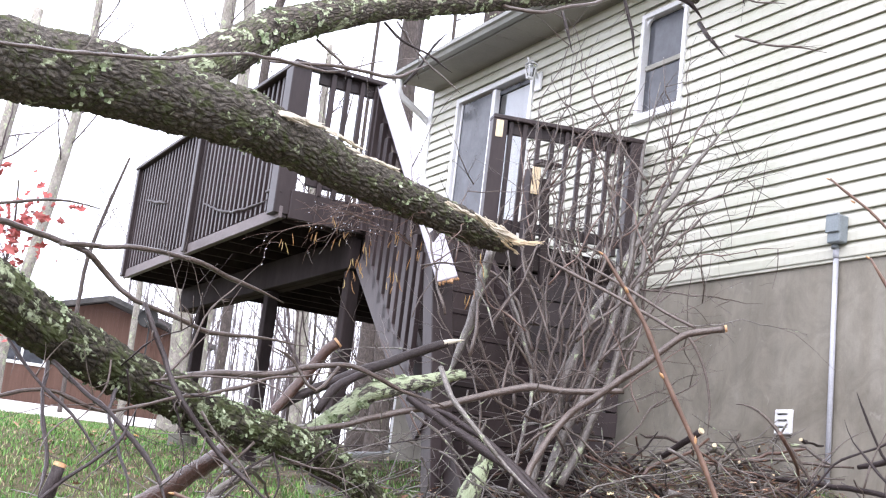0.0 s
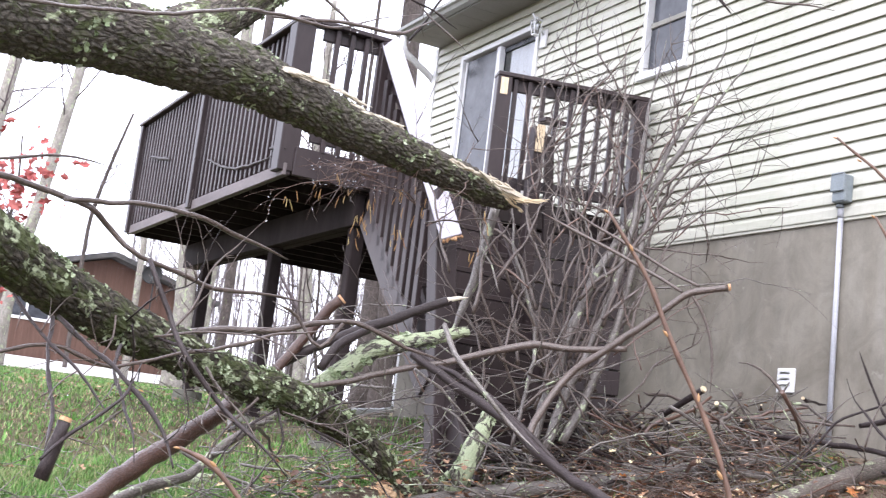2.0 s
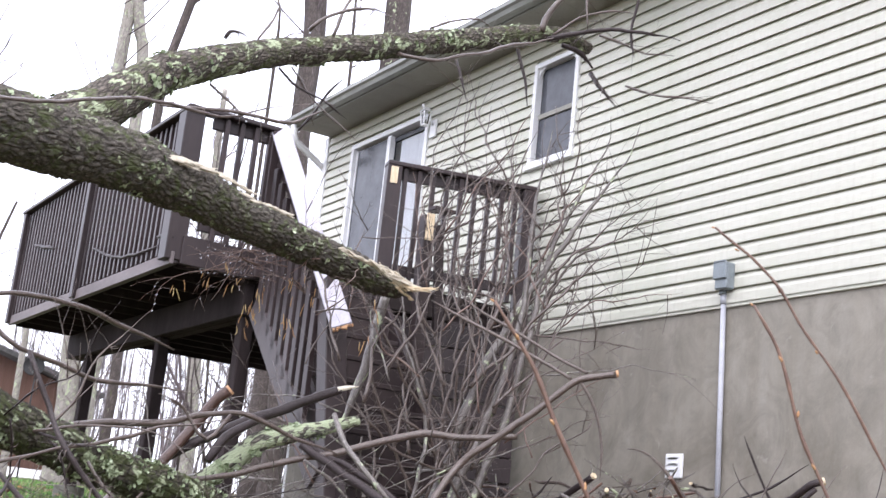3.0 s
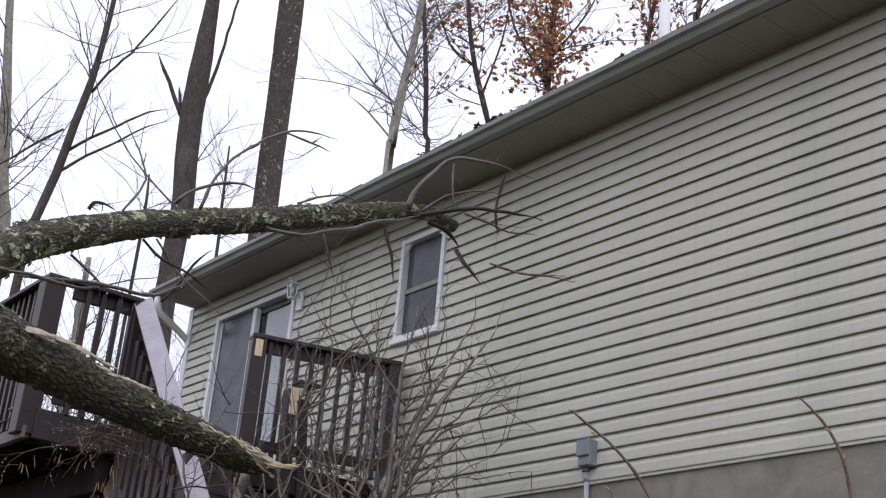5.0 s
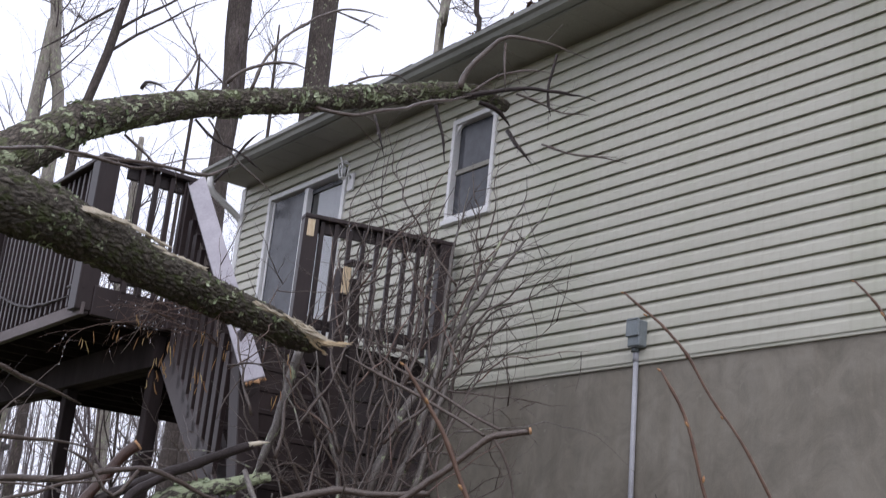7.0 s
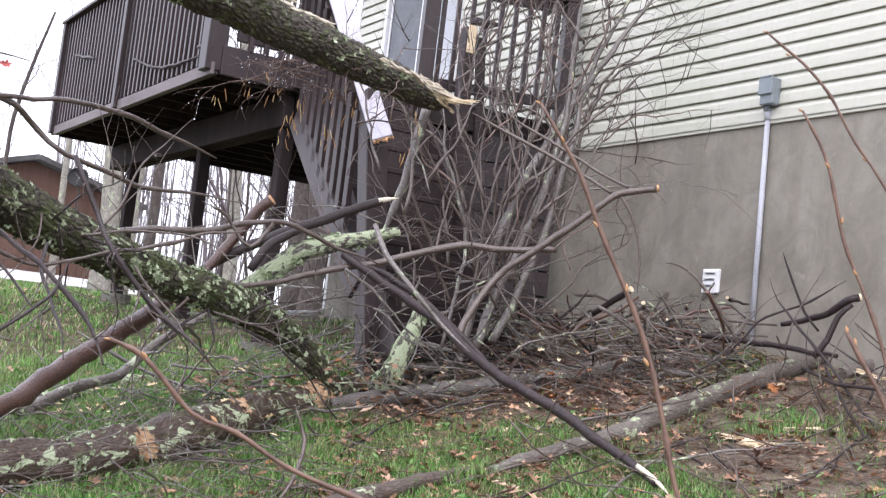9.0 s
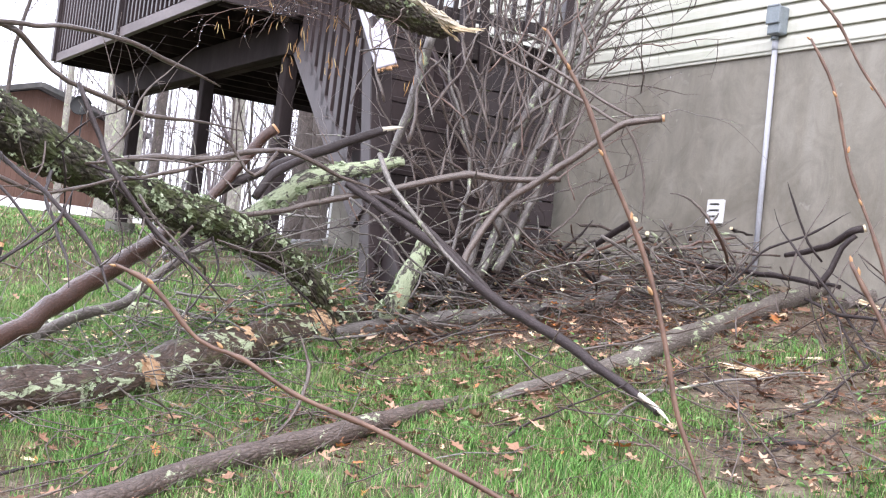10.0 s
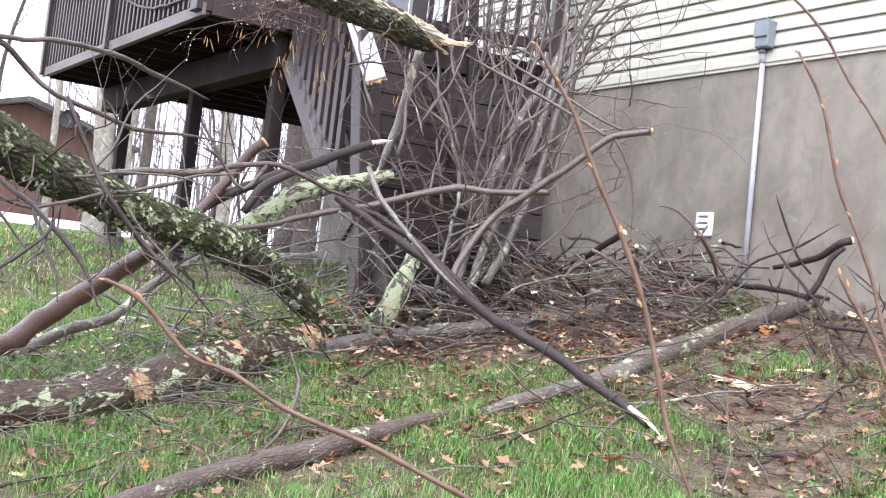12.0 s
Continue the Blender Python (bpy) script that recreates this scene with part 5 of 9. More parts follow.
lichen_trunk = limb("trunk", [(2.561, 6.515, 1.596, 0.0467), (2.689, 6.463, 1.714, 0.0530), (2.791, 6.419, 1.811, 0.0561), (2.897, 6.372, 1.881, 0.0530), (3.087, 6.283, 1.950, 0.0437), (3.349, 6.260, 2.033, 0.0317)], BARK_PALE, branch_lichen, "", 20, 0.03, 0.006, 0.3)
stump_lichen = thing("branch", "lichen-covered stem rising from the brush pile", "branch")
stump_trunk = limb("trunk", [(3.474, 6.512, 1.126, 0.0722), (3.484, 6.416, 1.216, 0.0682), (3.534, 6.389, 1.337, 0.0617), (3.615, 6.458, 1.468, 0.0559), (3.698, 6.526, 1.616, 0.0400), (3.710, 6.519, 1.701, 0.0234)], BARK_PALE, stump_lichen, "", 20, 0.03, 0.006, 0.3)
branch_wall = thing("branch", "dark forked branch with a sawn tip against the wall", "branch")
limb("trunk", [(5.418, 5.330, 1.785, 0.0152), (5.441, 5.162, 1.822, 0.0184), (5.447, 5.009, 1.872, 0.0198), (5.439, 4.869, 1.937, 0.0212), (5.477, 4.827, 1.959, 0.0212)], BARK_WET, branch_wall, "", 10, 0.03, 0.001, 0.3, kink=0.010, cut=SPLINT)
limb("fork", [(5.331, 4.987, 1.607, 0.0195), (5.375, 4.940, 1.708, 0.0179), (5.406, 4.906, 1.839, 0.0163), (5.450, 4.856, 1.914, 0.0146)], BARK_WET, branch_wall, "", 9, 0.05, 0, 0.3)
branch_end = thing("branch", "short dark branch with a sawn tip by the wall", "branch")
limb("trunk", [(4.963, 6.528, 1.755, 0.0182), (4.993, 6.379, 1.846, 0.0216), (5.015, 6.234, 1.922, 0.0214)], BARK_WET, branch_end, "", 10, 0.03, 0.001, 0.3, kink=0.010, cut=SPLINT)
branch_curve = thing("branch", "low curved dark branch lying in the earth", "branch")
limb("trunk", [(3.703, 3.903, 0.906, 0.0144), (3.655, 3.727, 0.885, 0.0186), (3.739, 3.643, 0.898, 0.0198), (3.769, 3.583, 0.900, 0.0186), (3.856, 3.519, 0.910, 0.0151), (4.044, 3.579, 0.954, 0.0084), (4.219, 3.652, 0.998, 0.0037)], BARK_WET, branch_curve, "", 10, 0.03, 0.001, 0.3, kink=0.010)
branch_back = thing("branch", "brown branch with lichen low in the brush", "branch")
limb("trunk", [(4.102, 7.582, 1.311, 0.0383), (4.361, 7.506, 1.374, 0.0463), (4.683, 7.451, 1.447, 0.0469), (4.888, 7.342, 1.486, 0.0431), (5.075, 7.067, 1.501, 0.0309), (5.288, 6.909, 1.541, 0.0193)], BARK_PALE, branch_back, "", 14, 0.03, 0.003, 0.3, kink=0.010)
branch_right = thing("branch", "thin dark branch lying at the wall foot", "branch")
limb("trunk", [(5.385, 6.185, 1.708, 0.0182), (5.476, 5.969, 1.691, 0.0180), (5.512, 5.659, 1.674, 0.0176), (5.461, 5.286, 1.653, 0.0169), (5.411, 4.900, 1.621, 0.0130)], BARK_WET, branch_right, "", 9, 0.03, 0.001, 0.3, kink=0.010)
branch_edge = thing("branch", "short grey branch end lying near the wall", "branch")
limb("trunk", [(5.706, 5.111, 1.542, 0.0375), (5.924, 5.104, 1.614, 0.0417), (6.240, 5.133, 1.713, 0.0431), (6.519, 5.039, 1.799, 0.0403)], BARK_GREYLOG, branch_edge, "", 14, 0.03, 0.003, 0.3, kink=0.010)
limb("fork", [(3.784, 3.596, 0.899, 0.0140), (3.682, 3.558, 0.870, 0.0126), (3.599, 3.557, 0.853, 0.0102), (3.562, 3.594, 0.844, 0.0068)], BARK_WET, branch_curve, "", 8, 0.03, 0, 0.4, kink=0.006)

# ---- thin fallen branches hanging in front of the deck ----
tagged(limb("fallen_branch", [(0.237, 4.795, 2.133, 0.0130), (0.476, 4.877, 2.150, 0.0132), (0.692, 4.953, 2.160, 0.0124), (0.860, 5.027, 2.139, 0.0126), (0.960, 5.009, 2.121, 0.0126), (1.080, 5.087, 2.044, 0.0117), (1.190, 5.063, 1.976, 0.0105), (1.474, 5.195, 1.927, 0.0109), (1.767, 5.314, 1.937, 0.0100), (2.075, 5.416, 1.947, 0.0078)], BARK_TWIG, None, "", 7, 0.05, 0, 0.5, kink=0.014), "thin grey branch bending down to a broken tip", "branch", "fallen branches")
tagged(limb("fallen_branch", [(0.844, 4.929, 2.120, 0.0101), (0.987, 5.004, 2.153, 0.0103), (1.180, 5.065, 2.183, 0.0105), (1.434, 5.206, 2.203, 0.0109), (1.687, 5.340, 2.176, 0.0113), (1.955, 5.461, 2.121, 0.0104)], BARK_TWIG, None, "", 7, 0.05, 0, 0.5, kink=0.014), "thin grey branch with a pale sawn tip", "branch", "fallen branches")
tagged(limb("fallen_branch", [(0.342, 5.190, 2.182, 0.0047), (0.590, 5.268, 2.282, 0.0060), (0.758, 5.246, 2.327, 0.0060), (0.911, 5.222, 2.344, 0.0060), (1.046, 5.196, 2.336, 0.0048)], BARK_TWIG, None, "", 7, 0.05, 0, 0.5, kink=0.014), "bare twig arching across the sky", "branch", "fallen branches")
tagged(limb("fallen_branch", [(1.576, 5.789, 1.739, 0.0147), (1.799, 5.829, 1.786, 0.0163), (2.081, 5.840, 1.831, 0.0166), (2.313, 5.860, 1.914, 0.0141), (2.560, 5.866, 1.924, 0.0129), (2.794, 5.869, 1.852, 0.0116), (3.054, 5.851, 1.800, 0.0103)], BARK_TWIG, None, "", 7, 0.05, 0, 0.5, kink=0.014), "long level brown branch in the brush", "branch", "fallen branches")
tagged(limb("fallen_branch", [(0.636, 4.556, 1.496, 0.0061), (0.846, 4.725, 1.558, 0.0075), (1.088, 4.778, 1.526, 0.0065), (1.353, 4.917, 1.594, 0.0068), (1.615, 5.048, 1.674, 0.0083), (1.849, 5.180, 1.753, 0.0074), (2.190, 5.263, 1.836, 0.0051)], BARK_TWIG, None, "", 7, 0.05, 0, 0.5, kink=0.014), "thin pale branch crossing the fallen limb", "branch", "fallen branches")
tagged(limb("fallen_branch", [(0.694, 3.736, 1.193, 0.0051), (0.776, 3.822, 1.268, 0.0052), (0.895, 3.899, 1.349, 0.0053), (0.966, 3.985, 1.412, 0.0046), (1.016, 4.075, 1.516, 0.0037)], BARK_WET, None, "", 7, 0.05, 0, 0.5, kink=0.014), "thin dark twig rising from the grass", "branch", "fallen branches")
tagged(limb("fallen_branch", [(0.721, 3.833, 1.134, 0.0226), (0.743, 3.829, 1.232, 0.0208), (0.762, 3.825, 1.307, 0.0191)], BARK_WET, None, "", 7, 0.05, 0, 0.5, kink=0.014, cut=CUT), "short thick broken stub standing in the lawn", "branch", "fallen branches")
tagged(limb("fallen_branch", [(2.417, 5.818, 1.914, 0.0098), (2.292, 5.761, 1.783, 0.0097), (2.174, 5.806, 1.905, 0.0083), (2.028, 5.753, 1.962, 0.0054)], BARK_TWIG, None, "", 7, 0.05, 0, 0.5, kink=0.014), "thin crooked branch in the brush", "branch", "fallen branches")
tagged(limb("fallen_branch", [(2.915, 5.697, 1.986, 0.0129), (2.933, 5.575, 1.844, 0.0140), (3.025, 5.412, 1.663, 0.0124), (3.158, 5.336, 1.518, 0.0110), (3.231, 5.174, 1.401, 0.0095)], BARK_SHRUB, None, "", 7, 0.05, 0, 0.5, kink=0.014), "crossing grey branch in the brush", "branch", "fallen branches")
tagged(limb("fallen_branch", [(3.562, 6.486, 2.820, 0.0302), (3.541, 6.498, 2.680, 0.0284), (3.519, 6.510, 2.507, 0.0283), (3.481, 6.530, 2.300, 0.0265), (3.429, 6.558, 2.093, 0.0215), (3.385, 6.581, 1.955, 0.0148)], BARK_SHRUB, None, "", 7, 0.05, 0, 0.5, kink=0.014), "pale upright stem leaning on the railing", "branch", "fallen branches")
tagged(limb("fallen_branch", [(1.942, 4.631, 0.647, 0.0068), (2.502, 5.190, 0.783, 0.0077), (2.962, 5.607, 0.896, 0.0085), (3.315, 5.731, 0.973, 0.0074), (3.529, 5.412, 0.988, 0.0058)], BARK_TWIG, None, "", 7, 0.05, 0, 0.5, kink=0.014), "long thin twig across the lawn", "branch", "fallen branches")
tagged(limb("fallen_branch", [(1.638, 4.662, 0.607, 0.0067), (2.027, 4.920, 0.685, 0.0072), (2.420, 5.007, 0.753, 0.0075), (2.826, 5.158, 0.833, 0.0066), (3.047, 5.239, 0.877, 0.0041)], BARK_TWIG, None, "", 7, 0.05, 0, 0.5, kink=0.014), "thin bent twig lying on the grass", "branch", "fallen branches")
tagged(limb("fallen_branch", [(2.002, 4.605, 0.649, 0.0056), (2.081, 4.547, 0.766, 0.0067), (2.162, 4.620, 0.861, 0.0080), (2.219, 4.704, 0.969, 0.0081), (2.168, 4.728, 1.089, 0.0058)], BARK_TWIG, None, "", 7, 0.05, 0, 0.5, kink=0.014), "pale forked twig standing on the lawn", "branch", "fallen branches")
tagged(limb("fallen_branch", [(5.258, 5.487, 1.638, 0.0085), (5.161, 5.579, 1.822, 0.0085), (5.049, 5.681, 2.007, 0.0085), (4.970, 5.750, 2.069, 0.0085), (4.907, 5.804, 2.071, 0.0068)], BARK_TWIG, None, "", 7, 0.05, 0, 0.5, kink=0.014), "thin grey twig reaching up the concrete wall", "branch", "fallen branches")
tagged(limb("fallen_branch", [(5.341, 4.976, 1.750, 0.0065), (5.282, 5.039, 1.851, 0.0065), (5.228, 5.095, 2.017, 0.0065), (5.184, 5.140, 2.170, 0.0049)], BARK_WET, None, "", 7, 0.05, 0, 0.5, kink=0.014), "bare dark twig against the concrete wall", "branch", "fallen branches")
tagged(limb("fallen_branch", [(5.040, 5.419, 1.487, 0.0066), (5.177, 5.288, 1.767, 0.0066), (5.381, 5.080, 1.926, 0.0066), (5.496, 4.956, 2.054, 0.0050)], BARK_WET, None, "", 7, 0.05, 0, 0.5, kink=0.014), "thin branching twig before the wall", "branch", "fallen branches")
tagged(limb("fallen_branch", [(4.903, 4.113, 1.233, 0.0071), (4.939, 4.378, 1.431, 0.0073), (4.989, 4.766, 1.732, 0.0077), (4.970, 4.930, 1.876, 0.0062), (4.940, 4.959, 1.993, 0.0047)], BARK_WET, None, "", 7, 0.05, 0, 0.5, kink=0.014), "dark twig leaning from the brush", "branch", "fallen branches")
tagged(limb("fallen_branch", [(4.546, 5.004, 1.191, 0.0120), (4.373, 4.646, 1.121, 0.0128), (4.282, 4.316, 1.073, 0.0108), (4.153, 4.020, 1.014, 0.0077), (4.051, 3.866, 0.976, 0.0037)], BARK_WET, None, "", 7, 0.05, 0, 0.5, kink=0.014), "thin dark wet twig lying over the bare earth", "branch", "fallen branches")
tagged(limb("fallen_branch", [(4.819, 5.721, 1.313, 0.0083), (4.294, 4.719, 1.107, 0.0085), (4.066, 4.192, 1.011, 0.0078), (4.031, 3.945, 0.981, 0.0075), (4.087, 3.711, 0.970, 0.0074), (4.196, 3.462, 0.974, 0.0061)], BARK_WET, None, "", 7, 0.05, 0, 0.5, kink=0.014), "thin dark wet twig lying over the bare earth", "branch", "fallen branches")
tagged(limb("fallen_branch", [(5.154, 4.737, 1.557, 0.0078), (4.925, 4.393, 1.373, 0.0073), (4.720, 4.020, 1.204, 0.0069), (4.669, 3.768, 1.053, 0.0053)], BARK_WET, None, "", 7, 0.05, 0, 0.5, kink=0.014), "thin dark wet twig lying over the bare earth", "branch", "fallen branches")
tagged(limb("fallen_branch", [(4.891, 4.724, 1.282, 0.0060), (4.792, 4.391, 1.194, 0.0058), (4.764, 3.968, 1.218, 0.0055)], BARK_WET, None, "", 7, 0.05, 0, 0.5, kink=0.014), "thin dark wet twig lying over the bare earth", "branch", "fallen branches")
tagged(limb("fallen_branch", [(4.625, 5.334, 1.233, 0.0063), (4.746, 5.200, 1.256, 0.0063), (4.911, 4.988, 1.283, 0.0062), (5.107, 4.817, 1.321, 0.0047)], BARK_WET, None, "", 7, 0.05, 0, 0.5, kink=0.014), "thin dark wet twig lying over the bare earth", "branch", "fallen branches")
tagged(limb("fallen_branch", [(3.944, 5.417, 1.078, 0.0075), (3.975, 5.067, 1.059, 0.0086), (4.072, 4.834, 1.064, 0.0084), (4.059, 4.446, 1.029, 0.0067), (3.875, 4.070, 0.954, 0.0050)], BARK_WET, None, "", 7, 0.05, 0, 0.5, kink=0.014), "thin dark wet twig lying over the bare earth", "branch", "fallen branches")
tagged(limb("fallen_branch", [(5.005, 4.750, 1.526, 0.0092), (4.957, 4.507, 1.466, 0.0089), (4.914, 4.254, 1.458, 0.0087), (4.953, 4.053, 1.458, 0.0071)], BARK_WET, None, "", 7, 0.05, 0, 0.5, kink=0.014), "thin dark wet twig lying over the bare earth", "branch", "fallen branches")
tagged(limb("fallen_branch", [(3.494, 5.147, 0.959, 0.0069), (3.852, 5.385, 1.059, 0.0088), (4.344, 5.566, 1.188, 0.0094), (4.729, 5.509, 1.274, 0.0081), (5.239, 5.670, 1.424, 0.0069)], BARK_WET, None, "", 7, 0.05, 0, 0.5, kink=0.014), "thin dark wet twig lying over the bare earth", "branch", "fallen branches")
tagged(limb("fallen_branch", [(4.819, 5.309, 1.465, 0.0038), (4.941, 5.252, 1.582, 0.0030), (5.025, 5.226, 1.735, 0.0023), (5.126, 5.184, 1.879, 0.0013)], BARK_WET, None, "", 7, 0.05, 0, 0.5, kink=0.014), "thin bare twig sticking up from the brush", "branch", "fallen branches")
tagged(limb("fallen_branch", [(4.378, 5.099, 1.582, 0.0037), (4.342, 5.182, 1.652, 0.0029), (4.308, 5.261, 1.727, 0.0021), (4.282, 5.334, 1.813, 0.0012)], BARK_TWIG, None, "", 7, 0.05, 0, 0.5, kink=0.014), "thin bare twig sticking up from the brush", "branch", "fallen branches")
tagged(limb("fallen_branch", [(5.034, 4.329, 1.379, 0.0059), (5.086, 4.330, 1.499, 0.0048), (5.140, 4.329, 1.618, 0.0034), (5.166, 4.360, 1.745, 0.0021)], BARK_WET, None, "", 7, 0.05, 0, 0.5, kink=0.014), "thin bare twig sticking up from the brush", "branch", "fallen branches")
tagged(limb("fallen_branch", [(5.048, 4.921, 1.645, 0.0058), (5.104, 4.921, 1.807, 0.0046), (5.181, 4.899, 1.959, 0.0033), (5.247, 4.886, 2.119, 0.0019)], BARK_TWIG, None, "", 7, 0.05, 0, 0.5, kink=0.014), "thin bare twig sticking up from the brush", "branch", "fallen branches")
tagged(limb("fallen_branch", [(4.961, 4.533, 1.312, 0.0040), (4.939, 4.615, 1.444, 0.0032), (4.948, 4.665, 1.599, 0.0023), (4.971, 4.698, 1.759, 0.0014)], BARK_WET, None, "", 7, 0.05, 0, 0.5, kink=0.014), "thin bare twig sticking up from the brush", "branch", "fallen branches")
tagged(limb("fallen_branch", [(4.805, 5.077, 1.632, 0.0044), (4.886, 5.055, 1.768, 0.0034), (4.993, 5.006, 1.880, 0.0025), (5.111, 4.943, 1.965, 0.0014)], BARK_TWIG, None, "", 7, 0.05, 0, 0.5, kink=0.014), "thin bare twig sticking up from the brush", "branch", "fallen branches")
tagged(limb("fallen_branch", [(5.496, 4.542, 1.680, 0.0051), (5.560, 4.528, 1.763, 0.0040), (5.636, 4.496, 1.827, 0.0029), (5.703, 4.476, 1.909, 0.0018)], BARK_WET, None, "", 7, 0.05, 0, 0.5, kink=0.014), "thin bare twig sticking up from the brush", "branch", "fallen branches")
tagged(limb("fallen_branch", [(4.721, 4.641, 1.422, 0.0038), (4.730, 4.689, 1.499, 0.0030), (4.727, 4.749, 1.571, 0.0021), (4.724, 4.808, 1.641, 0.0013)], BARK_TWIG, None, "", 7, 0.05, 0, 0.5, kink=0.014), "thin bare twig sticking up from the brush", "branch", "fallen branches")
tagged(limb("fallen_branch", [(5.168, 4.326, 1.556, 0.0039), (5.228, 4.317, 1.723, 0.0032), (5.289, 4.306, 1.888, 0.0023), (5.341, 4.304, 2.059, 0.0014)], BARK_WET, None, "", 7, 0.05, 0, 0.5, kink=0.014), "thin bare twig sticking up from the brush", "branch", "fallen branches")
tagged(limb("fallen_branch", [(4.952, 4.543, 1.411, 0.0045), (4.967, 4.585, 1.478, 0.0036), (4.982, 4.628, 1.544, 0.0026), (5.001, 4.667, 1.614, 0.0015)], BARK_TWIG, None, "", 7, 0.05, 0, 0.5, kink=0.014), "thin bare twig sticking up from the brush", "branch", "fallen branches")
tagged(limb("fallen_branch", [(5.305, 4.567, 1.560, 0.0061), (5.274, 4.664, 1.610, 0.0049), (5.241, 4.761, 1.662, 0.0035), (5.205, 4.858, 1.714, 0.0021)], BARK_WET, None, "", 7, 0.05, 0, 0.5, kink=0.014), "thin bare twig sticking up from the brush", "branch", "fallen branches")
tagged(limb("fallen_branch", [(4.851, 4.431, 1.557, 0.0039), (4.916, 4.418, 1.714, 0.0031), (4.999, 4.385, 1.855, 0.0022), (5.089, 4.343, 1.990, 0.0013)], BARK_TWIG, None, "", 7, 0.05, 0, 0.5, kink=0.014), "thin bare twig sticking up from the brush", "branch", "fallen branches")
tagged(limb("fallen_branch", [(4.814, 5.082, 1.275, 0.0064), (4.773, 5.175, 1.334, 0.0050), (4.718, 5.279, 1.348, 0.0036), (4.661, 5.383, 1.329, 0.0022)], BARK_WET, None, "", 7, 0.05, 0, 0.5, kink=0.014), "thin bare twig sticking up from the brush", "branch", "fallen branches")
tagged(limb("fallen_branch", [(5.310, 4.422, 1.389, 0.0043), (5.254, 4.549, 1.476, 0.0034), (5.207, 4.663, 1.591, 0.0025), (5.129, 4.807, 1.629, 0.0016)], BARK_TWIG, None, "", 7, 0.05, 0, 0.5, kink=0.014), "thin bare twig sticking up from the brush", "branch", "fallen branches")
tagged(limb("fallen_branch", [(5.322, 4.715, 1.458, 0.0057), (5.414, 4.670, 1.549, 0.0045), (5.516, 4.612, 1.612, 0.0032), (5.617, 4.552, 1.677, 0.0019)], BARK_WET, None, "", 7, 0.05, 0, 0.5, kink=0.014), "thin bare twig sticking up from the brush", "branch", "fallen branches")
tagged(limb("fallen_branch", [(4.576, 5.004, 1.490, 0.0039), (4.554, 5.077, 1.606, 0.0030), (4.519, 5.162, 1.713, 0.0023), (4.475, 5.252, 1.818, 0.0014)], BARK_TWIG, None, "", 7, 0.05, 0, 0.5, kink=0.014), "thin bare twig sticking up from the brush", "branch", "fallen branches")
tagged(limb("fallen_branch", [(5.528, 4.566, 1.607, 0.0040), (5.498, 4.664, 1.671, 0.0032), (5.466, 4.763, 1.736, 0.0023), (5.450, 4.842, 1.837, 0.0015)], BARK_WET, None, "", 7, 0.05, 0, 0.5, kink=0.014), "thin bare twig sticking up from the brush", "branch", "fallen branches")
tagged(limb("fallen_branch", [(4.528, 4.719, 1.275, 0.0057), (4.548, 4.756, 1.348, 0.0045), (4.578, 4.782, 1.423, 0.0032), (4.614, 4.803, 1.498, 0.0019)], BARK_TWIG, None, "", 7, 0.05, 0, 0.5, kink=0.014), "thin bare twig sticking up from the brush", "branch", "fallen branches")
tagged(limb("fallen_branch", [(2.930, 12.607, 3.921, 0.0110), (2.930, 12.223, 3.850, 0.0171), (2.930, 11.837, 3.780, 0.0166)], BARK_WET, None, "", 7, 0.05, 0, 0.5, kink=0.014), "short broken twig caught on the deck slats", "branch", "fallen branches")
tagged(limb("fallen_branch", [(2.930, 10.561, 3.581, 0.0074), (2.930, 9.934, 3.414, 0.0123), (2.930, 9.478, 3.352, 0.0118), (2.930, 9.148, 3.357, 0.0115), (2.930, 8.829, 3.343, 0.0095)], BARK_WET, None, "", 7, 0.05, 0, 0.5, kink=0.014), "thin crooked twig caught on the deck slats", "branch", "fallen branches")
tagged(limb("fallen_branch", [(2.930, 8.895, 3.415, 0.0128), (2.930, 8.732, 3.401, 0.0142), (2.930, 8.573, 3.359, 0.0108)], BARK_WET, None, "", 7, 0.05, 0, 0.5, kink=0.014), "stubby twig caught on the deck slats", "branch", "fallen branches")

# ---- young shoots with buds close to the camera ----
def shoot(label, pts, tips):
    o = thing("young_shoot", label, "shoot", group="young shoots")
    limb("stem", pts, SPROUT, o, "", 8, 0.02, 0, 0.5, kink=0.006)
    rng = random.Random(len(pts))
    path = spline(pts, 0.03)
    for t in tips:
        i = min(len(path) - 2, int(t * (len(path) - 1)))
        c, d = path[i], (path[i + 1].xyz - path[i].xyz).normalized()
        s = d.orthogonal().normalized()
        s.rotate(Matrix.Rotation(rng.uniform(0, 6.28), 3, d))
        q = c.xyz + s * c[3] * 0.7
        a = (s * 0.45 - d).normalized()
        k = c[3] * 0.85
        limb("bud", [(*(q - a * k), k * 0.55), (*(q + a * k * 0.6), k * 0.95), (*(q + a * k * 2.4), k * 0.75), (*(q + a * k * 3.6), k * 0.1)], BUD, o, "", 7, 0.002, 0, 0)
    return o


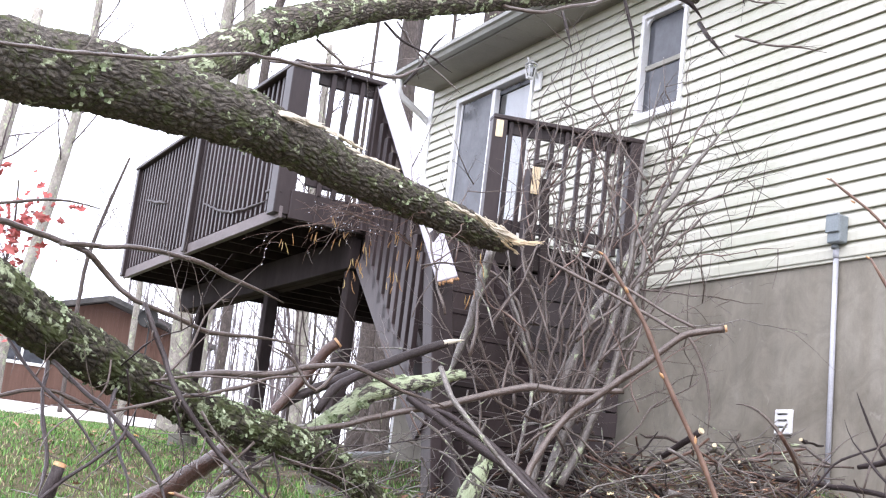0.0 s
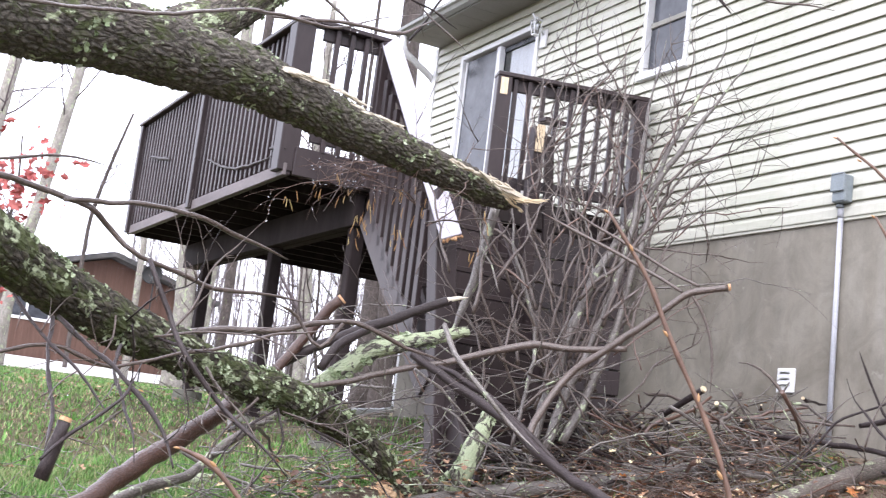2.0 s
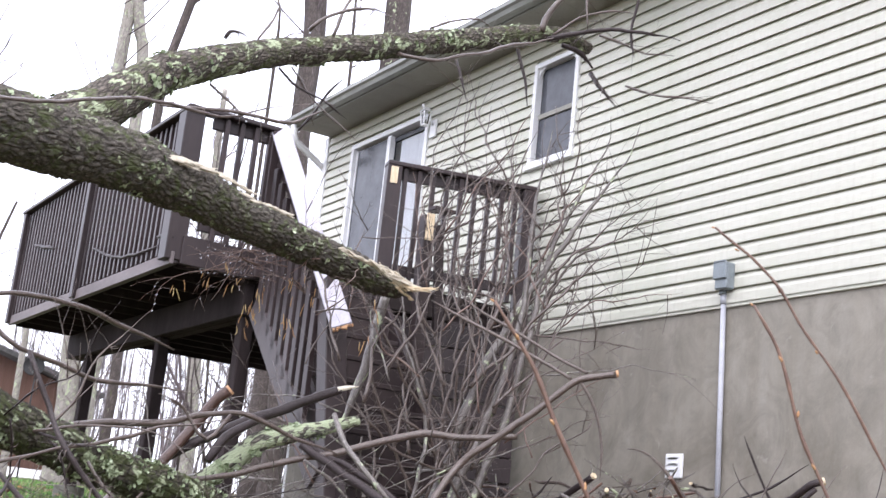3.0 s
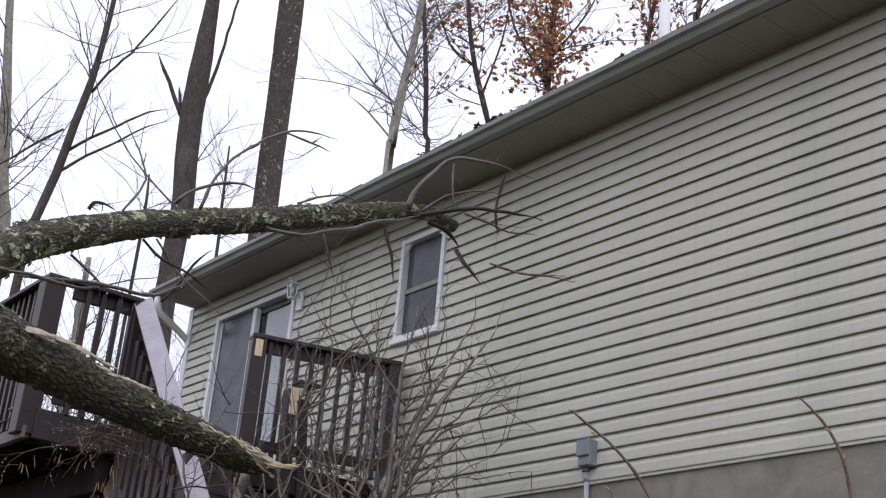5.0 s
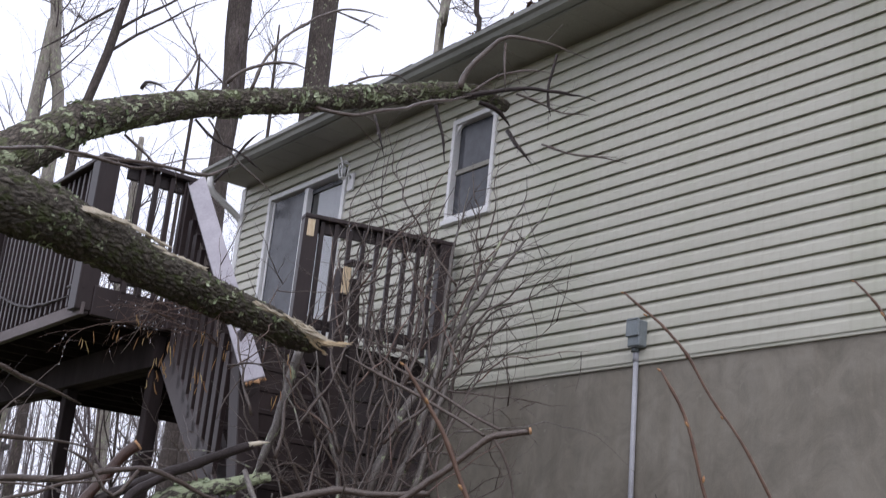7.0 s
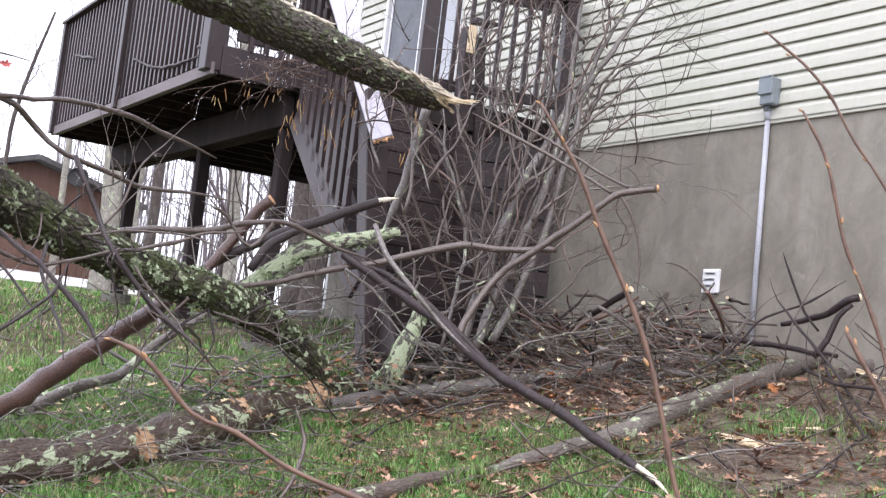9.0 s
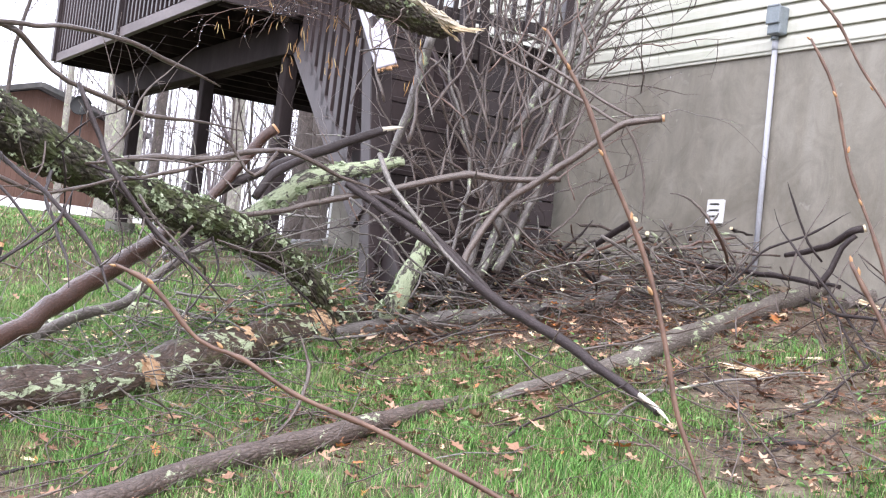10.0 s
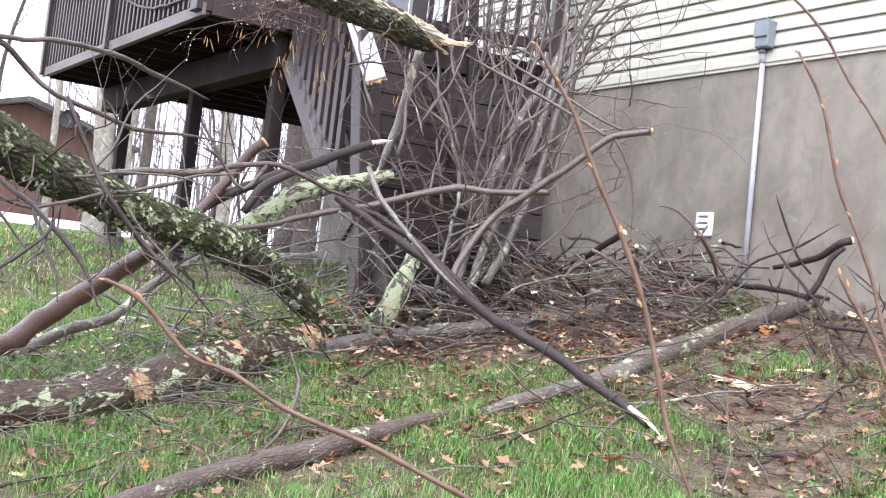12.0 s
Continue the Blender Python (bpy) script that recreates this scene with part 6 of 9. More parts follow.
shoot("reddish young shoot with swollen buds in front of the wall", [(1.171, 1.744, 1.778, 0.0026), (1.225, 1.706, 1.685, 0.0037), (1.267, 1.675, 1.582, 0.0040), (1.309, 1.643, 1.480, 0.0040), (1.348, 1.611, 1.365, 0.0044), (1.389, 1.575, 1.206, 0.0044), (1.420, 1.547, 1.111, 0.0044), (1.453, 1.517, 1.009, 0.0044)], [0.0, 0.12, 0.25, 0.40, 0.56, 0.80])
shoot("thin reddish young shoot with pale buds", [(1.640, 1.613, 1.846, 0.0025), (1.677, 1.574, 1.749, 0.0032), (1.702, 1.547, 1.623, 0.0032), (1.726, 1.520, 1.537, 0.0032), (1.750, 1.492, 1.453, 0.0036), (1.775, 1.462, 1.341, 0.0036), (1.813, 1.415, 1.186, 0.0040)], [0.0, 0.15, 0.32, 0.45, 0.6])
shoot("thin brown shoot slanting before the siding", [(1.652, 1.734, 2.013, 0.0022), (1.700, 1.687, 1.950, 0.0026), (1.739, 1.648, 1.893, 0.0026), (1.773, 1.612, 1.816, 0.0025), (1.805, 1.577, 1.746, 0.0025), (1.842, 1.534, 1.654, 0.0030), (1.886, 1.480, 1.518, 0.0029)], [0.0, 0.12, 0.3, 0.5])
shoot("thin brown shoot bending before the foundation", [(2.015, 1.476, 2.082, 0.0023), (2.037, 1.445, 2.039, 0.0027), (2.054, 1.421, 1.989, 0.0032), (2.064, 1.407, 1.935, 0.0031), (2.070, 1.399, 1.871, 0.0031), (2.079, 1.386, 1.768, 0.0031), (2.091, 1.368, 1.590, 0.0031)], [0.0, 0.2, 0.35])
shoot("young shoot with swollen buds slanting over the lawn", [(0.613, 2.114, 1.304, 0.0030), (0.674, 2.096, 1.280, 0.0046), (0.759, 2.066, 1.199, 0.0038), (0.829, 2.039, 1.173, 0.0042), (0.919, 2.000, 1.121, 0.0042), (1.045, 1.937, 1.079, 0.0046), (1.152, 1.875, 1.030, 0.0046), (1.256, 1.807, 0.975, 0.0050), (1.378, 1.715, 0.907, 0.0050)], [0.0, 0.09, 0.27, 0.55])
shoot("short young shoot with a fat bud at the wall edge", [(1.937, 1.735, 1.480, 0.0045), (1.957, 1.711, 1.433, 0.0045), (1.977, 1.688, 1.387, 0.0045), (2.002, 1.658, 1.310, 0.0045), (2.037, 1.615, 1.166, 0.0045)], [0.02, 0.12])


# ---- splinters and scars of torn wood ----
def torn(parent, label, pts, mat, n, length, seed, width=0.004):
    """A torn strip: many ragged slivers lying along a line, as one part."""
    rng = random.Random(seed)
    path = spline(pts, 0.02)
    store = ([], [], [])
    for k in range(n):
        i = rng.randint(0, len(path) - 2)
        c = path[i]
        d = (path[i + 1].xyz - c.xyz).normalized()
        o = Vector((rng.gauss(0, 1), rng.gauss(0, 1), rng.gauss(0, 1))).normalized() * c[3] * rng.random()
        L = length * rng.uniform(0.4, 1.2)
        a = (d + Vector((rng.gauss(0, 0.09), rng.gauss(0, 0.09), rng.gauss(0, 0.09)))).normalized()
        r = width * rng.uniform(0.5, 1.4)
        p = c.xyz + o - a * L * 0.4
        tube(store, [Vector((*p, r * 0.4)), Vector((*(p + a * L * 0.3), r)), Vector((*(p + a * L * 0.7), r * 0.7)), Vector((*(p + a * L), 0.0006))], 4, 0, k, 0)
    return link_store("torn_wood", store, mat, parent, label, True)


torn(fallen_tree, "fresh pale splinters of torn wood", [(1.534, 5.198, 2.920, 0.0100), (1.706, 5.281, 2.940, 0.0180), (1.861, 5.335, 2.953, 0.0157), (1.975, 5.400, 2.967, 0.0066)], PALEWOOD, 80, 0.16, 0, 0.009)
torn(fallen_tree, "fresh pale splinters of torn wood", [(2.053, 5.425, 2.958, 0.0080), (2.142, 5.444, 2.945, 0.0108), (2.254, 5.507, 2.938, 0.0055)], PALEWOOD, 16, 0.12, 1, 0.007)
torn(fallen_tree, "fresh pale splinters of torn wood", [(2.167, 5.434, 2.904, 0.0067), (2.310, 5.483, 2.896, 0.0109), (2.488, 5.569, 2.895, 0.0056)], PALEWOOD, 14, 0.1, 2, 0.007)
torn(fallen_tree, "fresh pale splinters of torn wood", [(2.860, 5.781, 2.852, 0.0074), (3.063, 5.903, 2.851, 0.0136), (3.270, 6.019, 2.854, 0.0187), (3.444, 6.094, 2.835, 0.0159)], PALEWOOD, 36, 0.16, 3, 0.007)
torn(fallen_tree, "fresh pale splinters of torn wood", [(3.180, 5.954, 2.852, 0.0123), (3.325, 6.046, 2.827, 0.0282), (3.485, 6.128, 2.821, 0.0288), (3.593, 6.182, 2.823, 0.0162)], PALEWOOD, 60, 0.15, 4, 0.007)
torn(fallen_tree, "fresh pale splinters of torn wood", [(3.419, 6.108, 2.812, 0.0191), (3.568, 6.138, 2.812, 0.0161), (3.688, 6.184, 2.842, 0.0098)], SPLINT, 30, 0.16, 5, 0.005)
torn(fallen_tree, "fresh pale splinters of torn wood", [(3.421, 6.107, 2.786, 0.0222), (3.516, 6.169, 2.773, 0.0193), (3.571, 6.195, 2.760, 0.0097)], SPLINT, 16, 0.07, 6, 0.005)

def scar(owner, mesh_ob, at, reach, mat, label, seed):
    """A ragged patch of bare wood laid on the surface of a log, sunk bark round it."""
    src, c0 = mesh_ob.data, Vector(at)
    bm = bmesh.new()
    made = {}
    for f in src.polygons:
        c = f.center
        d = (c - c0).length
        if len(f.vertices) == 4 and d < reach * (0.8 + 0.7 * noise.noise((c.x * 34 + seed, c.y * 34, c.z * 34))):
            vs = []
            for i in f.vertices:
                if i not in made:
                    v = src.vertices[i]
                    made[i] = bm.verts.new(v.co + v.normal * (0.004 + 0.005 * noise.noise(v.co * 60)))
                vs.append(made[i])
            bm.faces.new(vs)
    return part("scar", bm, mat, owner, label)


for seed, (at, reach) in enumerate((((1.801, 5.414, 0.834), 0.085), ((2.972, 6.242, 1.096), 0.11), ((3.171, 6.411, 1.074), 0.09), ((2.396, 5.879, 1.030), 0.065))):
    scar(log_big, log_trunk, at, reach, RAW, "torn tan scar where the bark is gone", seed * 9)


def lichen_tufts(owner, mesh_ob, sides, n, lo, hi, size, seed):
    """Leafy lichen: small ruffled rosettes that sit on the bark between two shares of its length."""
    rng = random.Random(seed)
    src = mesh_ob.data.vertices
    rings = len(src) // sides
    store = ([], [], [])
    spots = [(rng.uniform(lo, hi), rng.randrange(sides)) for k in range(max(3, n // 7))]
    for k in range(n):
        t, side = rng.choice(spots)
        i = min(rings - 2, max(1, int((t + rng.gauss(0, 0.012)) * rings)))
        v = src[i * sides + (side + int(rng.gauss(0, sides * 0.06))) % sides]
        nrm = v.normal.copy()
        u = nrm.orthogonal().normalized()
        w = nrm.cross(u)
        r = rng.uniform(*size)
        o = len(store[0])
        store[0].append(v.co + nrm * 0.004)
        for j in range(11):
            a = j * 2 * math.pi / 11
            q = r * rng.uniform(0.55, 1.25)
            store[0].append(v.co + (u * math.cos(a) + w * math.sin(a)) * q + nrm * rng.uniform(0.003, 0.016))
        store[1].extend((o, o + 1 + j, o + 1 + (j + 1) % 11) for j in range(11))
        store[2].extend([(0, 0, 0)] * 12)
    return tagged(link_store("lichen", store, LICHEN, owner, "leafy pale green lichen", True), kind="stuff")


lichen_tufts(lower_limb, lower_trunk, 100, 620, 0.50, 0.97, (0.006, 0.019), 71)
lichen_tufts(lower_limb, lower_trunk, 100, 170, 0.05, 0.50, (0.005, 0.013), 72)
lichen_tufts(fallen_tree, trunk, 130, 130, 0.15, 0.95, (0.006, 0.018), 73)
lichen_tufts(fallen_tree, upper_limb, 72, 200, 0.05, 0.98, (0.007, 0.020), 74)
lichen_tufts(log_big, log_trunk, 72, 200, 0.02, 0.80, (0.005, 0.015), 75)
lichen_tufts(branch_lichen, lichen_trunk, 20, 110, 0.05, 0.95, (0.008, 0.022), 76)
lichen_tufts(stump_lichen, stump_trunk, 20, 90, 0.05, 0.95, (0.008, 0.022), 77)
lichen_tufts(branch_grey2, pale_trunk, 14, 110, 0.05, 0.95, (0.008, 0.022), 78)


# ---- the bare shrub in front of the stairs ----
shrub = thing("shrub", "bare leafless shrub with many grey stems beside the stairs", "shrub")
limb("stem", [(3.970, 6.481, 1.405, 0.0333), (4.090, 6.524, 1.783, 0.0324), (4.199, 6.514, 2.173, 0.0312), (4.327, 6.490, 2.542, 0.0288), (4.474, 6.450, 2.886, 0.0263), (4.627, 6.403, 3.164, 0.0222), (4.783, 6.350, 3.411, 0.0179), (4.911, 6.315, 3.658, 0.0137), (5.091, 6.236, 3.988, 0.0092), (5.191, 6.218, 4.280, 0.0048)], BARK_SHRUB, shrub, "", 8, 0.06, 0, 0.5, kink=0.02)
limb("stem", [(4.051, 6.431, 1.449, 0.0304), (4.211, 6.447, 1.867, 0.0295), (4.335, 6.424, 2.260, 0.0271), (4.438, 6.414, 2.591, 0.0244), (4.523, 6.416, 3.000, 0.0191), (4.552, 6.457, 3.414, 0.0149), (4.612, 6.475, 3.807, 0.0105), (4.679, 6.489, 4.134, 0.0062)], BARK_SHRUB, shrub, "", 8, 0.06, 0, 0.5, kink=0.02)
limb("stem", [(4.131, 6.379, 1.493, 0.0277), (4.297, 6.390, 1.845, 0.0254), (4.401, 6.379, 2.131, 0.0241), (4.476, 6.388, 2.455, 0.0229), (4.566, 6.385, 2.789, 0.0204), (4.618, 6.410, 3.090, 0.0162), (4.724, 6.394, 3.442, 0.0135), (4.945, 6.289, 4.040, 0.0092), (4.964, 6.273, 4.280, 0.0062)], BARK_SHRUB, shrub, "", 8, 0.06, 0, 0.5, kink=0.02)
limb("stem", [(3.781, 6.361, 1.424, 0.0115), (3.894, 6.410, 1.991, 0.0117), (3.836, 6.445, 2.319, 0.0109), (3.764, 6.545, 2.588, 0.0094), (3.761, 6.604, 2.802, 0.0069), (3.699, 6.639, 3.077, 0.0035)], BARK_SHRUB, shrub, "", 8, 0.06, 0, 0.5, kink=0.02)
limb("stem", [(4.014, 6.454, 1.874, 0.0102), (3.848, 6.438, 2.186, 0.0092), (3.715, 6.457, 2.402, 0.0084), (3.582, 6.475, 2.617, 0.0067), (3.507, 6.516, 2.778, 0.0042)], BARK_TWIG, shrub, "", 8, 0.06, 0, 0.5, kink=0.04)
limb("stem", [(4.118, 6.506, 1.956, 0.0103), (4.112, 6.510, 2.367, 0.0095), (4.138, 6.553, 2.726, 0.0087), (4.105, 6.632, 3.089, 0.0071), (4.105, 6.633, 3.456, 0.0063), (4.140, 6.670, 3.733, 0.0064), (4.027, 6.797, 4.096, 0.0056)], BARK_TWIG, shrub, "", 8, 0.06, 0, 0.5, kink=0.04)
limb("stem", [(4.177, 6.468, 1.930, 0.0103), (4.298, 6.509, 2.538, 0.0096), (4.374, 6.519, 3.055, 0.0080), (4.427, 6.543, 3.513, 0.0064), (4.456, 6.583, 3.907, 0.0046), (4.392, 6.687, 4.342, 0.0028)], BARK_TWIG, shrub, "", 8, 0.06, 0, 0.5, kink=0.04)
limb("stem", [(4.205, 6.450, 1.934, 0.0094), (4.338, 6.422, 2.399, 0.0096), (4.448, 6.408, 2.841, 0.0079), (4.387, 6.449, 3.267, 0.0062), (4.299, 6.568, 3.638, 0.0045), (4.242, 6.664, 3.947, 0.0028)], BARK_TWIG, shrub, "", 8, 0.06, 0, 0.5, kink=0.04)
limb("stem", [(4.050, 6.431, 1.779, 0.0110), (3.982, 6.532, 2.210, 0.0103), (4.007, 6.575, 2.563, 0.0087), (3.887, 6.647, 2.902, 0.0070), (3.968, 6.657, 3.319, 0.0053), (4.074, 6.652, 3.826, 0.0036)], BARK_TWIG, shrub, "", 8, 0.06, 0, 0.5, kink=0.04)
limb("stem", [(4.239, 6.428, 1.870, 0.0103), (4.402, 6.439, 2.306, 0.0096), (4.647, 6.389, 2.876, 0.0089), (4.795, 6.341, 3.227, 0.0073), (5.060, 6.197, 3.484, 0.0046), (5.336, 6.028, 3.673, 0.0028)], BARK_TWIG, shrub, "", 8, 0.06, 0, 0.5, kink=0.04)
limb("stem", [(4.172, 6.472, 1.997, 0.0103), (4.505, 6.429, 2.853, 0.0098), (4.711, 6.342, 3.173, 0.0081), (4.947, 6.224, 3.463, 0.0055), (5.259, 6.028, 3.853, 0.0028)], BARK_TWIG, shrub, "", 8, 0.06, 0, 0.5, kink=0.04)
limb("stem", [(4.200, 6.454, 2.001, 0.0094), (4.440, 6.413, 2.556, 0.0088), (4.598, 6.424, 3.161, 0.0072), (4.791, 6.407, 3.761, 0.0056), (4.824, 6.382, 4.146, 0.0047), (4.861, 6.416, 4.516, 0.0029)], BARK_TWIG, shrub, "", 8, 0.06, 0, 0.5, kink=0.04)
limb("stem", [(4.092, 6.404, 1.785, 0.0101), (4.152, 6.485, 2.234, 0.0095), (4.225, 6.497, 2.737, 0.0079), (4.450, 6.467, 3.210, 0.0063), (4.771, 6.359, 3.596, 0.0046), (5.143, 6.128, 3.940, 0.0028)], BARK_TWIG, shrub, "", 8, 0.06, 0, 0.5, kink=0.04)
limb("stem", [(4.325, 6.491, 1.847, 0.0122), (4.492, 6.438, 2.250, 0.0114), (4.610, 6.415, 2.585, 0.0098), (4.697, 6.414, 2.997, 0.0081), (4.841, 6.369, 3.426, 0.0055), (4.935, 6.297, 3.735, 0.0037)], BARK_TWIG, shrub, "", 8, 0.06, 0, 0.5, kink=0.04)
limb("stem", [(3.867, 6.426, 1.658, 0.0100), (3.696, 6.469, 1.997, 0.0091), (3.557, 6.489, 2.276, 0.0075), (3.479, 6.531, 2.468, 0.0042)], BARK_TWIG, shrub, "", 8, 0.06, 0, 0.5, kink=0.04)
limb("stem", [(3.923, 6.392, 1.665, 0.0100), (4.084, 6.409, 2.052, 0.0085), (3.987, 6.529, 2.487, 0.0077), (4.039, 6.556, 2.886, 0.0061), (4.206, 6.510, 3.347, 0.0044), (4.447, 6.408, 3.642, 0.0027)], BARK_TWIG, shrub, "", 8, 0.06, 0, 0.5, kink=0.04)
limb("stem", [(4.142, 6.372, 1.692, 0.0085), (3.891, 6.412, 2.024, 0.0084), (3.598, 6.466, 2.149, 0.0066), (3.357, 6.482, 2.047, 0.0033)], BARK_TWIG, shrub, "", 8, 0.06, 0, 0.5, kink=0.04)
limb("stem", [(4.131, 6.379, 1.823, 0.0076), (3.736, 6.388, 1.903, 0.0074), (3.436, 6.441, 2.123, 0.0057), (3.254, 6.535, 2.197, 0.0033)], BARK_TWIG, shrub, "", 8, 0.06, 0, 0.5, kink=0.04)
limb("stem", [(3.945, 6.379, 1.734, 0.0083), (4.075, 6.415, 2.494, 0.0077), (4.276, 6.283, 2.830, 0.0069), (4.035, 6.440, 2.977, 0.0052), (3.735, 6.619, 3.011, 0.0026)], BARK_TWIG, shrub, "", 8, 0.06, 0, 0.5, kink=0.04)
limb("stem", [(3.692, 6.712, 2.056, 0.0065), (3.646, 6.805, 2.287, 0.0054), (3.678, 6.856, 2.542, 0.0044), (3.716, 6.904, 2.801, 0.0034), (3.750, 6.953, 3.070, 0.0022)], BARK_TWIG, shrub, "", 8, 0.06, 0, 0.5, kink=0.04)
limb("stem", [(4.310, 6.345, 2.212, 0.0127), (4.371, 6.376, 2.378, 0.0106), (4.435, 6.404, 2.551, 0.0086), (4.454, 6.464, 2.726, 0.0064), (4.466, 6.528, 2.907, 0.0043)], BARK_TWIG, shrub, "", 8, 0.06, 0, 0.5, kink=0.04)
limb("stem", [(4.355, 6.567, 2.097, 0.0099), (4.331, 6.655, 2.233, 0.0083), (4.297, 6.748, 2.363, 0.0066), (4.225, 6.864, 2.452, 0.0051), (4.144, 6.983, 2.531, 0.0033)], BARK_TWIG, shrub, "", 8, 0.06, 0, 0.5, kink=0.04)
limb("stem", [(3.722, 6.187, 1.649, 0.0072), (3.831, 6.190, 1.761, 0.0060), (3.962, 6.179, 1.852, 0.0049), (4.103, 6.158, 1.916, 0.0036), (4.245, 6.134, 1.987, 0.0023)], BARK_TWIG, shrub, "", 8, 0.06, 0, 0.5, kink=0.04)
limb("stem", [(3.944, 6.532, 2.262, 0.0130), (3.896, 6.630, 2.489, 0.0109), (3.810, 6.749, 2.702, 0.0087), (3.659, 6.900, 2.844, 0.0065), (3.555, 7.021, 3.058, 0.0043)], BARK_TWIG, shrub, "", 8, 0.06, 0, 0.5, kink=0.04)
limb("stem", [(4.412, 6.360, 1.698, 0.0077), (4.580, 6.314, 1.868, 0.0064), (4.731, 6.277, 2.055, 0.0051), (4.899, 6.223, 2.227, 0.0039), (5.039, 6.187, 2.436, 0.0025)], BARK_TWIG, shrub, "", 8, 0.06, 0, 0.5, kink=0.04)
limb("stem", [(4.254, 6.140, 1.659, 0.0070), (4.113, 6.307, 1.812, 0.0059), (3.954, 6.479, 1.947, 0.0047), (3.832, 6.621, 2.156, 0.0034), (3.712, 6.758, 2.379, 0.0022)], BARK_TWIG, shrub, "", 8, 0.06, 0, 0.5, kink=0.04)
limb("stem", [(4.112, 6.332, 2.341, 0.0135), (4.309, 6.272, 2.575, 0.0113), (4.501, 6.211, 2.827, 0.0092), (4.687, 6.147, 3.085, 0.0069), (4.885, 6.068, 3.330, 0.0046)], BARK_TWIG, shrub, "", 8, 0.06, 0, 0.5, kink=0.04)
limb("stem", [(3.388, 6.285, 2.142, 0.0118), (3.436, 6.327, 2.300, 0.0098), (3.455, 6.385, 2.465, 0.0080), (3.539, 6.408, 2.620, 0.0059), (3.642, 6.419, 2.769, 0.0040)], BARK_TWIG, shrub, "", 8, 0.06, 0, 0.5, kink=0.04)
limb("stem", [(4.275, 6.703, 2.084, 0.0103), (4.319, 6.746, 2.342, 0.0086), (4.373, 6.783, 2.607, 0.0069), (4.366, 6.858, 2.871, 0.0051), (4.385, 6.917, 3.150, 0.0035)], BARK_TWIG, shrub, "", 8, 0.06, 0, 0.5, kink=0.04)
limb("stem", [(4.337, 6.082, 2.161, 0.0102), (4.373, 6.130, 2.302, 0.0086), (4.442, 6.155, 2.439, 0.0068), (4.514, 6.176, 2.579, 0.0052), (4.581, 6.201, 2.725, 0.0035)], BARK_TWIG, shrub, "", 8, 0.06, 0, 0.5, kink=0.04)
limb("stem", [(3.842, 5.994, 2.257, 0.0061), (3.947, 5.998, 2.498, 0.0050), (4.020, 6.021, 2.754, 0.0041), (4.047, 6.076, 3.025, 0.0030), (3.978, 6.192, 3.272, 0.0020)], BARK_TWIG, shrub, "", 8, 0.06, 0, 0.5, kink=0.04)
limb("stem", [(3.921, 6.311, 2.319, 0.0103), (3.895, 6.398, 2.503, 0.0086), (3.861, 6.488, 2.683, 0.0070), (3.851, 6.564, 2.885, 0.0052), (3.840, 6.640, 3.089, 0.0035)], BARK_TWIG, shrub, "", 8, 0.06, 0, 0.5, kink=0.04)
limb("stem", [(3.544, 6.347, 2.362, 0.0090), (3.652, 6.356, 2.518, 0.0074), (3.742, 6.373, 2.688, 0.0060), (3.827, 6.392, 2.864, 0.0046), (3.904, 6.415, 3.050, 0.0029)], BARK_TWIG, shrub, "", 8, 0.06, 0, 0.5, kink=0.04)
limb("stem", [(4.153, 6.125, 2.221, 0.0106), (4.266, 6.120, 2.354, 0.0089), (4.398, 6.100, 2.472, 0.0071), (4.516, 6.088, 2.607, 0.0053), (4.637, 6.072, 2.744, 0.0036)], BARK_TWIG, shrub, "", 8, 0.06, 0, 0.5, kink=0.04)
limb("stem", [(4.400, 6.477, 1.830, 0.0112), (4.331, 6.595, 1.968, 0.0093), (4.252, 6.717, 2.110, 0.0075), (4.181, 6.832, 2.259, 0.0056), (4.084, 6.960, 2.391, 0.0036)], BARK_TWIG, shrub, "", 8, 0.06, 0, 0.5, kink=0.04)
limb("stem", [(4.143, 6.228, 2.404, 0.0089), (4.110, 6.321, 2.603, 0.0075), (4.092, 6.404, 2.812, 0.0060), (4.064, 6.493, 3.026, 0.0045), (4.116, 6.531, 3.258, 0.0030)], BARK_TWIG, shrub, "", 8, 0.06, 0, 0.5, kink=0.04)
limb("stem", [(3.996, 6.664, 1.654, 0.0126), (4.133, 6.650, 1.777, 0.0105), (4.228, 6.662, 1.944, 0.0084), (4.302, 6.686, 2.120, 0.0064), (4.346, 6.728, 2.306, 0.0041)], BARK_TWIG, shrub, "", 8, 0.06, 0, 0.5, kink=0.04)
limb("stem", [(3.708, 6.896, 2.604, 0.0065), (3.755, 6.939, 2.809, 0.0055), (3.842, 6.960, 3.008, 0.0043), (3.900, 6.997, 3.220, 0.0033), (4.019, 6.998, 3.409, 0.0022)], BARK_TWIG, shrub, "", 8, 0.06, 0, 0.5, kink=0.04)
limb("stem", [(3.491, 6.863, 1.811, 0.0101), (3.398, 6.976, 1.947, 0.0085), (3.286, 7.096, 2.065, 0.0068), (3.139, 7.228, 2.111, 0.0051), (3.003, 7.350, 2.201, 0.0034)], BARK_TWIG, shrub, "", 8, 0.06, 0, 0.5, kink=0.04)
limb("stem", [(3.622, 6.476, 1.708, 0.0073), (3.621, 6.545, 1.968, 0.0060), (3.538, 6.659, 2.204, 0.0049), (3.436, 6.779, 2.438, 0.0038), (3.365, 6.881, 2.697, 0.0024)], BARK_TWIG, shrub, "", 8, 0.06, 0, 0.5, kink=0.04)
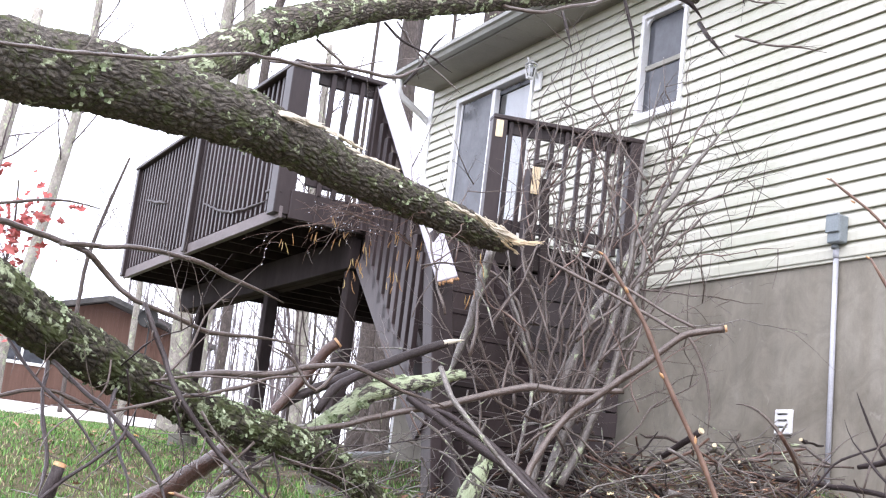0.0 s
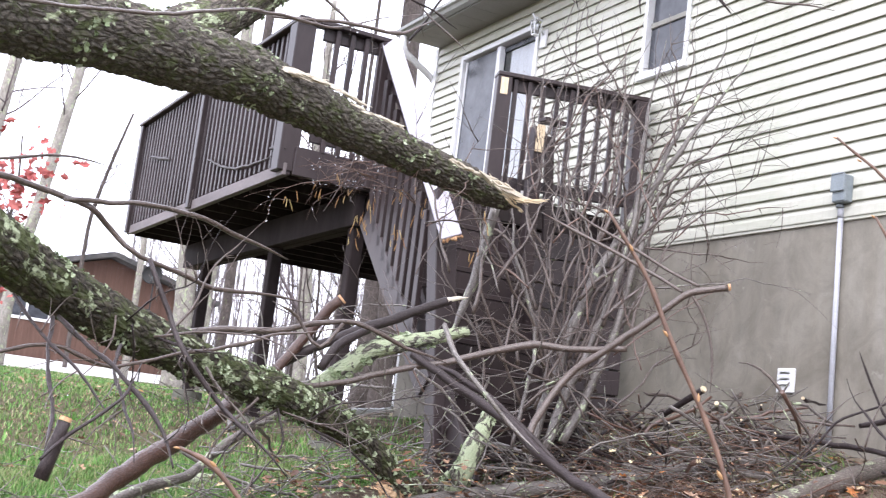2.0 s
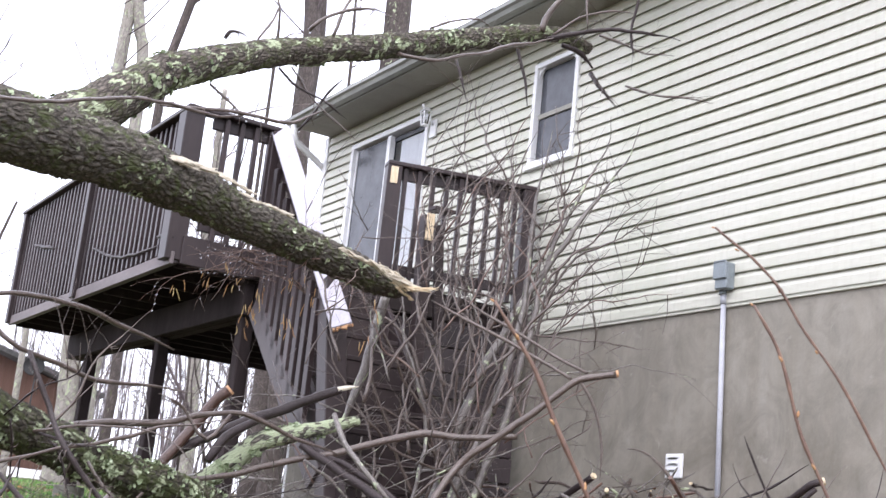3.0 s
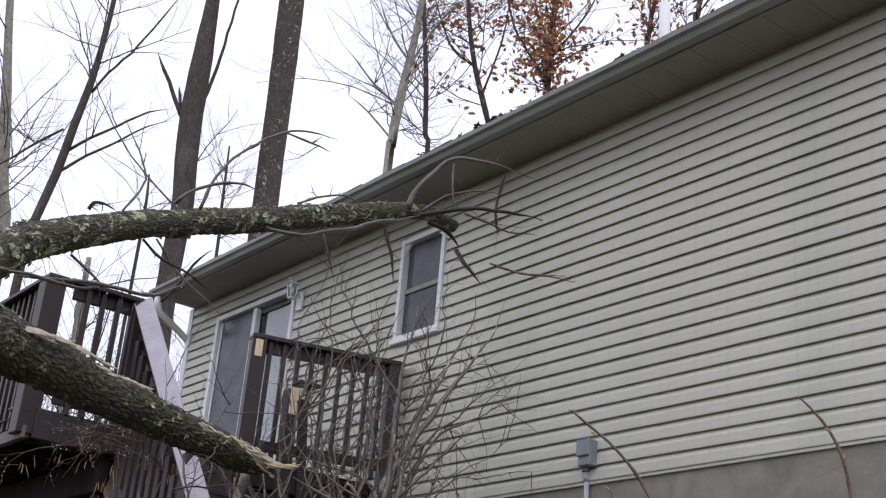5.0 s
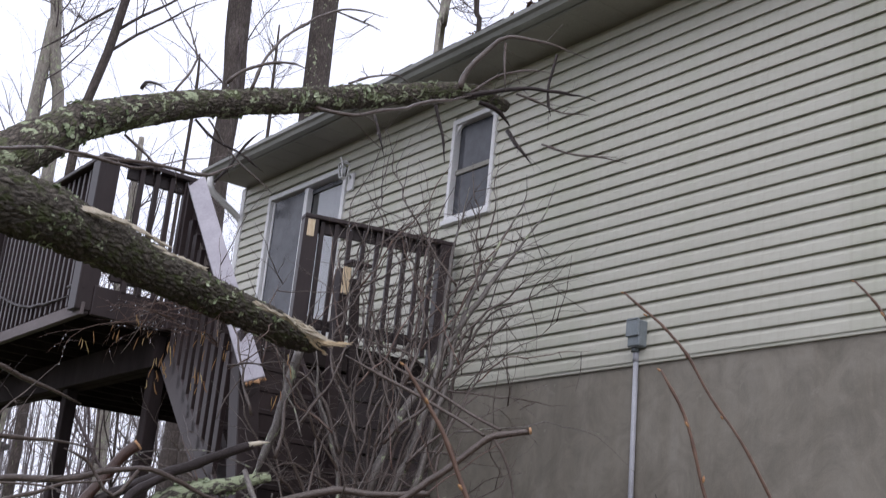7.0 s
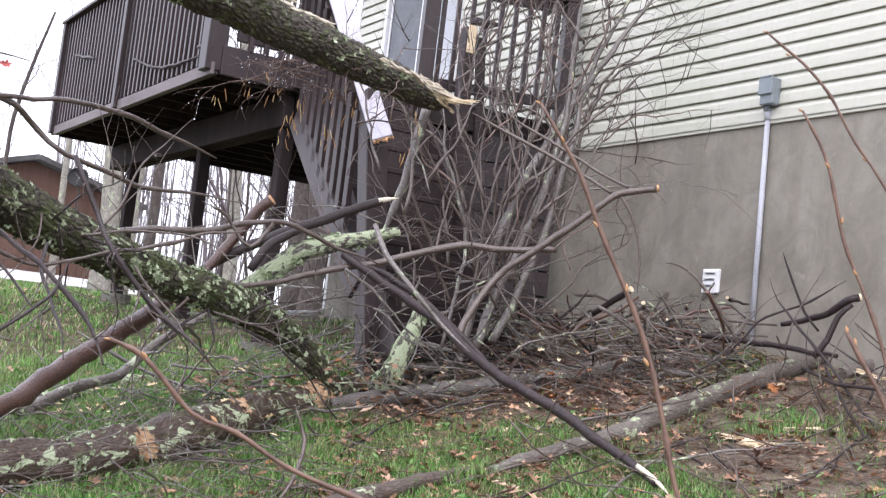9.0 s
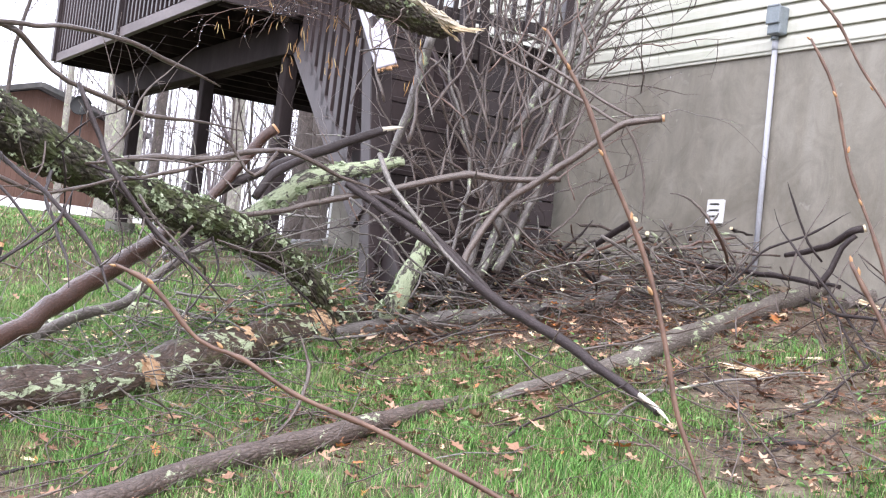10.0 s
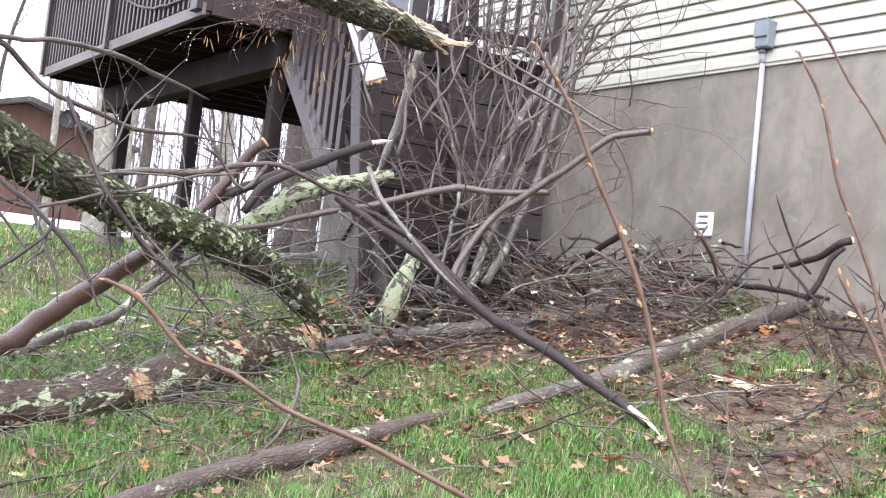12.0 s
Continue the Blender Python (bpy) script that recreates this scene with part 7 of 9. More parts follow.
limb("stem", [(3.962, 5.940, 2.630, 0.0076), (4.039, 5.961, 2.911, 0.0064), (4.078, 6.006, 3.202, 0.0052), (4.110, 6.057, 3.505, 0.0039), (4.200, 6.068, 3.808, 0.0026)], BARK_TWIG, shrub, "", 8, 0.06, 0, 0.5, kink=0.04)
limb("stem", [(3.955, 6.028, 2.643, 0.0062), (3.880, 6.148, 2.734, 0.0053), (3.836, 6.246, 2.872, 0.0042), (3.782, 6.349, 3.008, 0.0032), (3.751, 6.437, 3.164, 0.0020)], BARK_TWIG, shrub, "", 8, 0.06, 0, 0.5, kink=0.04)
limb("stem", [(3.628, 6.300, 1.930, 0.0081), (3.674, 6.343, 2.123, 0.0067), (3.744, 6.371, 2.317, 0.0055), (3.845, 6.381, 2.500, 0.0040), (3.974, 6.372, 2.672, 0.0027)], BARK_TWIG, shrub, "", 8, 0.06, 0, 0.5, kink=0.04)
limb("stem", [(3.544, 6.948, 2.451, 0.0091), (3.492, 7.042, 2.694, 0.0076), (3.457, 7.126, 2.952, 0.0061), (3.363, 7.237, 3.187, 0.0047), (3.234, 7.361, 3.399, 0.0031)], BARK_TWIG, shrub, "", 8, 0.06, 0, 0.5, kink=0.04)
limb("stem", [(3.859, 6.524, 1.914, 0.0111), (3.865, 6.590, 2.095, 0.0094), (3.870, 6.657, 2.277, 0.0076), (3.904, 6.706, 2.464, 0.0056), (3.954, 6.747, 2.657, 0.0037)], BARK_TWIG, shrub, "", 8, 0.06, 0, 0.5, kink=0.04)
limb("stem", [(4.249, 5.800, 2.406, 0.0046), (4.513, 5.661, 2.477, 0.0037), (4.772, 5.512, 2.497, 0.0027), (5.021, 5.354, 2.471, 0.0018)], BARK_SHRUB, shrub, "", 8, 0.05, 0, 0.5, kink=0.05)
limb("stem", [(3.999, 5.758, 1.987, 0.0047), (4.176, 5.692, 2.154, 0.0038), (4.363, 5.614, 2.312, 0.0030), (4.547, 5.531, 2.471, 0.0019)], BARK_VINE, shrub, "", 8, 0.05, 0, 0.5, kink=0.05)
limb("stem", [(2.997, 6.248, 2.584, 0.0055), (3.159, 6.224, 2.641, 0.0044), (3.330, 6.191, 2.671, 0.0034), (3.501, 6.154, 2.673, 0.0023)], BARK_TWIG, shrub, "", 8, 0.05, 0, 0.5, kink=0.05)
limb("stem", [(3.091, 6.470, 2.323, 0.0036), (3.197, 6.474, 2.636, 0.0030), (3.304, 6.476, 2.961, 0.0022), (3.458, 6.452, 3.270, 0.0014)], BARK_TWIG, shrub, "", 8, 0.05, 0, 0.5, kink=0.05)
limb("stem", [(3.428, 6.092, 2.259, 0.0045), (3.385, 6.173, 2.472, 0.0037), (3.365, 6.241, 2.699, 0.0028), (3.338, 6.312, 2.928, 0.0018)], BARK_SHRUB, shrub, "", 8, 0.05, 0, 0.5, kink=0.05)
limb("stem", [(4.117, 6.185, 1.888, 0.0052), (4.273, 6.139, 2.094, 0.0042), (4.435, 6.085, 2.289, 0.0032), (4.592, 6.031, 2.497, 0.0022)], BARK_TWIG, shrub, "", 8, 0.05, 0, 0.5, kink=0.05)
limb("stem", [(4.093, 6.105, 1.629, 0.0058), (4.003, 6.224, 1.877, 0.0047), (3.892, 6.352, 2.123, 0.0036), (3.765, 6.487, 2.368, 0.0024)], BARK_TWIG, shrub, "", 8, 0.05, 0, 0.5, kink=0.05)
limb("stem", [(3.704, 6.233, 2.332, 0.0056), (3.584, 6.360, 2.469, 0.0045), (3.490, 6.469, 2.647, 0.0034), (3.439, 6.552, 2.862, 0.0023)], BARK_VINE, shrub, "", 8, 0.05, 0, 0.5, kink=0.05)
limb("stem", [(3.834, 6.365, 1.746, 0.0054), (4.056, 6.285, 1.867, 0.0044), (4.284, 6.192, 1.967, 0.0034), (4.503, 6.098, 2.092, 0.0023)], BARK_SHRUB, shrub, "", 8, 0.05, 0, 0.5, kink=0.05)
limb("stem", [(3.318, 6.367, 1.852, 0.0058), (3.612, 6.263, 1.969, 0.0046), (3.900, 6.147, 2.101, 0.0035), (4.194, 6.012, 2.200, 0.0024)], BARK_TWIG, shrub, "", 8, 0.05, 0, 0.5, kink=0.05)
limb("stem", [(3.371, 6.745, 1.686, 0.0054), (3.291, 6.839, 1.872, 0.0043), (3.229, 6.924, 2.075, 0.0033), (3.164, 7.009, 2.279, 0.0022)], BARK_VINE, shrub, "", 8, 0.05, 0, 0.5, kink=0.05)
limb("stem", [(3.482, 6.643, 2.040, 0.0036), (3.705, 6.578, 2.054, 0.0028), (3.924, 6.509, 2.078, 0.0022), (4.142, 6.432, 2.060, 0.0015)], BARK_TWIG, shrub, "", 8, 0.05, 0, 0.5, kink=0.05)
limb("stem", [(3.579, 6.580, 1.820, 0.0036), (3.855, 6.480, 1.833, 0.0028), (4.124, 6.372, 1.879, 0.0022), (4.389, 6.253, 1.921, 0.0015)], BARK_TWIG, shrub, "", 8, 0.05, 0, 0.5, kink=0.05)
limb("stem", [(3.715, 6.051, 2.588, 0.0058), (3.866, 6.015, 2.830, 0.0046), (4.010, 5.980, 3.078, 0.0035), (4.146, 5.947, 3.340, 0.0024)], BARK_VINE, shrub, "", 8, 0.05, 0, 0.5, kink=0.05)
limb("stem", [(3.725, 6.636, 1.886, 0.0047), (3.842, 6.627, 2.134, 0.0038), (3.954, 6.619, 2.393, 0.0029), (4.086, 6.597, 2.646, 0.0019)], BARK_TWIG, shrub, "", 8, 0.05, 0, 0.5, kink=0.05)
limb("stem", [(4.216, 6.203, 2.452, 0.0058), (4.172, 6.293, 2.677, 0.0046), (4.101, 6.399, 2.887, 0.0036), (4.059, 6.484, 3.123, 0.0024)], BARK_SHRUB, shrub, "", 8, 0.05, 0, 0.5, kink=0.05)
limb("stem", [(3.082, 6.396, 2.596, 0.0037), (3.321, 6.332, 2.777, 0.0030), (3.532, 6.274, 2.997, 0.0022), (3.760, 6.199, 3.198, 0.0014)], BARK_VINE, shrub, "", 8, 0.05, 0, 0.5, kink=0.05)
limb("stem", [(3.946, 6.354, 2.707, 0.0051), (3.942, 6.416, 2.900, 0.0041), (3.941, 6.475, 3.094, 0.0032), (3.953, 6.526, 3.298, 0.0021)], BARK_TWIG, shrub, "", 8, 0.05, 0, 0.5, kink=0.05)
limb("stem", [(3.998, 5.624, 2.215, 0.0052), (4.125, 5.594, 2.476, 0.0042), (4.235, 5.573, 2.753, 0.0032), (4.324, 5.568, 3.045, 0.0022)], BARK_TWIG, shrub, "", 8, 0.05, 0, 0.5, kink=0.05)
limb("stem", [(3.501, 6.757, 2.121, 0.0047), (3.302, 6.912, 2.189, 0.0038), (3.090, 7.064, 2.180, 0.0029), (2.875, 7.208, 2.142, 0.0019)], BARK_SHRUB, shrub, "", 8, 0.05, 0, 0.5, kink=0.05)
limb("stem", [(4.080, 5.884, 2.057, 0.0034), (3.946, 6.034, 2.121, 0.0027), (3.796, 6.189, 2.133, 0.0021), (3.641, 6.339, 2.127, 0.0013)], BARK_TWIG, shrub, "", 8, 0.05, 0, 0.5, kink=0.05)
limb("stem", [(4.065, 5.723, 2.289, 0.0031), (4.242, 5.656, 2.437, 0.0026), (4.424, 5.579, 2.574, 0.0019), (4.609, 5.492, 2.699, 0.0013)], BARK_TWIG, shrub, "", 8, 0.05, 0, 0.5, kink=0.05)
limb("stem", [(4.000, 6.035, 2.161, 0.0046), (4.000, 6.095, 2.445, 0.0037), (4.002, 6.153, 2.734, 0.0028), (3.972, 6.232, 3.028, 0.0019)], BARK_VINE, shrub, "", 8, 0.05, 0, 0.5, kink=0.05)
limb("stem", [(4.185, 6.296, 2.436, 0.0039), (4.153, 6.377, 2.698, 0.0032), (4.138, 6.446, 2.974, 0.0025), (4.120, 6.517, 3.253, 0.0017)], BARK_SHRUB, shrub, "", 8, 0.05, 0, 0.5, kink=0.05)
limb("stem", [(3.256, 6.945, 2.818, 0.0034), (3.262, 6.997, 3.074, 0.0028), (3.250, 7.058, 3.330, 0.0022), (3.249, 7.113, 3.597, 0.0014)], BARK_TWIG, shrub, "", 8, 0.05, 0, 0.5, kink=0.05)
limb("stem", [(3.463, 6.743, 2.732, 0.0044), (3.489, 6.785, 2.923, 0.0036), (3.521, 6.825, 3.118, 0.0026), (3.557, 6.863, 3.314, 0.0018)], BARK_VINE, shrub, "", 8, 0.05, 0, 0.5, kink=0.05)
limb("stem", [(4.065, 5.906, 2.263, 0.0038), (4.250, 5.837, 2.289, 0.0031), (4.433, 5.762, 2.305, 0.0023), (4.611, 5.686, 2.345, 0.0016)], BARK_TWIG, shrub, "", 8, 0.05, 0, 0.5, kink=0.05)
limb("stem", [(4.534, 6.322, 2.734, 0.0065), (4.765, 6.213, 2.738, 0.0052), (4.990, 6.099, 2.730, 0.0040), (5.212, 5.977, 2.723, 0.0026)], BARK_TWIG, shrub, "", 8, 0.05, 0, 0.5, kink=0.05)
limb("stem", [(4.142, 5.680, 2.757, 0.0042), (4.046, 5.810, 3.048, 0.0035), (3.926, 5.952, 3.335, 0.0026), (3.832, 6.072, 3.656, 0.0018)], BARK_VINE, shrub, "", 8, 0.05, 0, 0.5, kink=0.05)
limb("stem", [(4.454, 6.549, 1.967, 0.0046), (4.687, 6.446, 2.082, 0.0037), (4.911, 6.340, 2.214, 0.0029), (5.135, 6.226, 2.336, 0.0018)], BARK_TWIG, shrub, "", 8, 0.05, 0, 0.5, kink=0.05)
limb("stem", [(3.685, 6.139, 1.831, 0.0056), (3.788, 6.135, 1.950, 0.0045), (3.877, 6.138, 2.085, 0.0035), (3.946, 6.153, 2.236, 0.0023)], BARK_SHRUB, shrub, "", 8, 0.05, 0, 0.5, kink=0.05)
limb("stem", [(4.110, 5.641, 1.919, 0.0042), (4.079, 5.725, 2.110, 0.0034), (4.053, 5.805, 2.310, 0.0026), (4.023, 5.887, 2.516, 0.0017)], BARK_VINE, shrub, "", 8, 0.05, 0, 0.5, kink=0.05)
limb("stem", [(3.119, 6.345, 1.894, 0.0049), (3.060, 6.429, 2.004, 0.0041), (3.001, 6.512, 2.110, 0.0030), (2.936, 6.596, 2.221, 0.0021)], BARK_TWIG, shrub, "", 8, 0.05, 0, 0.5, kink=0.05)
limb("stem", [(4.494, 6.277, 3.394, 0.0066), (4.322, 6.445, 3.712, 0.0054), (4.181, 6.584, 4.077, 0.0040), (4.060, 6.707, 4.470, 0.0024)], BARK_TWIG, shrub, "", 8, 0.05, 0, 0.5, kink=0.05)
limb("stem", [(4.398, 6.454, 2.976, 0.0057), (4.588, 6.370, 3.287, 0.0046), (4.761, 6.292, 3.615, 0.0034), (4.936, 6.206, 3.940, 0.0021)], BARK_VINE, shrub, "", 8, 0.05, 0, 0.5, kink=0.05)
limb("stem", [(4.677, 6.540, 3.399, 0.0042), (4.749, 6.537, 3.684, 0.0033), (4.798, 6.551, 3.977, 0.0024), (4.884, 6.537, 4.270, 0.0014)], BARK_TWIG, shrub, "", 8, 0.05, 0, 0.5, kink=0.05)
limb("stem", [(4.175, 6.965, 3.392, 0.0074), (4.421, 6.859, 3.622, 0.0058), (4.608, 6.783, 3.921, 0.0042), (4.739, 6.741, 4.267, 0.0026)], BARK_TWIG, shrub, "", 8, 0.05, 0, 0.5, kink=0.05)
limb("stem", [(4.842, 6.444, 2.852, 0.0053), (5.038, 6.343, 3.022, 0.0041), (5.261, 6.211, 3.098, 0.0030), (5.481, 6.072, 3.176, 0.0018)], BARK_VINE, shrub, "", 8, 0.05, 0, 0.5, kink=0.05)
limb("stem", [(4.031, 6.806, 3.391, 0.0059), (4.150, 6.781, 3.606, 0.0047), (4.309, 6.729, 3.786, 0.0034), (4.478, 6.665, 3.953, 0.0021)], BARK_TWIG, shrub, "", 8, 0.05, 0, 0.5, kink=0.05)
limb("stem", [(4.496, 6.398, 2.727, 0.0042), (4.758, 6.256, 2.930, 0.0033), (5.003, 6.114, 3.155, 0.0025), (5.265, 5.943, 3.323, 0.0014)], BARK_TWIG, shrub, "", 8, 0.05, 0, 0.5, kink=0.05)
limb("stem", [(4.359, 6.863, 2.844, 0.0066), (4.330, 6.928, 3.121, 0.0052), (4.289, 7.001, 3.407, 0.0038), (4.273, 7.057, 3.703, 0.0023)], BARK_VINE, shrub, "", 8, 0.05, 0, 0.5, kink=0.05)
limb("stem", [(3.871, 6.575, 2.976, 0.0043), (3.923, 6.591, 3.175, 0.0034), (3.981, 6.603, 3.375, 0.0024), (4.009, 6.633, 3.586, 0.0016)], BARK_TWIG, shrub, "", 8, 0.05, 0, 0.5, kink=0.05)
limb("stem", [(3.992, 6.502, 2.779, 0.0050), (4.013, 6.537, 2.999, 0.0039), (4.003, 6.589, 3.225, 0.0028), (3.963, 6.660, 3.443, 0.0017)], BARK_TWIG, shrub, "", 8, 0.05, 0, 0.5, kink=0.05)
limb("stem", [(4.092, 6.769, 3.368, 0.0066), (4.277, 6.702, 3.674, 0.0053), (4.436, 6.646, 4.011, 0.0039), (4.580, 6.596, 4.357, 0.0024)], BARK_VINE, shrub, "", 8, 0.05, 0, 0.5, kink=0.05)
limb("stem", [(4.543, 6.585, 2.814, 0.0070), (4.731, 6.501, 2.999, 0.0055), (4.930, 6.402, 3.167, 0.0040), (5.097, 6.321, 3.373, 0.0024)], BARK_TWIG, shrub, "", 8, 0.05, 0, 0.5, kink=0.05)
limb("stem", [(4.685, 6.299, 3.403, 0.0066), (4.673, 6.357, 3.700, 0.0053), (4.700, 6.387, 4.008, 0.0038), (4.652, 6.472, 4.309, 0.0024)], BARK_TWIG, shrub, "", 8, 0.05, 0, 0.5, kink=0.05)
limb("stem", [(4.480, 6.664, 3.095, 0.0070), (4.527, 6.681, 3.332, 0.0054), (4.609, 6.673, 3.566, 0.0040), (4.713, 6.649, 3.786, 0.0024)], BARK_VINE, shrub, "", 8, 0.05, 0, 0.5, kink=0.05)
limb("stem", [(4.853, 6.547, 2.816, 0.0044), (4.942, 6.531, 3.017, 0.0036), (4.996, 6.540, 3.232, 0.0026), (5.084, 6.523, 3.439, 0.0015)], BARK_TWIG, shrub, "", 8, 0.05, 0, 0.5, kink=0.05)
limb("stem", [(4.139, 6.962, 3.457, 0.0061), (4.216, 6.963, 3.820, 0.0048), (4.297, 6.961, 4.192, 0.0035), (4.372, 6.961, 4.572, 0.0022)], BARK_TWIG, shrub, "", 8, 0.05, 0, 0.5, kink=0.05)
limb("stem", [(3.945, 6.879, 3.246, 0.0039), (3.986, 6.902, 3.480, 0.0030), (4.036, 6.919, 3.725, 0.0022), (4.157, 6.894, 3.935, 0.0014)], BARK_VINE, shrub, "", 8, 0.05, 0, 0.5, kink=0.05)
limb("stem", [(3.975, 6.583, 2.636, 0.0038), (4.105, 6.550, 2.919, 0.0030), (4.240, 6.511, 3.205, 0.0022), (4.351, 6.486, 3.512, 0.0013)], BARK_TWIG, shrub, "", 8, 0.05, 0, 0.5, kink=0.05)
limb("stem", [(3.865, 6.602, 3.298, 0.0043), (3.848, 6.658, 3.686, 0.0034), (3.988, 6.622, 4.058, 0.0025), (4.069, 6.620, 4.462, 0.0015)], BARK_TWIG, shrub, "", 8, 0.05, 0, 0.5, kink=0.05)
limb("stem", [(4.180, 6.574, 2.704, 0.0038), (4.231, 6.588, 3.032, 0.0030), (4.247, 6.626, 3.371, 0.0022), (4.321, 6.625, 3.715, 0.0014)], BARK_VINE, shrub, "", 8, 0.05, 0, 0.5, kink=0.05)
limb("stem", [(4.419, 6.788, 3.106, 0.0046), (4.451, 6.815, 3.413, 0.0036), (4.409, 6.890, 3.718, 0.0026), (4.318, 6.995, 4.010, 0.0015)], BARK_TWIG, shrub, "", 8, 0.05, 0, 0.5, kink=0.05)
limb("stem", [(3.980, 6.951, 2.768, 0.0056), (4.207, 6.863, 3.096, 0.0044), (4.437, 6.765, 3.428, 0.0033), (4.647, 6.671, 3.782, 0.0020)], BARK_TWIG, shrub, "", 8, 0.05, 0, 0.5, kink=0.05)
limb("stem", [(3.985, 6.729, 2.960, 0.0048), (3.965, 6.787, 3.247, 0.0038), (3.913, 6.863, 3.532, 0.0028), (3.900, 6.916, 3.833, 0.0016)], BARK_VINE, shrub, "", 8, 0.05, 0, 0.5, kink=0.05)
limb("stem", [(4.587, 6.259, 2.841, 0.0041), (4.545, 6.339, 3.226, 0.0033), (4.424, 6.472, 3.593, 0.0023), (4.296, 6.606, 3.967, 0.0014)], BARK_TWIG, shrub, "", 8, 0.05, 0, 0.5, kink=0.05)
limb("stem", [(3.812, 6.621, 3.052, 0.0066), (4.027, 6.539, 3.309, 0.0050), (4.163, 6.502, 3.637, 0.0038), (4.369, 6.413, 3.911, 0.0023)], BARK_TWIG, shrub, "", 8, 0.05, 0, 0.5, kink=0.05)
limb("stem", [(4.477, 6.666, 2.821, 0.0050), (4.510, 6.692, 3.202, 0.0040), (4.521, 6.733, 3.595, 0.0029), (4.592, 6.733, 3.993, 0.0018)], BARK_VINE, shrub, "", 8, 0.05, 0, 0.5, kink=0.05)


# ---- the trees behind the house ----
def tree(label, pts, mat, sprays, seed, spray_len=2.2, sides=12, leaves=0, leaf_mat=None, low=0.35, extra=(), bushy=True):
    """A bare tree: trunk from the ground, limbs with sprays of twigs, and a few leaves that still hang."""
    t = thing("tree", label, "tree", group="trees behind the house")
    x, y, z, r = pts[0]
    gz = ground_z(x, y)
    limb("trunk", [(x, y, gz - 0.2, r * 1.35), (x, y, gz + 0.4, r * 1.15)] + [p for p in pts if p[2] > gz + 0.9], mat, t, "", sides, 0.35, 0, 0.12)
    for e in extra:
        limb("limb", e, mat, t, "", 7, 0.2, 0, 0.8)
    rng = random.Random(seed)
    path = spline(pts, 0.3)
    store, ends = ([], [], []), []
    for k in range(int(sprays * 1.15)):
        i = int((low + (1 - low) * rng.random()) * (len(path) - 2))
        c = path[i]
        a = rng.uniform(0, 6.283)
        ends += twigs(store, c.xyz, (math.cos(a), math.sin(a), rng.uniform(0.35, 1.3)), spray_len * rng.uniform(0.5, 1.6), max(0.006, min(0.016, c[3] * 0.25)), rng, 2, -0.3, 0.5, 5, 4)
    for e in (extra if bushy else ()):
        for k in range(4):
            c = Vector(e[rng.randint(1, len(e) - 1)])
            ends += twigs(store, c.xyz, (rng.gauss(0, 0.6), rng.gauss(0, 0.6), rng.uniform(0.3, 1)), spray_len * 0.6, c[3] * 0.5, rng, 2, -0.2, 0.55, 4, 3)
    if store[0]:
        link_store("crown", store, BARK_HAZED_TWIG, t, "fine bare twigs")
    if leaves:
        verts, faces = [], []
        for k in range(leaves):
            e = rng.choice(ends)
            leaf_card(verts, faces, e.xyz + Vector((rng.gauss(0, 0.25), rng.gauss(0, 0.25), rng.gauss(0, 0.25))), rng.uniform(0.05, 0.12), rng, True)
        me = bpy.data.meshes.new("leaves")
        me.from_pydata(verts, [], faces)
        me.materials.append(leaf_mat)
        ob = new("leaves", me)
        ob.parent = t
        tagged(ob, "last withered leaves")
    return t


def leaf_card(verts, faces, at, size, rng, hang=False):
    """One lobed leaf, folded along its midrib and curled."""
    rot = Euler((rng.uniform(-1.7, 1.7), rng.uniform(-1.7, 1.7), rng.uniform(0, 6.28)) if hang else (rng.uniform(-0.5, 0.5), rng.uniform(-0.5, 0.5), rng.uniform(0, 6.28))).to_matrix()
    o = len(verts)
    curl = rng.uniform(0.05, 0.9)
    thin = rng.uniform(0.7, 1.1) if hang else rng.uniform(0.45, 1.0)
    for px, py in ((0, -1.0), (0.28, -0.55), (0.62, -0.35), (0.34, 0.0), (0.55, 0.38), (0.22, 0.55), (0, 1.0), (-0.22, 0.55), (-0.55, 0.38), (-0.34, 0.0), (-0.62, -0.35), (-0.28, -0.55), (0, 0.1)):
        k = rng.uniform(0.8, 1.25)
        verts.append(Vector(at) + rot @ (Vector((px * thin * k, py * k, curl * (px * px * 1.4 + 0.3 * py * py))) * size))
    for k in range(12):
        faces.append((o + 12, o + k, o + (k + 1) % 12))



tree("tall dark bare tree trunk with broken side limbs", [(8.085, 18.279, 8.477, 0.1792), (8.113, 18.266, 9.391, 0.1819), (8.057, 18.291, 10.316, 0.1947), (8.009, 18.312, 11.273, 0.1984), (8.021, 18.307, 12.391, 0.1776), (8.026, 18.305, 13.550, 0.1197), (7.904, 18.357, 15.337, 0.0867)], BARK_FAR, 0, 11, low=0.75, bushy=False, extra=([(7.895, 18.361, 11.083, 0.0429), (7.680, 18.452, 11.523, 0.0371), (7.463, 18.541, 11.966, 0.0312), (7.330, 18.593, 12.244, 0.0220)], [(7.830, 18.389, 11.285, 0.0277), (7.775, 18.412, 11.546, 0.0278), (7.743, 18.426, 11.704, 0.0186)], [(8.132, 18.258, 11.467, 0.0340), (8.237, 18.211, 11.992, 0.0312), (8.323, 18.172, 12.695, 0.0253), (8.425, 18.125, 13.655, 0.0194), (8.515, 18.083, 14.399, 0.0132)],))
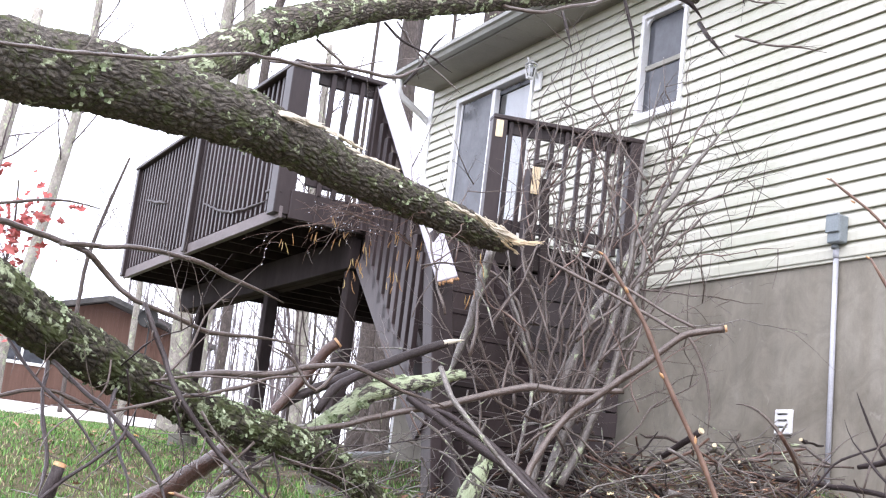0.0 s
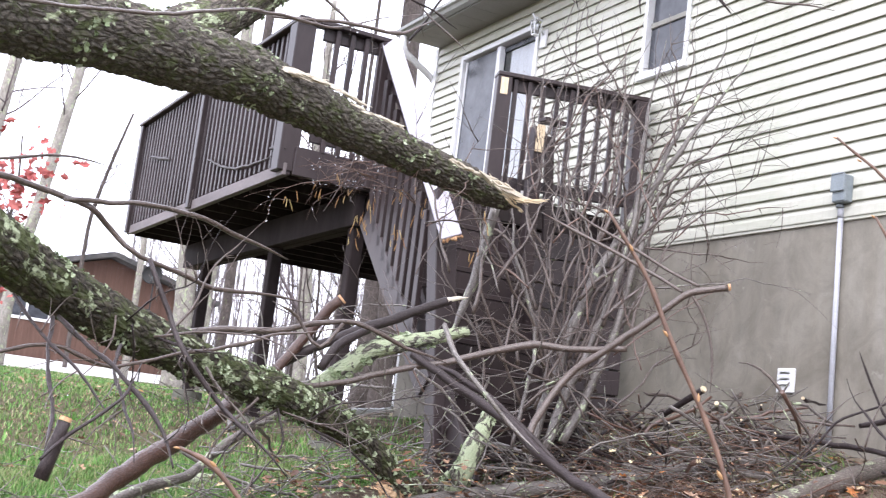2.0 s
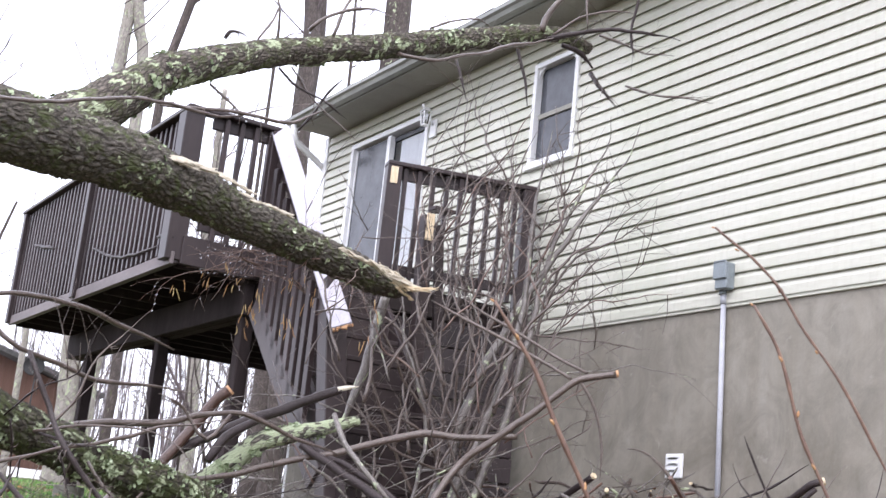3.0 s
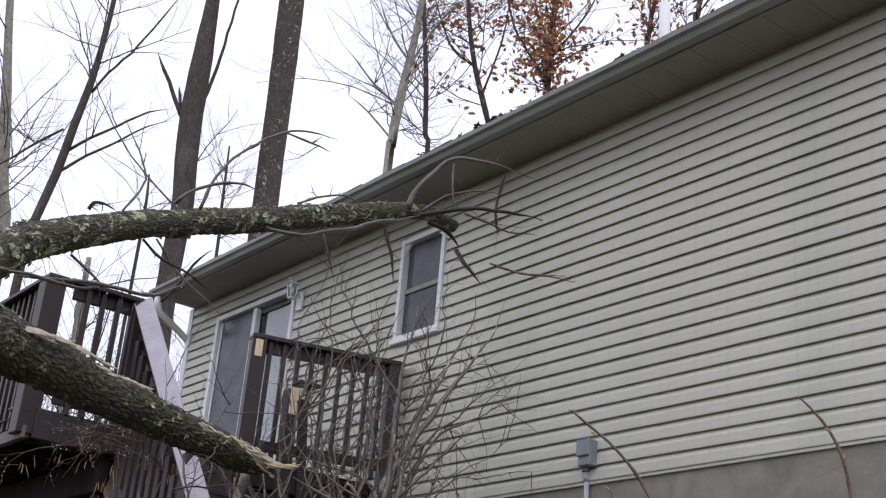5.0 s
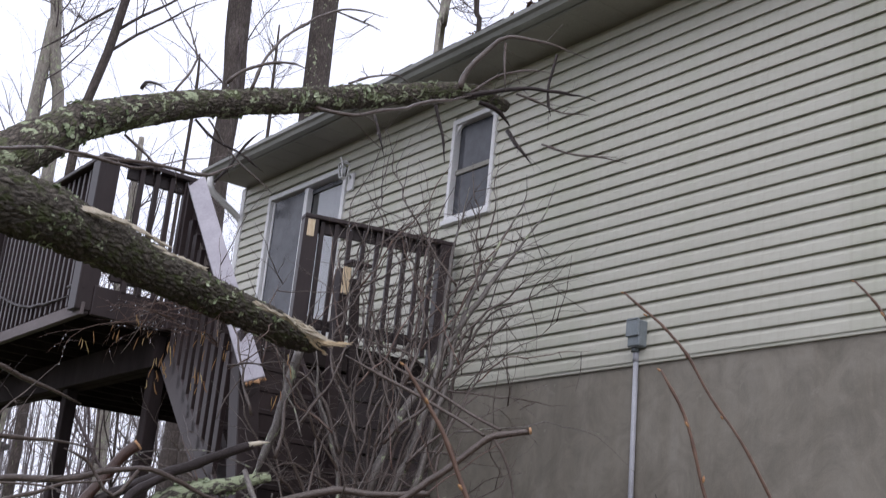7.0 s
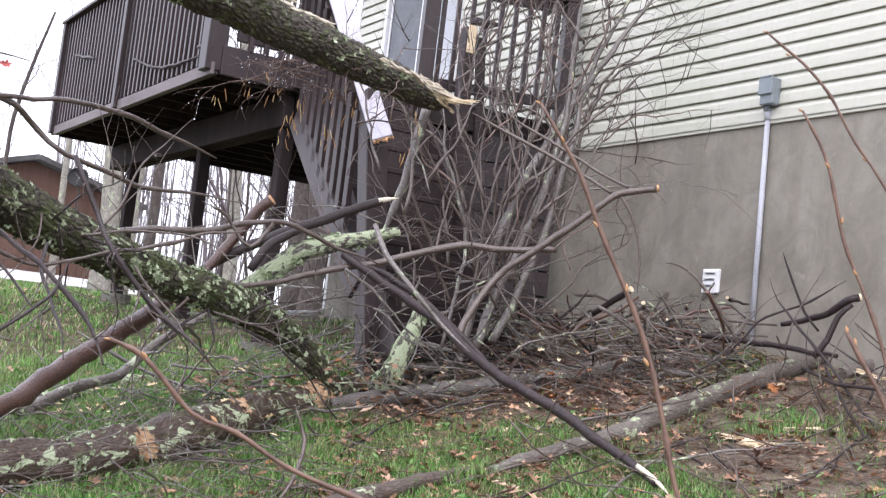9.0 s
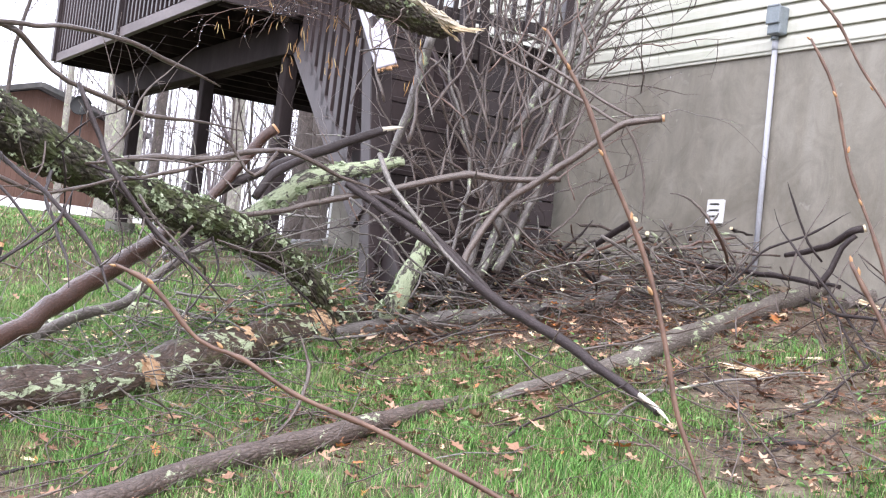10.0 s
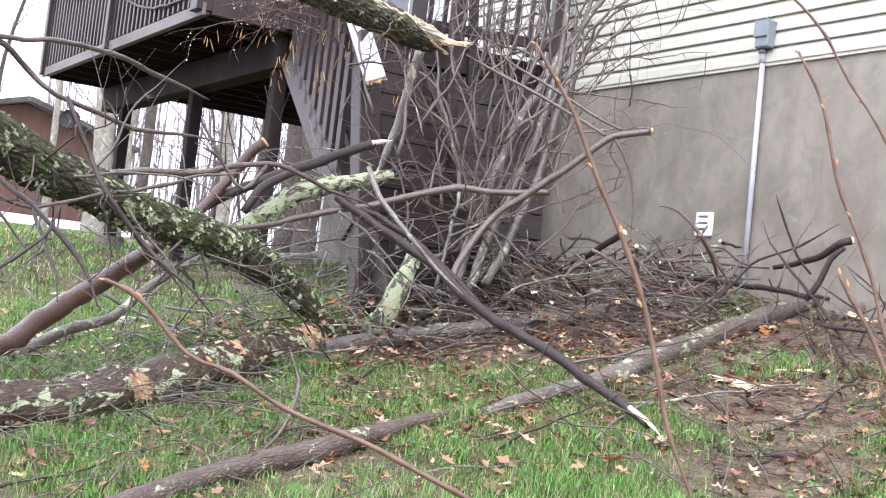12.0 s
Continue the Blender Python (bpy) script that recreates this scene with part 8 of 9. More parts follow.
tree("tall straight tree trunk spotted with pale lichen", [(9.322, 17.681, 8.704, 0.2177), (9.320, 17.682, 9.834, 0.2220), (9.306, 17.690, 10.682, 0.2206), (9.308, 17.689, 11.559, 0.2195), (9.293, 17.696, 12.689, 0.2298), (9.260, 17.714, 13.858, 0.2305), (9.144, 17.774, 15.808, 0.1973)], BARK_LICH, 3, 12, low=0.85)
tree("slim leaning tree with long bare limbs", [(6.549, 20.987, 8.694, 0.0773), (6.614, 20.967, 9.563, 0.0782), (6.793, 20.909, 10.511, 0.0794), (6.912, 20.870, 11.546, 0.0754), (7.042, 20.827, 12.465, 0.0657), (7.109, 20.804, 13.517, 0.0503), (7.132, 20.796, 14.275, 0.0453), (7.164, 20.786, 15.314, 0.0347)], BARK_FAR, 10, 13, low=0.6, spray_len=1.6, extra=([(6.793, 20.909, 10.511, 0.0295), (7.206, 20.771, 10.956, 0.0264), (7.620, 20.623, 11.325, 0.0200), (8.122, 20.431, 11.800, 0.0134), (8.477, 20.286, 12.005, 0.0067)], [(6.896, 20.876, 10.990, 0.0298), (7.234, 20.761, 11.342, 0.0266), (7.611, 20.626, 11.672, 0.0234), (8.077, 20.449, 12.085, 0.0169), (8.443, 20.301, 12.236, 0.0068)], [(6.749, 20.924, 11.386, 0.0233), (6.347, 21.049, 10.990, 0.0232), (6.041, 21.138, 10.626, 0.0197), (5.576, 21.265, 10.167, 0.0131)], [(7.081, 20.814, 12.237, 0.0270), (7.293, 20.741, 12.716, 0.0239), (7.603, 20.629, 13.229, 0.0207), (7.977, 20.488, 14.021, 0.0175), (8.352, 20.338, 14.896, 0.0107)],))
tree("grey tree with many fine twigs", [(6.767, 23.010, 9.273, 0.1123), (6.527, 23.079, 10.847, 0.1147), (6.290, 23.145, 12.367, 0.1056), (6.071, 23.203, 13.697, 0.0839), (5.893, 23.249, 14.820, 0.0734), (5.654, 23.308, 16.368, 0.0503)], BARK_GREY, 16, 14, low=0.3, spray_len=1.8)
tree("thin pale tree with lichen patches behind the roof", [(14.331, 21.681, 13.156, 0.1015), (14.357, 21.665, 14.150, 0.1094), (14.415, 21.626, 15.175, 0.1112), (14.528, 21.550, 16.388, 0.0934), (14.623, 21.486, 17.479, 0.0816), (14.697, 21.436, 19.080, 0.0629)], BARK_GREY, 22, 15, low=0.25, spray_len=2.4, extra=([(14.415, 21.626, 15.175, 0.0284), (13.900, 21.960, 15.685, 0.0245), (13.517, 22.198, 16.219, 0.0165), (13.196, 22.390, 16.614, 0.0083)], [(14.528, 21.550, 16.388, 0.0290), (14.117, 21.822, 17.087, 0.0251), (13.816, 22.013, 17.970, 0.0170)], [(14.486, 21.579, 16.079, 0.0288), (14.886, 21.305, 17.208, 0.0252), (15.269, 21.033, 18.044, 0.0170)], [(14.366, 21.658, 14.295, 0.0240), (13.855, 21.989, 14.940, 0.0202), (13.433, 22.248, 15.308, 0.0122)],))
tree("thin dark tree behind the roof", [(16.217, 22.814, 14.171, 0.0616), (16.119, 22.883, 15.538, 0.0628), (16.052, 22.930, 16.793, 0.0639), (15.937, 23.011, 18.080, 0.0580), (15.817, 23.093, 19.406, 0.0518), (15.791, 23.111, 20.437, 0.0376)], BARK_FAR, 30, 16, low=0.2, spray_len=2.2, extra=([(17.778, 20.311, 16.648, 0.0342), (17.345, 20.682, 17.558, 0.0304), (17.042, 20.932, 18.334, 0.0264), (16.823, 21.108, 19.463, 0.0179)], [(17.792, 20.299, 17.355, 0.0346), (18.157, 19.974, 18.096, 0.0263), (18.442, 19.711, 18.757, 0.0221), (18.626, 19.538, 19.421, 0.0134)], [(17.808, 20.285, 17.753, 0.0305), (17.515, 20.538, 18.538, 0.0265), (17.360, 20.669, 19.681, 0.0180)], [(17.781, 20.309, 17.118, 0.0258), (18.276, 19.865, 17.543, 0.0217), (18.668, 19.498, 17.799, 0.0131)],))
tree("thin forked tree behind the roof with a few brown leaves", [(17.504, 21.844, 15.084, 0.0762), (17.376, 21.946, 15.846, 0.0771), (17.170, 22.107, 16.775, 0.0710), (16.990, 22.245, 17.563, 0.0647), (16.842, 22.358, 18.535, 0.0584), (16.736, 22.437, 19.535, 0.0519), (16.605, 22.533, 20.907, 0.0379)], BARK_FAR, 20, 17, leaves=420, leaf_mat=OAK, low=0.25, spray_len=2.4, extra=([(17.170, 22.107, 16.775, 0.0308), (17.349, 21.967, 17.603, 0.0268), (17.521, 21.830, 18.611, 0.0227), (17.584, 21.779, 19.632, 0.0138)], [(16.990, 22.245, 17.563, 0.0312), (16.528, 22.590, 17.997, 0.0269), (16.242, 22.797, 18.791, 0.0227), (16.007, 22.962, 19.605, 0.0138)],))
tree("small oak with orange-brown leaves behind the roof", [(17.759, 20.328, 15.573, 0.0814), (17.764, 20.324, 16.492, 0.0825), (17.769, 20.319, 17.432, 0.0768), (17.790, 20.300, 18.234, 0.0708), (17.853, 20.245, 19.384, 0.0577), (17.864, 20.236, 20.562, 0.0368)], BARK_FAR, 26, 18, leaves=1500, leaf_mat=OAK, low=0.2, spray_len=2.0)
tree("bare tree behind the roof with scattered leaves", [(20.174, 19.408, 17.449, 0.0646), (20.191, 19.391, 18.259, 0.0654), (20.244, 19.335, 19.252, 0.0591), (20.378, 19.195, 20.266, 0.0526), (20.410, 19.161, 21.656, 0.0384)], BARK_FAR, 14, 19, leaves=500, leaf_mat=OAK, low=0.3, spray_len=1.8)
tree("thin bare tree seen over the ridge", [(22.474, 19.866, 19.105, 0.0697), (22.508, 19.827, 20.153, 0.0708), (22.563, 19.765, 21.043, 0.0638), (22.647, 19.668, 22.501, 0.0489)], BARK_FAR, 14, 20, low=0.3, spray_len=1.8)
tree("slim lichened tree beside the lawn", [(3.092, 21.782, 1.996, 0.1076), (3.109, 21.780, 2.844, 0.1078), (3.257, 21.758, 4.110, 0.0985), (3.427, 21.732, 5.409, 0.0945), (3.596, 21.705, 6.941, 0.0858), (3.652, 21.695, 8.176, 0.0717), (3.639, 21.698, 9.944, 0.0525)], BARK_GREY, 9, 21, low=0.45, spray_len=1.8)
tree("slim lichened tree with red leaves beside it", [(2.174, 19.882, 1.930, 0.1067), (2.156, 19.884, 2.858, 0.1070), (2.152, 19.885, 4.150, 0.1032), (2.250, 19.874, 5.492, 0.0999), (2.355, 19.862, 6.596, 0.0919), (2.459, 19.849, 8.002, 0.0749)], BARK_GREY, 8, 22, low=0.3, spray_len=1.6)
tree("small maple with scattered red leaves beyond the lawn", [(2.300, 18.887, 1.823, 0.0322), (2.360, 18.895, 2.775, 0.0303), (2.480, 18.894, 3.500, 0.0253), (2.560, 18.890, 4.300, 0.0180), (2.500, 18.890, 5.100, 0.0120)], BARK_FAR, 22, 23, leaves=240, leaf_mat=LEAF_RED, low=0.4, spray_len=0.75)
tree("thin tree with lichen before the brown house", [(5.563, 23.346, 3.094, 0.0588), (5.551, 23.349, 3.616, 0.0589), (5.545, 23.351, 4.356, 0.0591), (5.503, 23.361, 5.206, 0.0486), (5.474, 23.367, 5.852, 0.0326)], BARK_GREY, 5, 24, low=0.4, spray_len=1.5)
tree("bare thin sapling beyond the deck", [(4.913, 25.532, 4.431, 0.0407), (4.940, 25.526, 5.123, 0.0409), (5.110, 25.493, 6.081, 0.0352), (5.407, 25.432, 7.319, 0.0237)], BARK_FAR, 8, 25, low=0.2, spray_len=1.2)
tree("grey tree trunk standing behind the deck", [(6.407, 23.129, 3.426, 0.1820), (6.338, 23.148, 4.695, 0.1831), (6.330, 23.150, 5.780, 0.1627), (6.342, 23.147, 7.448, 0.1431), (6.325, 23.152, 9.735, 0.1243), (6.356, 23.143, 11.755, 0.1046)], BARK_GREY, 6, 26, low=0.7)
tree("grey tree trunk standing behind the stairs", [(7.909, 17.276, 2.798, 0.1524), (7.844, 17.305, 3.899, 0.1534), (7.810, 17.321, 5.294, 0.1466), (7.726, 17.358, 7.087, 0.1455), (7.686, 17.376, 8.383, 0.1351), (7.635, 17.399, 10.097, 0.1209)], BARK_FAR, 2, 27, low=0.9)
tree("thin upright sapling behind the fallen limb", [(13.074, 26.987, 12.210, 0.0425), (13.035, 27.006, 13.266, 0.0430), (13.007, 27.020, 14.351, 0.0363), (12.978, 27.033, 15.463, 0.0221)], BARK_FAR, 16, 41, low=0.2, spray_len=2.0)
tree("thin bare sapling beside the tall trunk", [(9.840, 24.051, 10.349, 0.0367), (9.842, 24.050, 11.385, 0.0371), (9.829, 24.056, 12.044, 0.0312), (9.792, 24.071, 12.574, 0.0189)], BARK_FAR, 12, 42, low=0.2, spray_len=1.5)
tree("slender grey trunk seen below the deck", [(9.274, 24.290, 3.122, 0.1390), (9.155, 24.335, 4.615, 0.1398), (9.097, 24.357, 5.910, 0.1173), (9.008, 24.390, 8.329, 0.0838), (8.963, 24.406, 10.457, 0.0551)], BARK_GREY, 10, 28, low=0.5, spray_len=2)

NB_XP, NB_ZP = 6.32, 4.80
NB_X1, NB_ZE = 8.37, 4.21
NB_X0 = 2 * NB_XP - NB_X1
NB_WX, NB_WZ = 4.64, 3.48
DISH = (5.53, 22.33, 3.83)
DROOP_A, DROOP_B = (3.033, 6.198, 2.810), (2.523, 6.207, 2.794)
TUFTS = [(2.23, 6.32, 2.56, 8, 0.04), (2.35, 6.28, 2.62, 8, 0.04), (2.59, 6.18, 2.47, 26, 0.05), (2.62, 6.17, 2.55, 14, 0.05), (2.76, 6.10, 2.42, 14, 0.04), (2.77, 6.10, 2.62, 12, 0.08), (2.87, 6.05, 2.66, 10, 0.07), (2.52, 6.21, 2.61, 8, 0.05), (3.15, 5.91, 2.39, 8, 0.03), (2.45, 6.24, 2.70, 6, 0.05), (3.18, 5.90, 2.58, 6, 0.04)]
CHUNKS = [(4.84, 5.67), (4.85, 5.41), (4.54, 6.73), (4.46, 5.16), (4.38, 4.42), (5.40, 6.56), (5.30, 5.22), (5.79, 4.98), (4.22, 7.72), (5.04, 5.53), (4.40, 4.59), (4.43, 4.40), (5.04, 5.77), (4.72, 4.44)]


# ---- neighbour's house, driveway and dish beyond the lawn ----
def build_neighbour():
    h = thing("house", "low brown boarded house with a dark roof beyond the lawn", "house")
    x0, xp, x1, yf, yb = NB_X0, NB_XP, NB_X1, 29.5, 38.0
    zb, ze, zp = 1.7, NB_ZE, NB_ZP
    bm = bmesh.new()
    a = [bm.verts.new(p) for p in ((x0, yf, zb), (x1, yf, zb), (x1, yf, ze), (xp, yf, zp), (x0, yf, ze))]
    b = [bm.verts.new((v.co.x, yb, v.co.z)) for v in a]
    bm.faces.new(a), bm.faces.new(b[::-1])
    for i in range(5):
        bm.faces.new((a[i], b[i], b[(i + 1) % 5], a[(i + 1) % 5]))
    bmesh.ops.recalc_face_normals(bm, faces=bm.faces)
    part("wall", bm, BROWNHOUSE, h)
    sl = (zp - ze) / (x1 - xp)
    for s in (-1, 1):
        xe = xp + s * (x1 - xp + 0.55)
        part("roof", board(((xp + xe) / 2, yf - 0.4, zp + 0.09 - sl * abs(xe - xp) / 2), ((xp + xe) / 2, yb + 0.4, zp + 0.09 - sl * abs(xe - xp) / 2), abs(xe - xp) * math.hypot(1, sl), 0.12, (s * sl, 0, 1), 0.01), SHINGLE, h, "dark shingle roof")
    for k in range(30):
        xx = x0 + 0.1 + k * (x1 - x0 - 0.2) / 29
        part("batten", box((xx - 0.02, yf - 0.025, zb), (xx + 0.02, yf - 0.002, ze - 0.05 + min(1.0, max(0.0, 1 - abs(xx - xp) / (x1 - xp))) * (zp - ze)), 0.003), BROWNHOUSE, h)
    wd = part("window", box((NB_WX - 0.55, yf - 0.05, NB_WZ - 0.35), (NB_WX + 0.55, yf - 0.027, NB_WZ + 0.35), 0.01), TRIM, h, "white framed window")
    part("pane", box((NB_WX - 0.48, yf - 0.056, NB_WZ - 0.28), (NB_WX - 0.03, yf - 0.0505, NB_WZ + 0.28), 0.0), SCREEN, wd)
    part("pane", box((NB_WX + 0.03, yf - 0.056, NB_WZ - 0.28), (NB_WX + 0.48, yf - 0.0505, NB_WZ + 0.28), 0.0), SCREEN, wd)
    return h


neighbour = build_neighbour()


def build_driveway():
    bm = bmesh.new()
    rows = []
    for i in range(41):
        x = -14 + i * 0.56
        edge = 24.0 + 0.25 * noise.noise((x * 0.5, 0, 3))
        rows.append([bm.verts.new((x, edge, ground_z(x, edge) - 0.02)), bm.verts.new((x, edge + 0.25, ground_z(x, edge) + 0.06)), bm.verts.new((x, 29.45, 2.32))])
    for a, b in zip(rows, rows[1:]):
        for k in range(2):
            bm.faces.new((a[k], b[k], b[k + 1], a[k + 1]))
    return tagged(part("driveway", bm, DRIVE), "pale concrete driveway beyond the lawn", "driveway", kind="structure")


driveway = build_driveway()


def build_dish():
    o = thing("satellite_dish", "dark round satellite dish on a thin pole", "satellite dish")
    x, y, z = DISH
    part("pole", tube_mesh([(x + 0.05, y, ground_z(x, y) - 0.1), (x + 0.05, y, z)], 0.014, 8), DARK, o)
    bm = bmesh.new()
    bmesh.ops.create_uvsphere(bm, u_segments=20, v_segments=12, radius=0.19)
    bmesh.ops.delete(bm, geom=[v for v in bm.verts if v.co.z > -0.04], context="VERTS")
    bmesh.ops.transform(bm, matrix=pose(x, y, z, 75, 0, -25) @ Matrix.Diagonal((1, 1, 0.5, 1)), verts=bm.verts)
    bmesh.ops.solidify(bm, geom=list(bm.faces), thickness=0.01)
    part("bowl", bm, DARK, o)
    part("arm", tube_mesh([(x, y, z - 0.15), (x - 0.05, y - 0.3, z - 0.05)], 0.012, 6), METAL, o)
    return o


dish = build_dish()


# ---- twigs of the shrub and of the hanging branches ----
def spray_group(name, label, mat, seed, makers, parent=None, category="", kind=""):
    store, rng = ([], [], []), random.Random(seed)
    for m in makers:
        m(store, rng)
    ob = link_store(name, store, mat, parent, label)
    return tagged(ob, label, category, kind=kind) if parent is None else ob


def side_twigs(owner, name, sides, many, few, spurs, reach, seed):
    """Each stem of a thing carries its own spray of twigs and short spurs."""
    rng = random.Random(seed)
    for st in list(owner.children):
        if not st.name.startswith(name):
            continue
        store, vs = ([], [], []), st.data.vertices
        n = len(vs) // sides
        main = n > 30
        for k in range((many if main else few) + (spurs if main else spurs // 2)):
            spur = k >= (many if main else few)
            i = int(((0.12 if spur else 0.25) + 0.73 * rng.random()) * (n - 2))
            a, b = vs[i * sides].co, vs[(i + 1) * sides].co
            aim = (b - a).normalized() * 0.7 + Vector((rng.gauss(0, 0.7), rng.gauss(0, 0.4), rng.gauss(0.05, 0.6)))
            if spur:
                twigs(store, a, aim, rng.uniform(0.02, 0.09), rng.uniform(0.0028, 0.0042), rng, 0, 0, 0.7, 4, 0)
            else:
                twigs(store, a, aim, rng.uniform(0.25, 1.0) * reach, rng.uniform(0.0022, 0.0042), rng, 1, 0, 0.7, 4, 2)
        tagged(link_store("twig", store, BARK_TWIG, st, "fine brown side twigs"), kind="stuff")


side_twigs(shrub, "stem", 8, 11, 2, 12, 0.55, 31)
side_twigs(fallen_tree, "branch", 7, 3, 1, 10, 0.35, 32)
side_twigs(lower_limb, "branch", 7, 4, 2, 8, 0.45, 33)


def drooping(store, rng):
    for k in range(20):
        t = rng.random()
        base = Vector(DROOP_A).lerp(Vector(DROOP_B), t) + Vector((rng.gauss(0, 0.08), rng.gauss(0, 0.12), rng.gauss(0, 0.06)))
        twigs(store, base, (-0.75 + rng.gauss(0, 0.45), rng.gauss(0, 0.4), 0.1 + rng.gauss(0, 0.4)), rng.uniform(0.2, 0.55), rng.uniform(0.003, 0.0055), rng, 2, 1.0, 0.9, 4, 3)


hanging = spray_group("hanging_twigs", "drooping brown twigs hanging below the broken trunk", BARK_VINE, 7, [drooping], None, "twigs", "stuff")


def curled_leaves():
    """Narrow withered leaves that hang in tufts from the twigs."""
    rng = random.Random(12)
    store = ([], [], [])
    for cx, cy, cz, n, sp in TUFTS:
        for k in range(max(4, int(n * 0.5))):
            p = Vector((cx + rng.gauss(0, sp * 0.45), cy + rng.gauss(0, sp * 0.45), cz + 0.03 + rng.gauss(0, sp * 0.7)))
            d = Vector((rng.gauss(0, 0.25), rng.gauss(0, 0.25), -1)).normalized()
            L = rng.uniform(0.03, 0.075)
            side = Vector((rng.gauss(0, 0.003), rng.gauss(0, 0.003), 0))
            tube(store, [Vector((*p, 0.001)), Vector((*(p + d * L * 0.4 + side), 0.0024)), Vector((*(p + d * L * 0.75 + side * 1.4), 0.0026)), Vector((*(p + d * L), 0.0015))], 4, 0, k, 0)
    ob = link_store("withered_leaves", store, DEADLEAF)
    return tagged(ob, "narrow curled yellow-brown leaves hanging from the twigs", "leaves", kind="stuff")


DEADLEAF = leafy("curled_leaf", [(0.0, (0.26, 0.12, 0.04)), (0.6, (0.42, 0.25, 0.09)), (1.0, (0.60, 0.46, 0.20))])
withered = curled_leaves()


# ---- brush pile and litter ----
def wedge(rng, a0, a1, r0, r1):
    """A random place on the lawn between two bearings and two distances."""
    a = radians(rng.uniform(a0, a1))
    r = math.sqrt(rng.uniform(r0 * r0, r1 * r1))
    return r * math.sin(a), r * math.cos(a)


def pile(n, a0, a1, r0, r1, h, long, thick, flat):
    def make(store, rng):
        for k in range(n):
            x, y = wedge(rng, a0, a1, r0, r1)
            if x > WALL - 0.08:
                continue
            z = ground_z(x, y) + 0.01 + h * rng.random() ** 2
            a = rng.uniform(-1.6, 1.3)
            L = rng.uniform(0.35, 1.0) * long
            d = Vector((math.cos(a), math.sin(a), rng.gauss(0, flat)))
            r = thick * rng.uniform(0.35, 1.0)
            p = Vector((x, y, z)) - d * L / 2
            pts = []
            for i in range(7):
                px = min(p.x, WALL - 0.03)
                pts.append(Vector((px, p.y, max(p.z, ground_z(px, p.y) + r * 0.5), r * (1 - 0.1 * i) * (1.25 if i % 2 else 1.0))))
                d = (d + Vector((rng.gauss(0, 0.2), rng.gauss(0, 0.2), rng.gauss(0, 0.13)))).normalized()
                p = p + d * L / 6
            tube(store, pts, 6 if r > 0.006 else 4, 0, rng.random() * 90, 0.5)
    return make


brush_pile = spray_group("brush_pile", "heap of thin grey-brown twigs along the wall", BARK_SHRUB, 41,
                         [pile(400, 28, 44, 7.4, 8.9, 0.34, 0.8, 0.0065, 0.4), pile(60, 31, 46, 7.0, 8.2, 0.12, 0.7, 0.006, 0.2)], None, "brush", "stuff")
brush_rust = spray_group("brush_pile", "mat of short rusty twigs and bark shreds on the earth", BARK_RUST, 46,
                         [pile(1500, 27, 56, 4.8, 7.6, 0.03, 0.22, 0.003, 0.12), pile(900, 6, 38, 4.2, 7.2, 0.03, 0.16, 0.0024, 0.12), pile(320, 30, 43, 7.3, 8.8, 0.25, 0.6, 0.004, 0.3)], None, "brush", "stuff")
brush_grey = spray_group("brush_pile", "tangle of thin grey twigs below the stairs", BARK_SHRUB, 42,
                         [pile(70, 21, 35, 6.8, 8.3, 1.1, 0.9, 0.0055, 0.6), pile(90, 14, 28, 5.6, 8.0, 1.0, 0.9, 0.0042, 0.5), pile(120, 9, 25, 4.9, 7.4, 0.22, 0.9, 0.0045, 0.3)], None, "brush", "stuff")
ground_twigs = spray_group("fallen_twigs", "small brown twigs scattered on the wet grass", BARK_TWIG, 43,
                           [pile(320, 8, 52, 4.2, 7.6, 0.03, 0.3, 0.0035, 0.12), pile(130, 36, 56, 4.6, 7.4, 0.22, 0.8, 0.005, 0.4), pile(120, 6, 30, 4.2, 6.4, 0.16, 1.0, 0.0042, 0.22), pile(60, 6, 24, 4.2, 6.4, 0.4, 0.9, 0.0036, 0.5)], None, "twigs", "stuff")


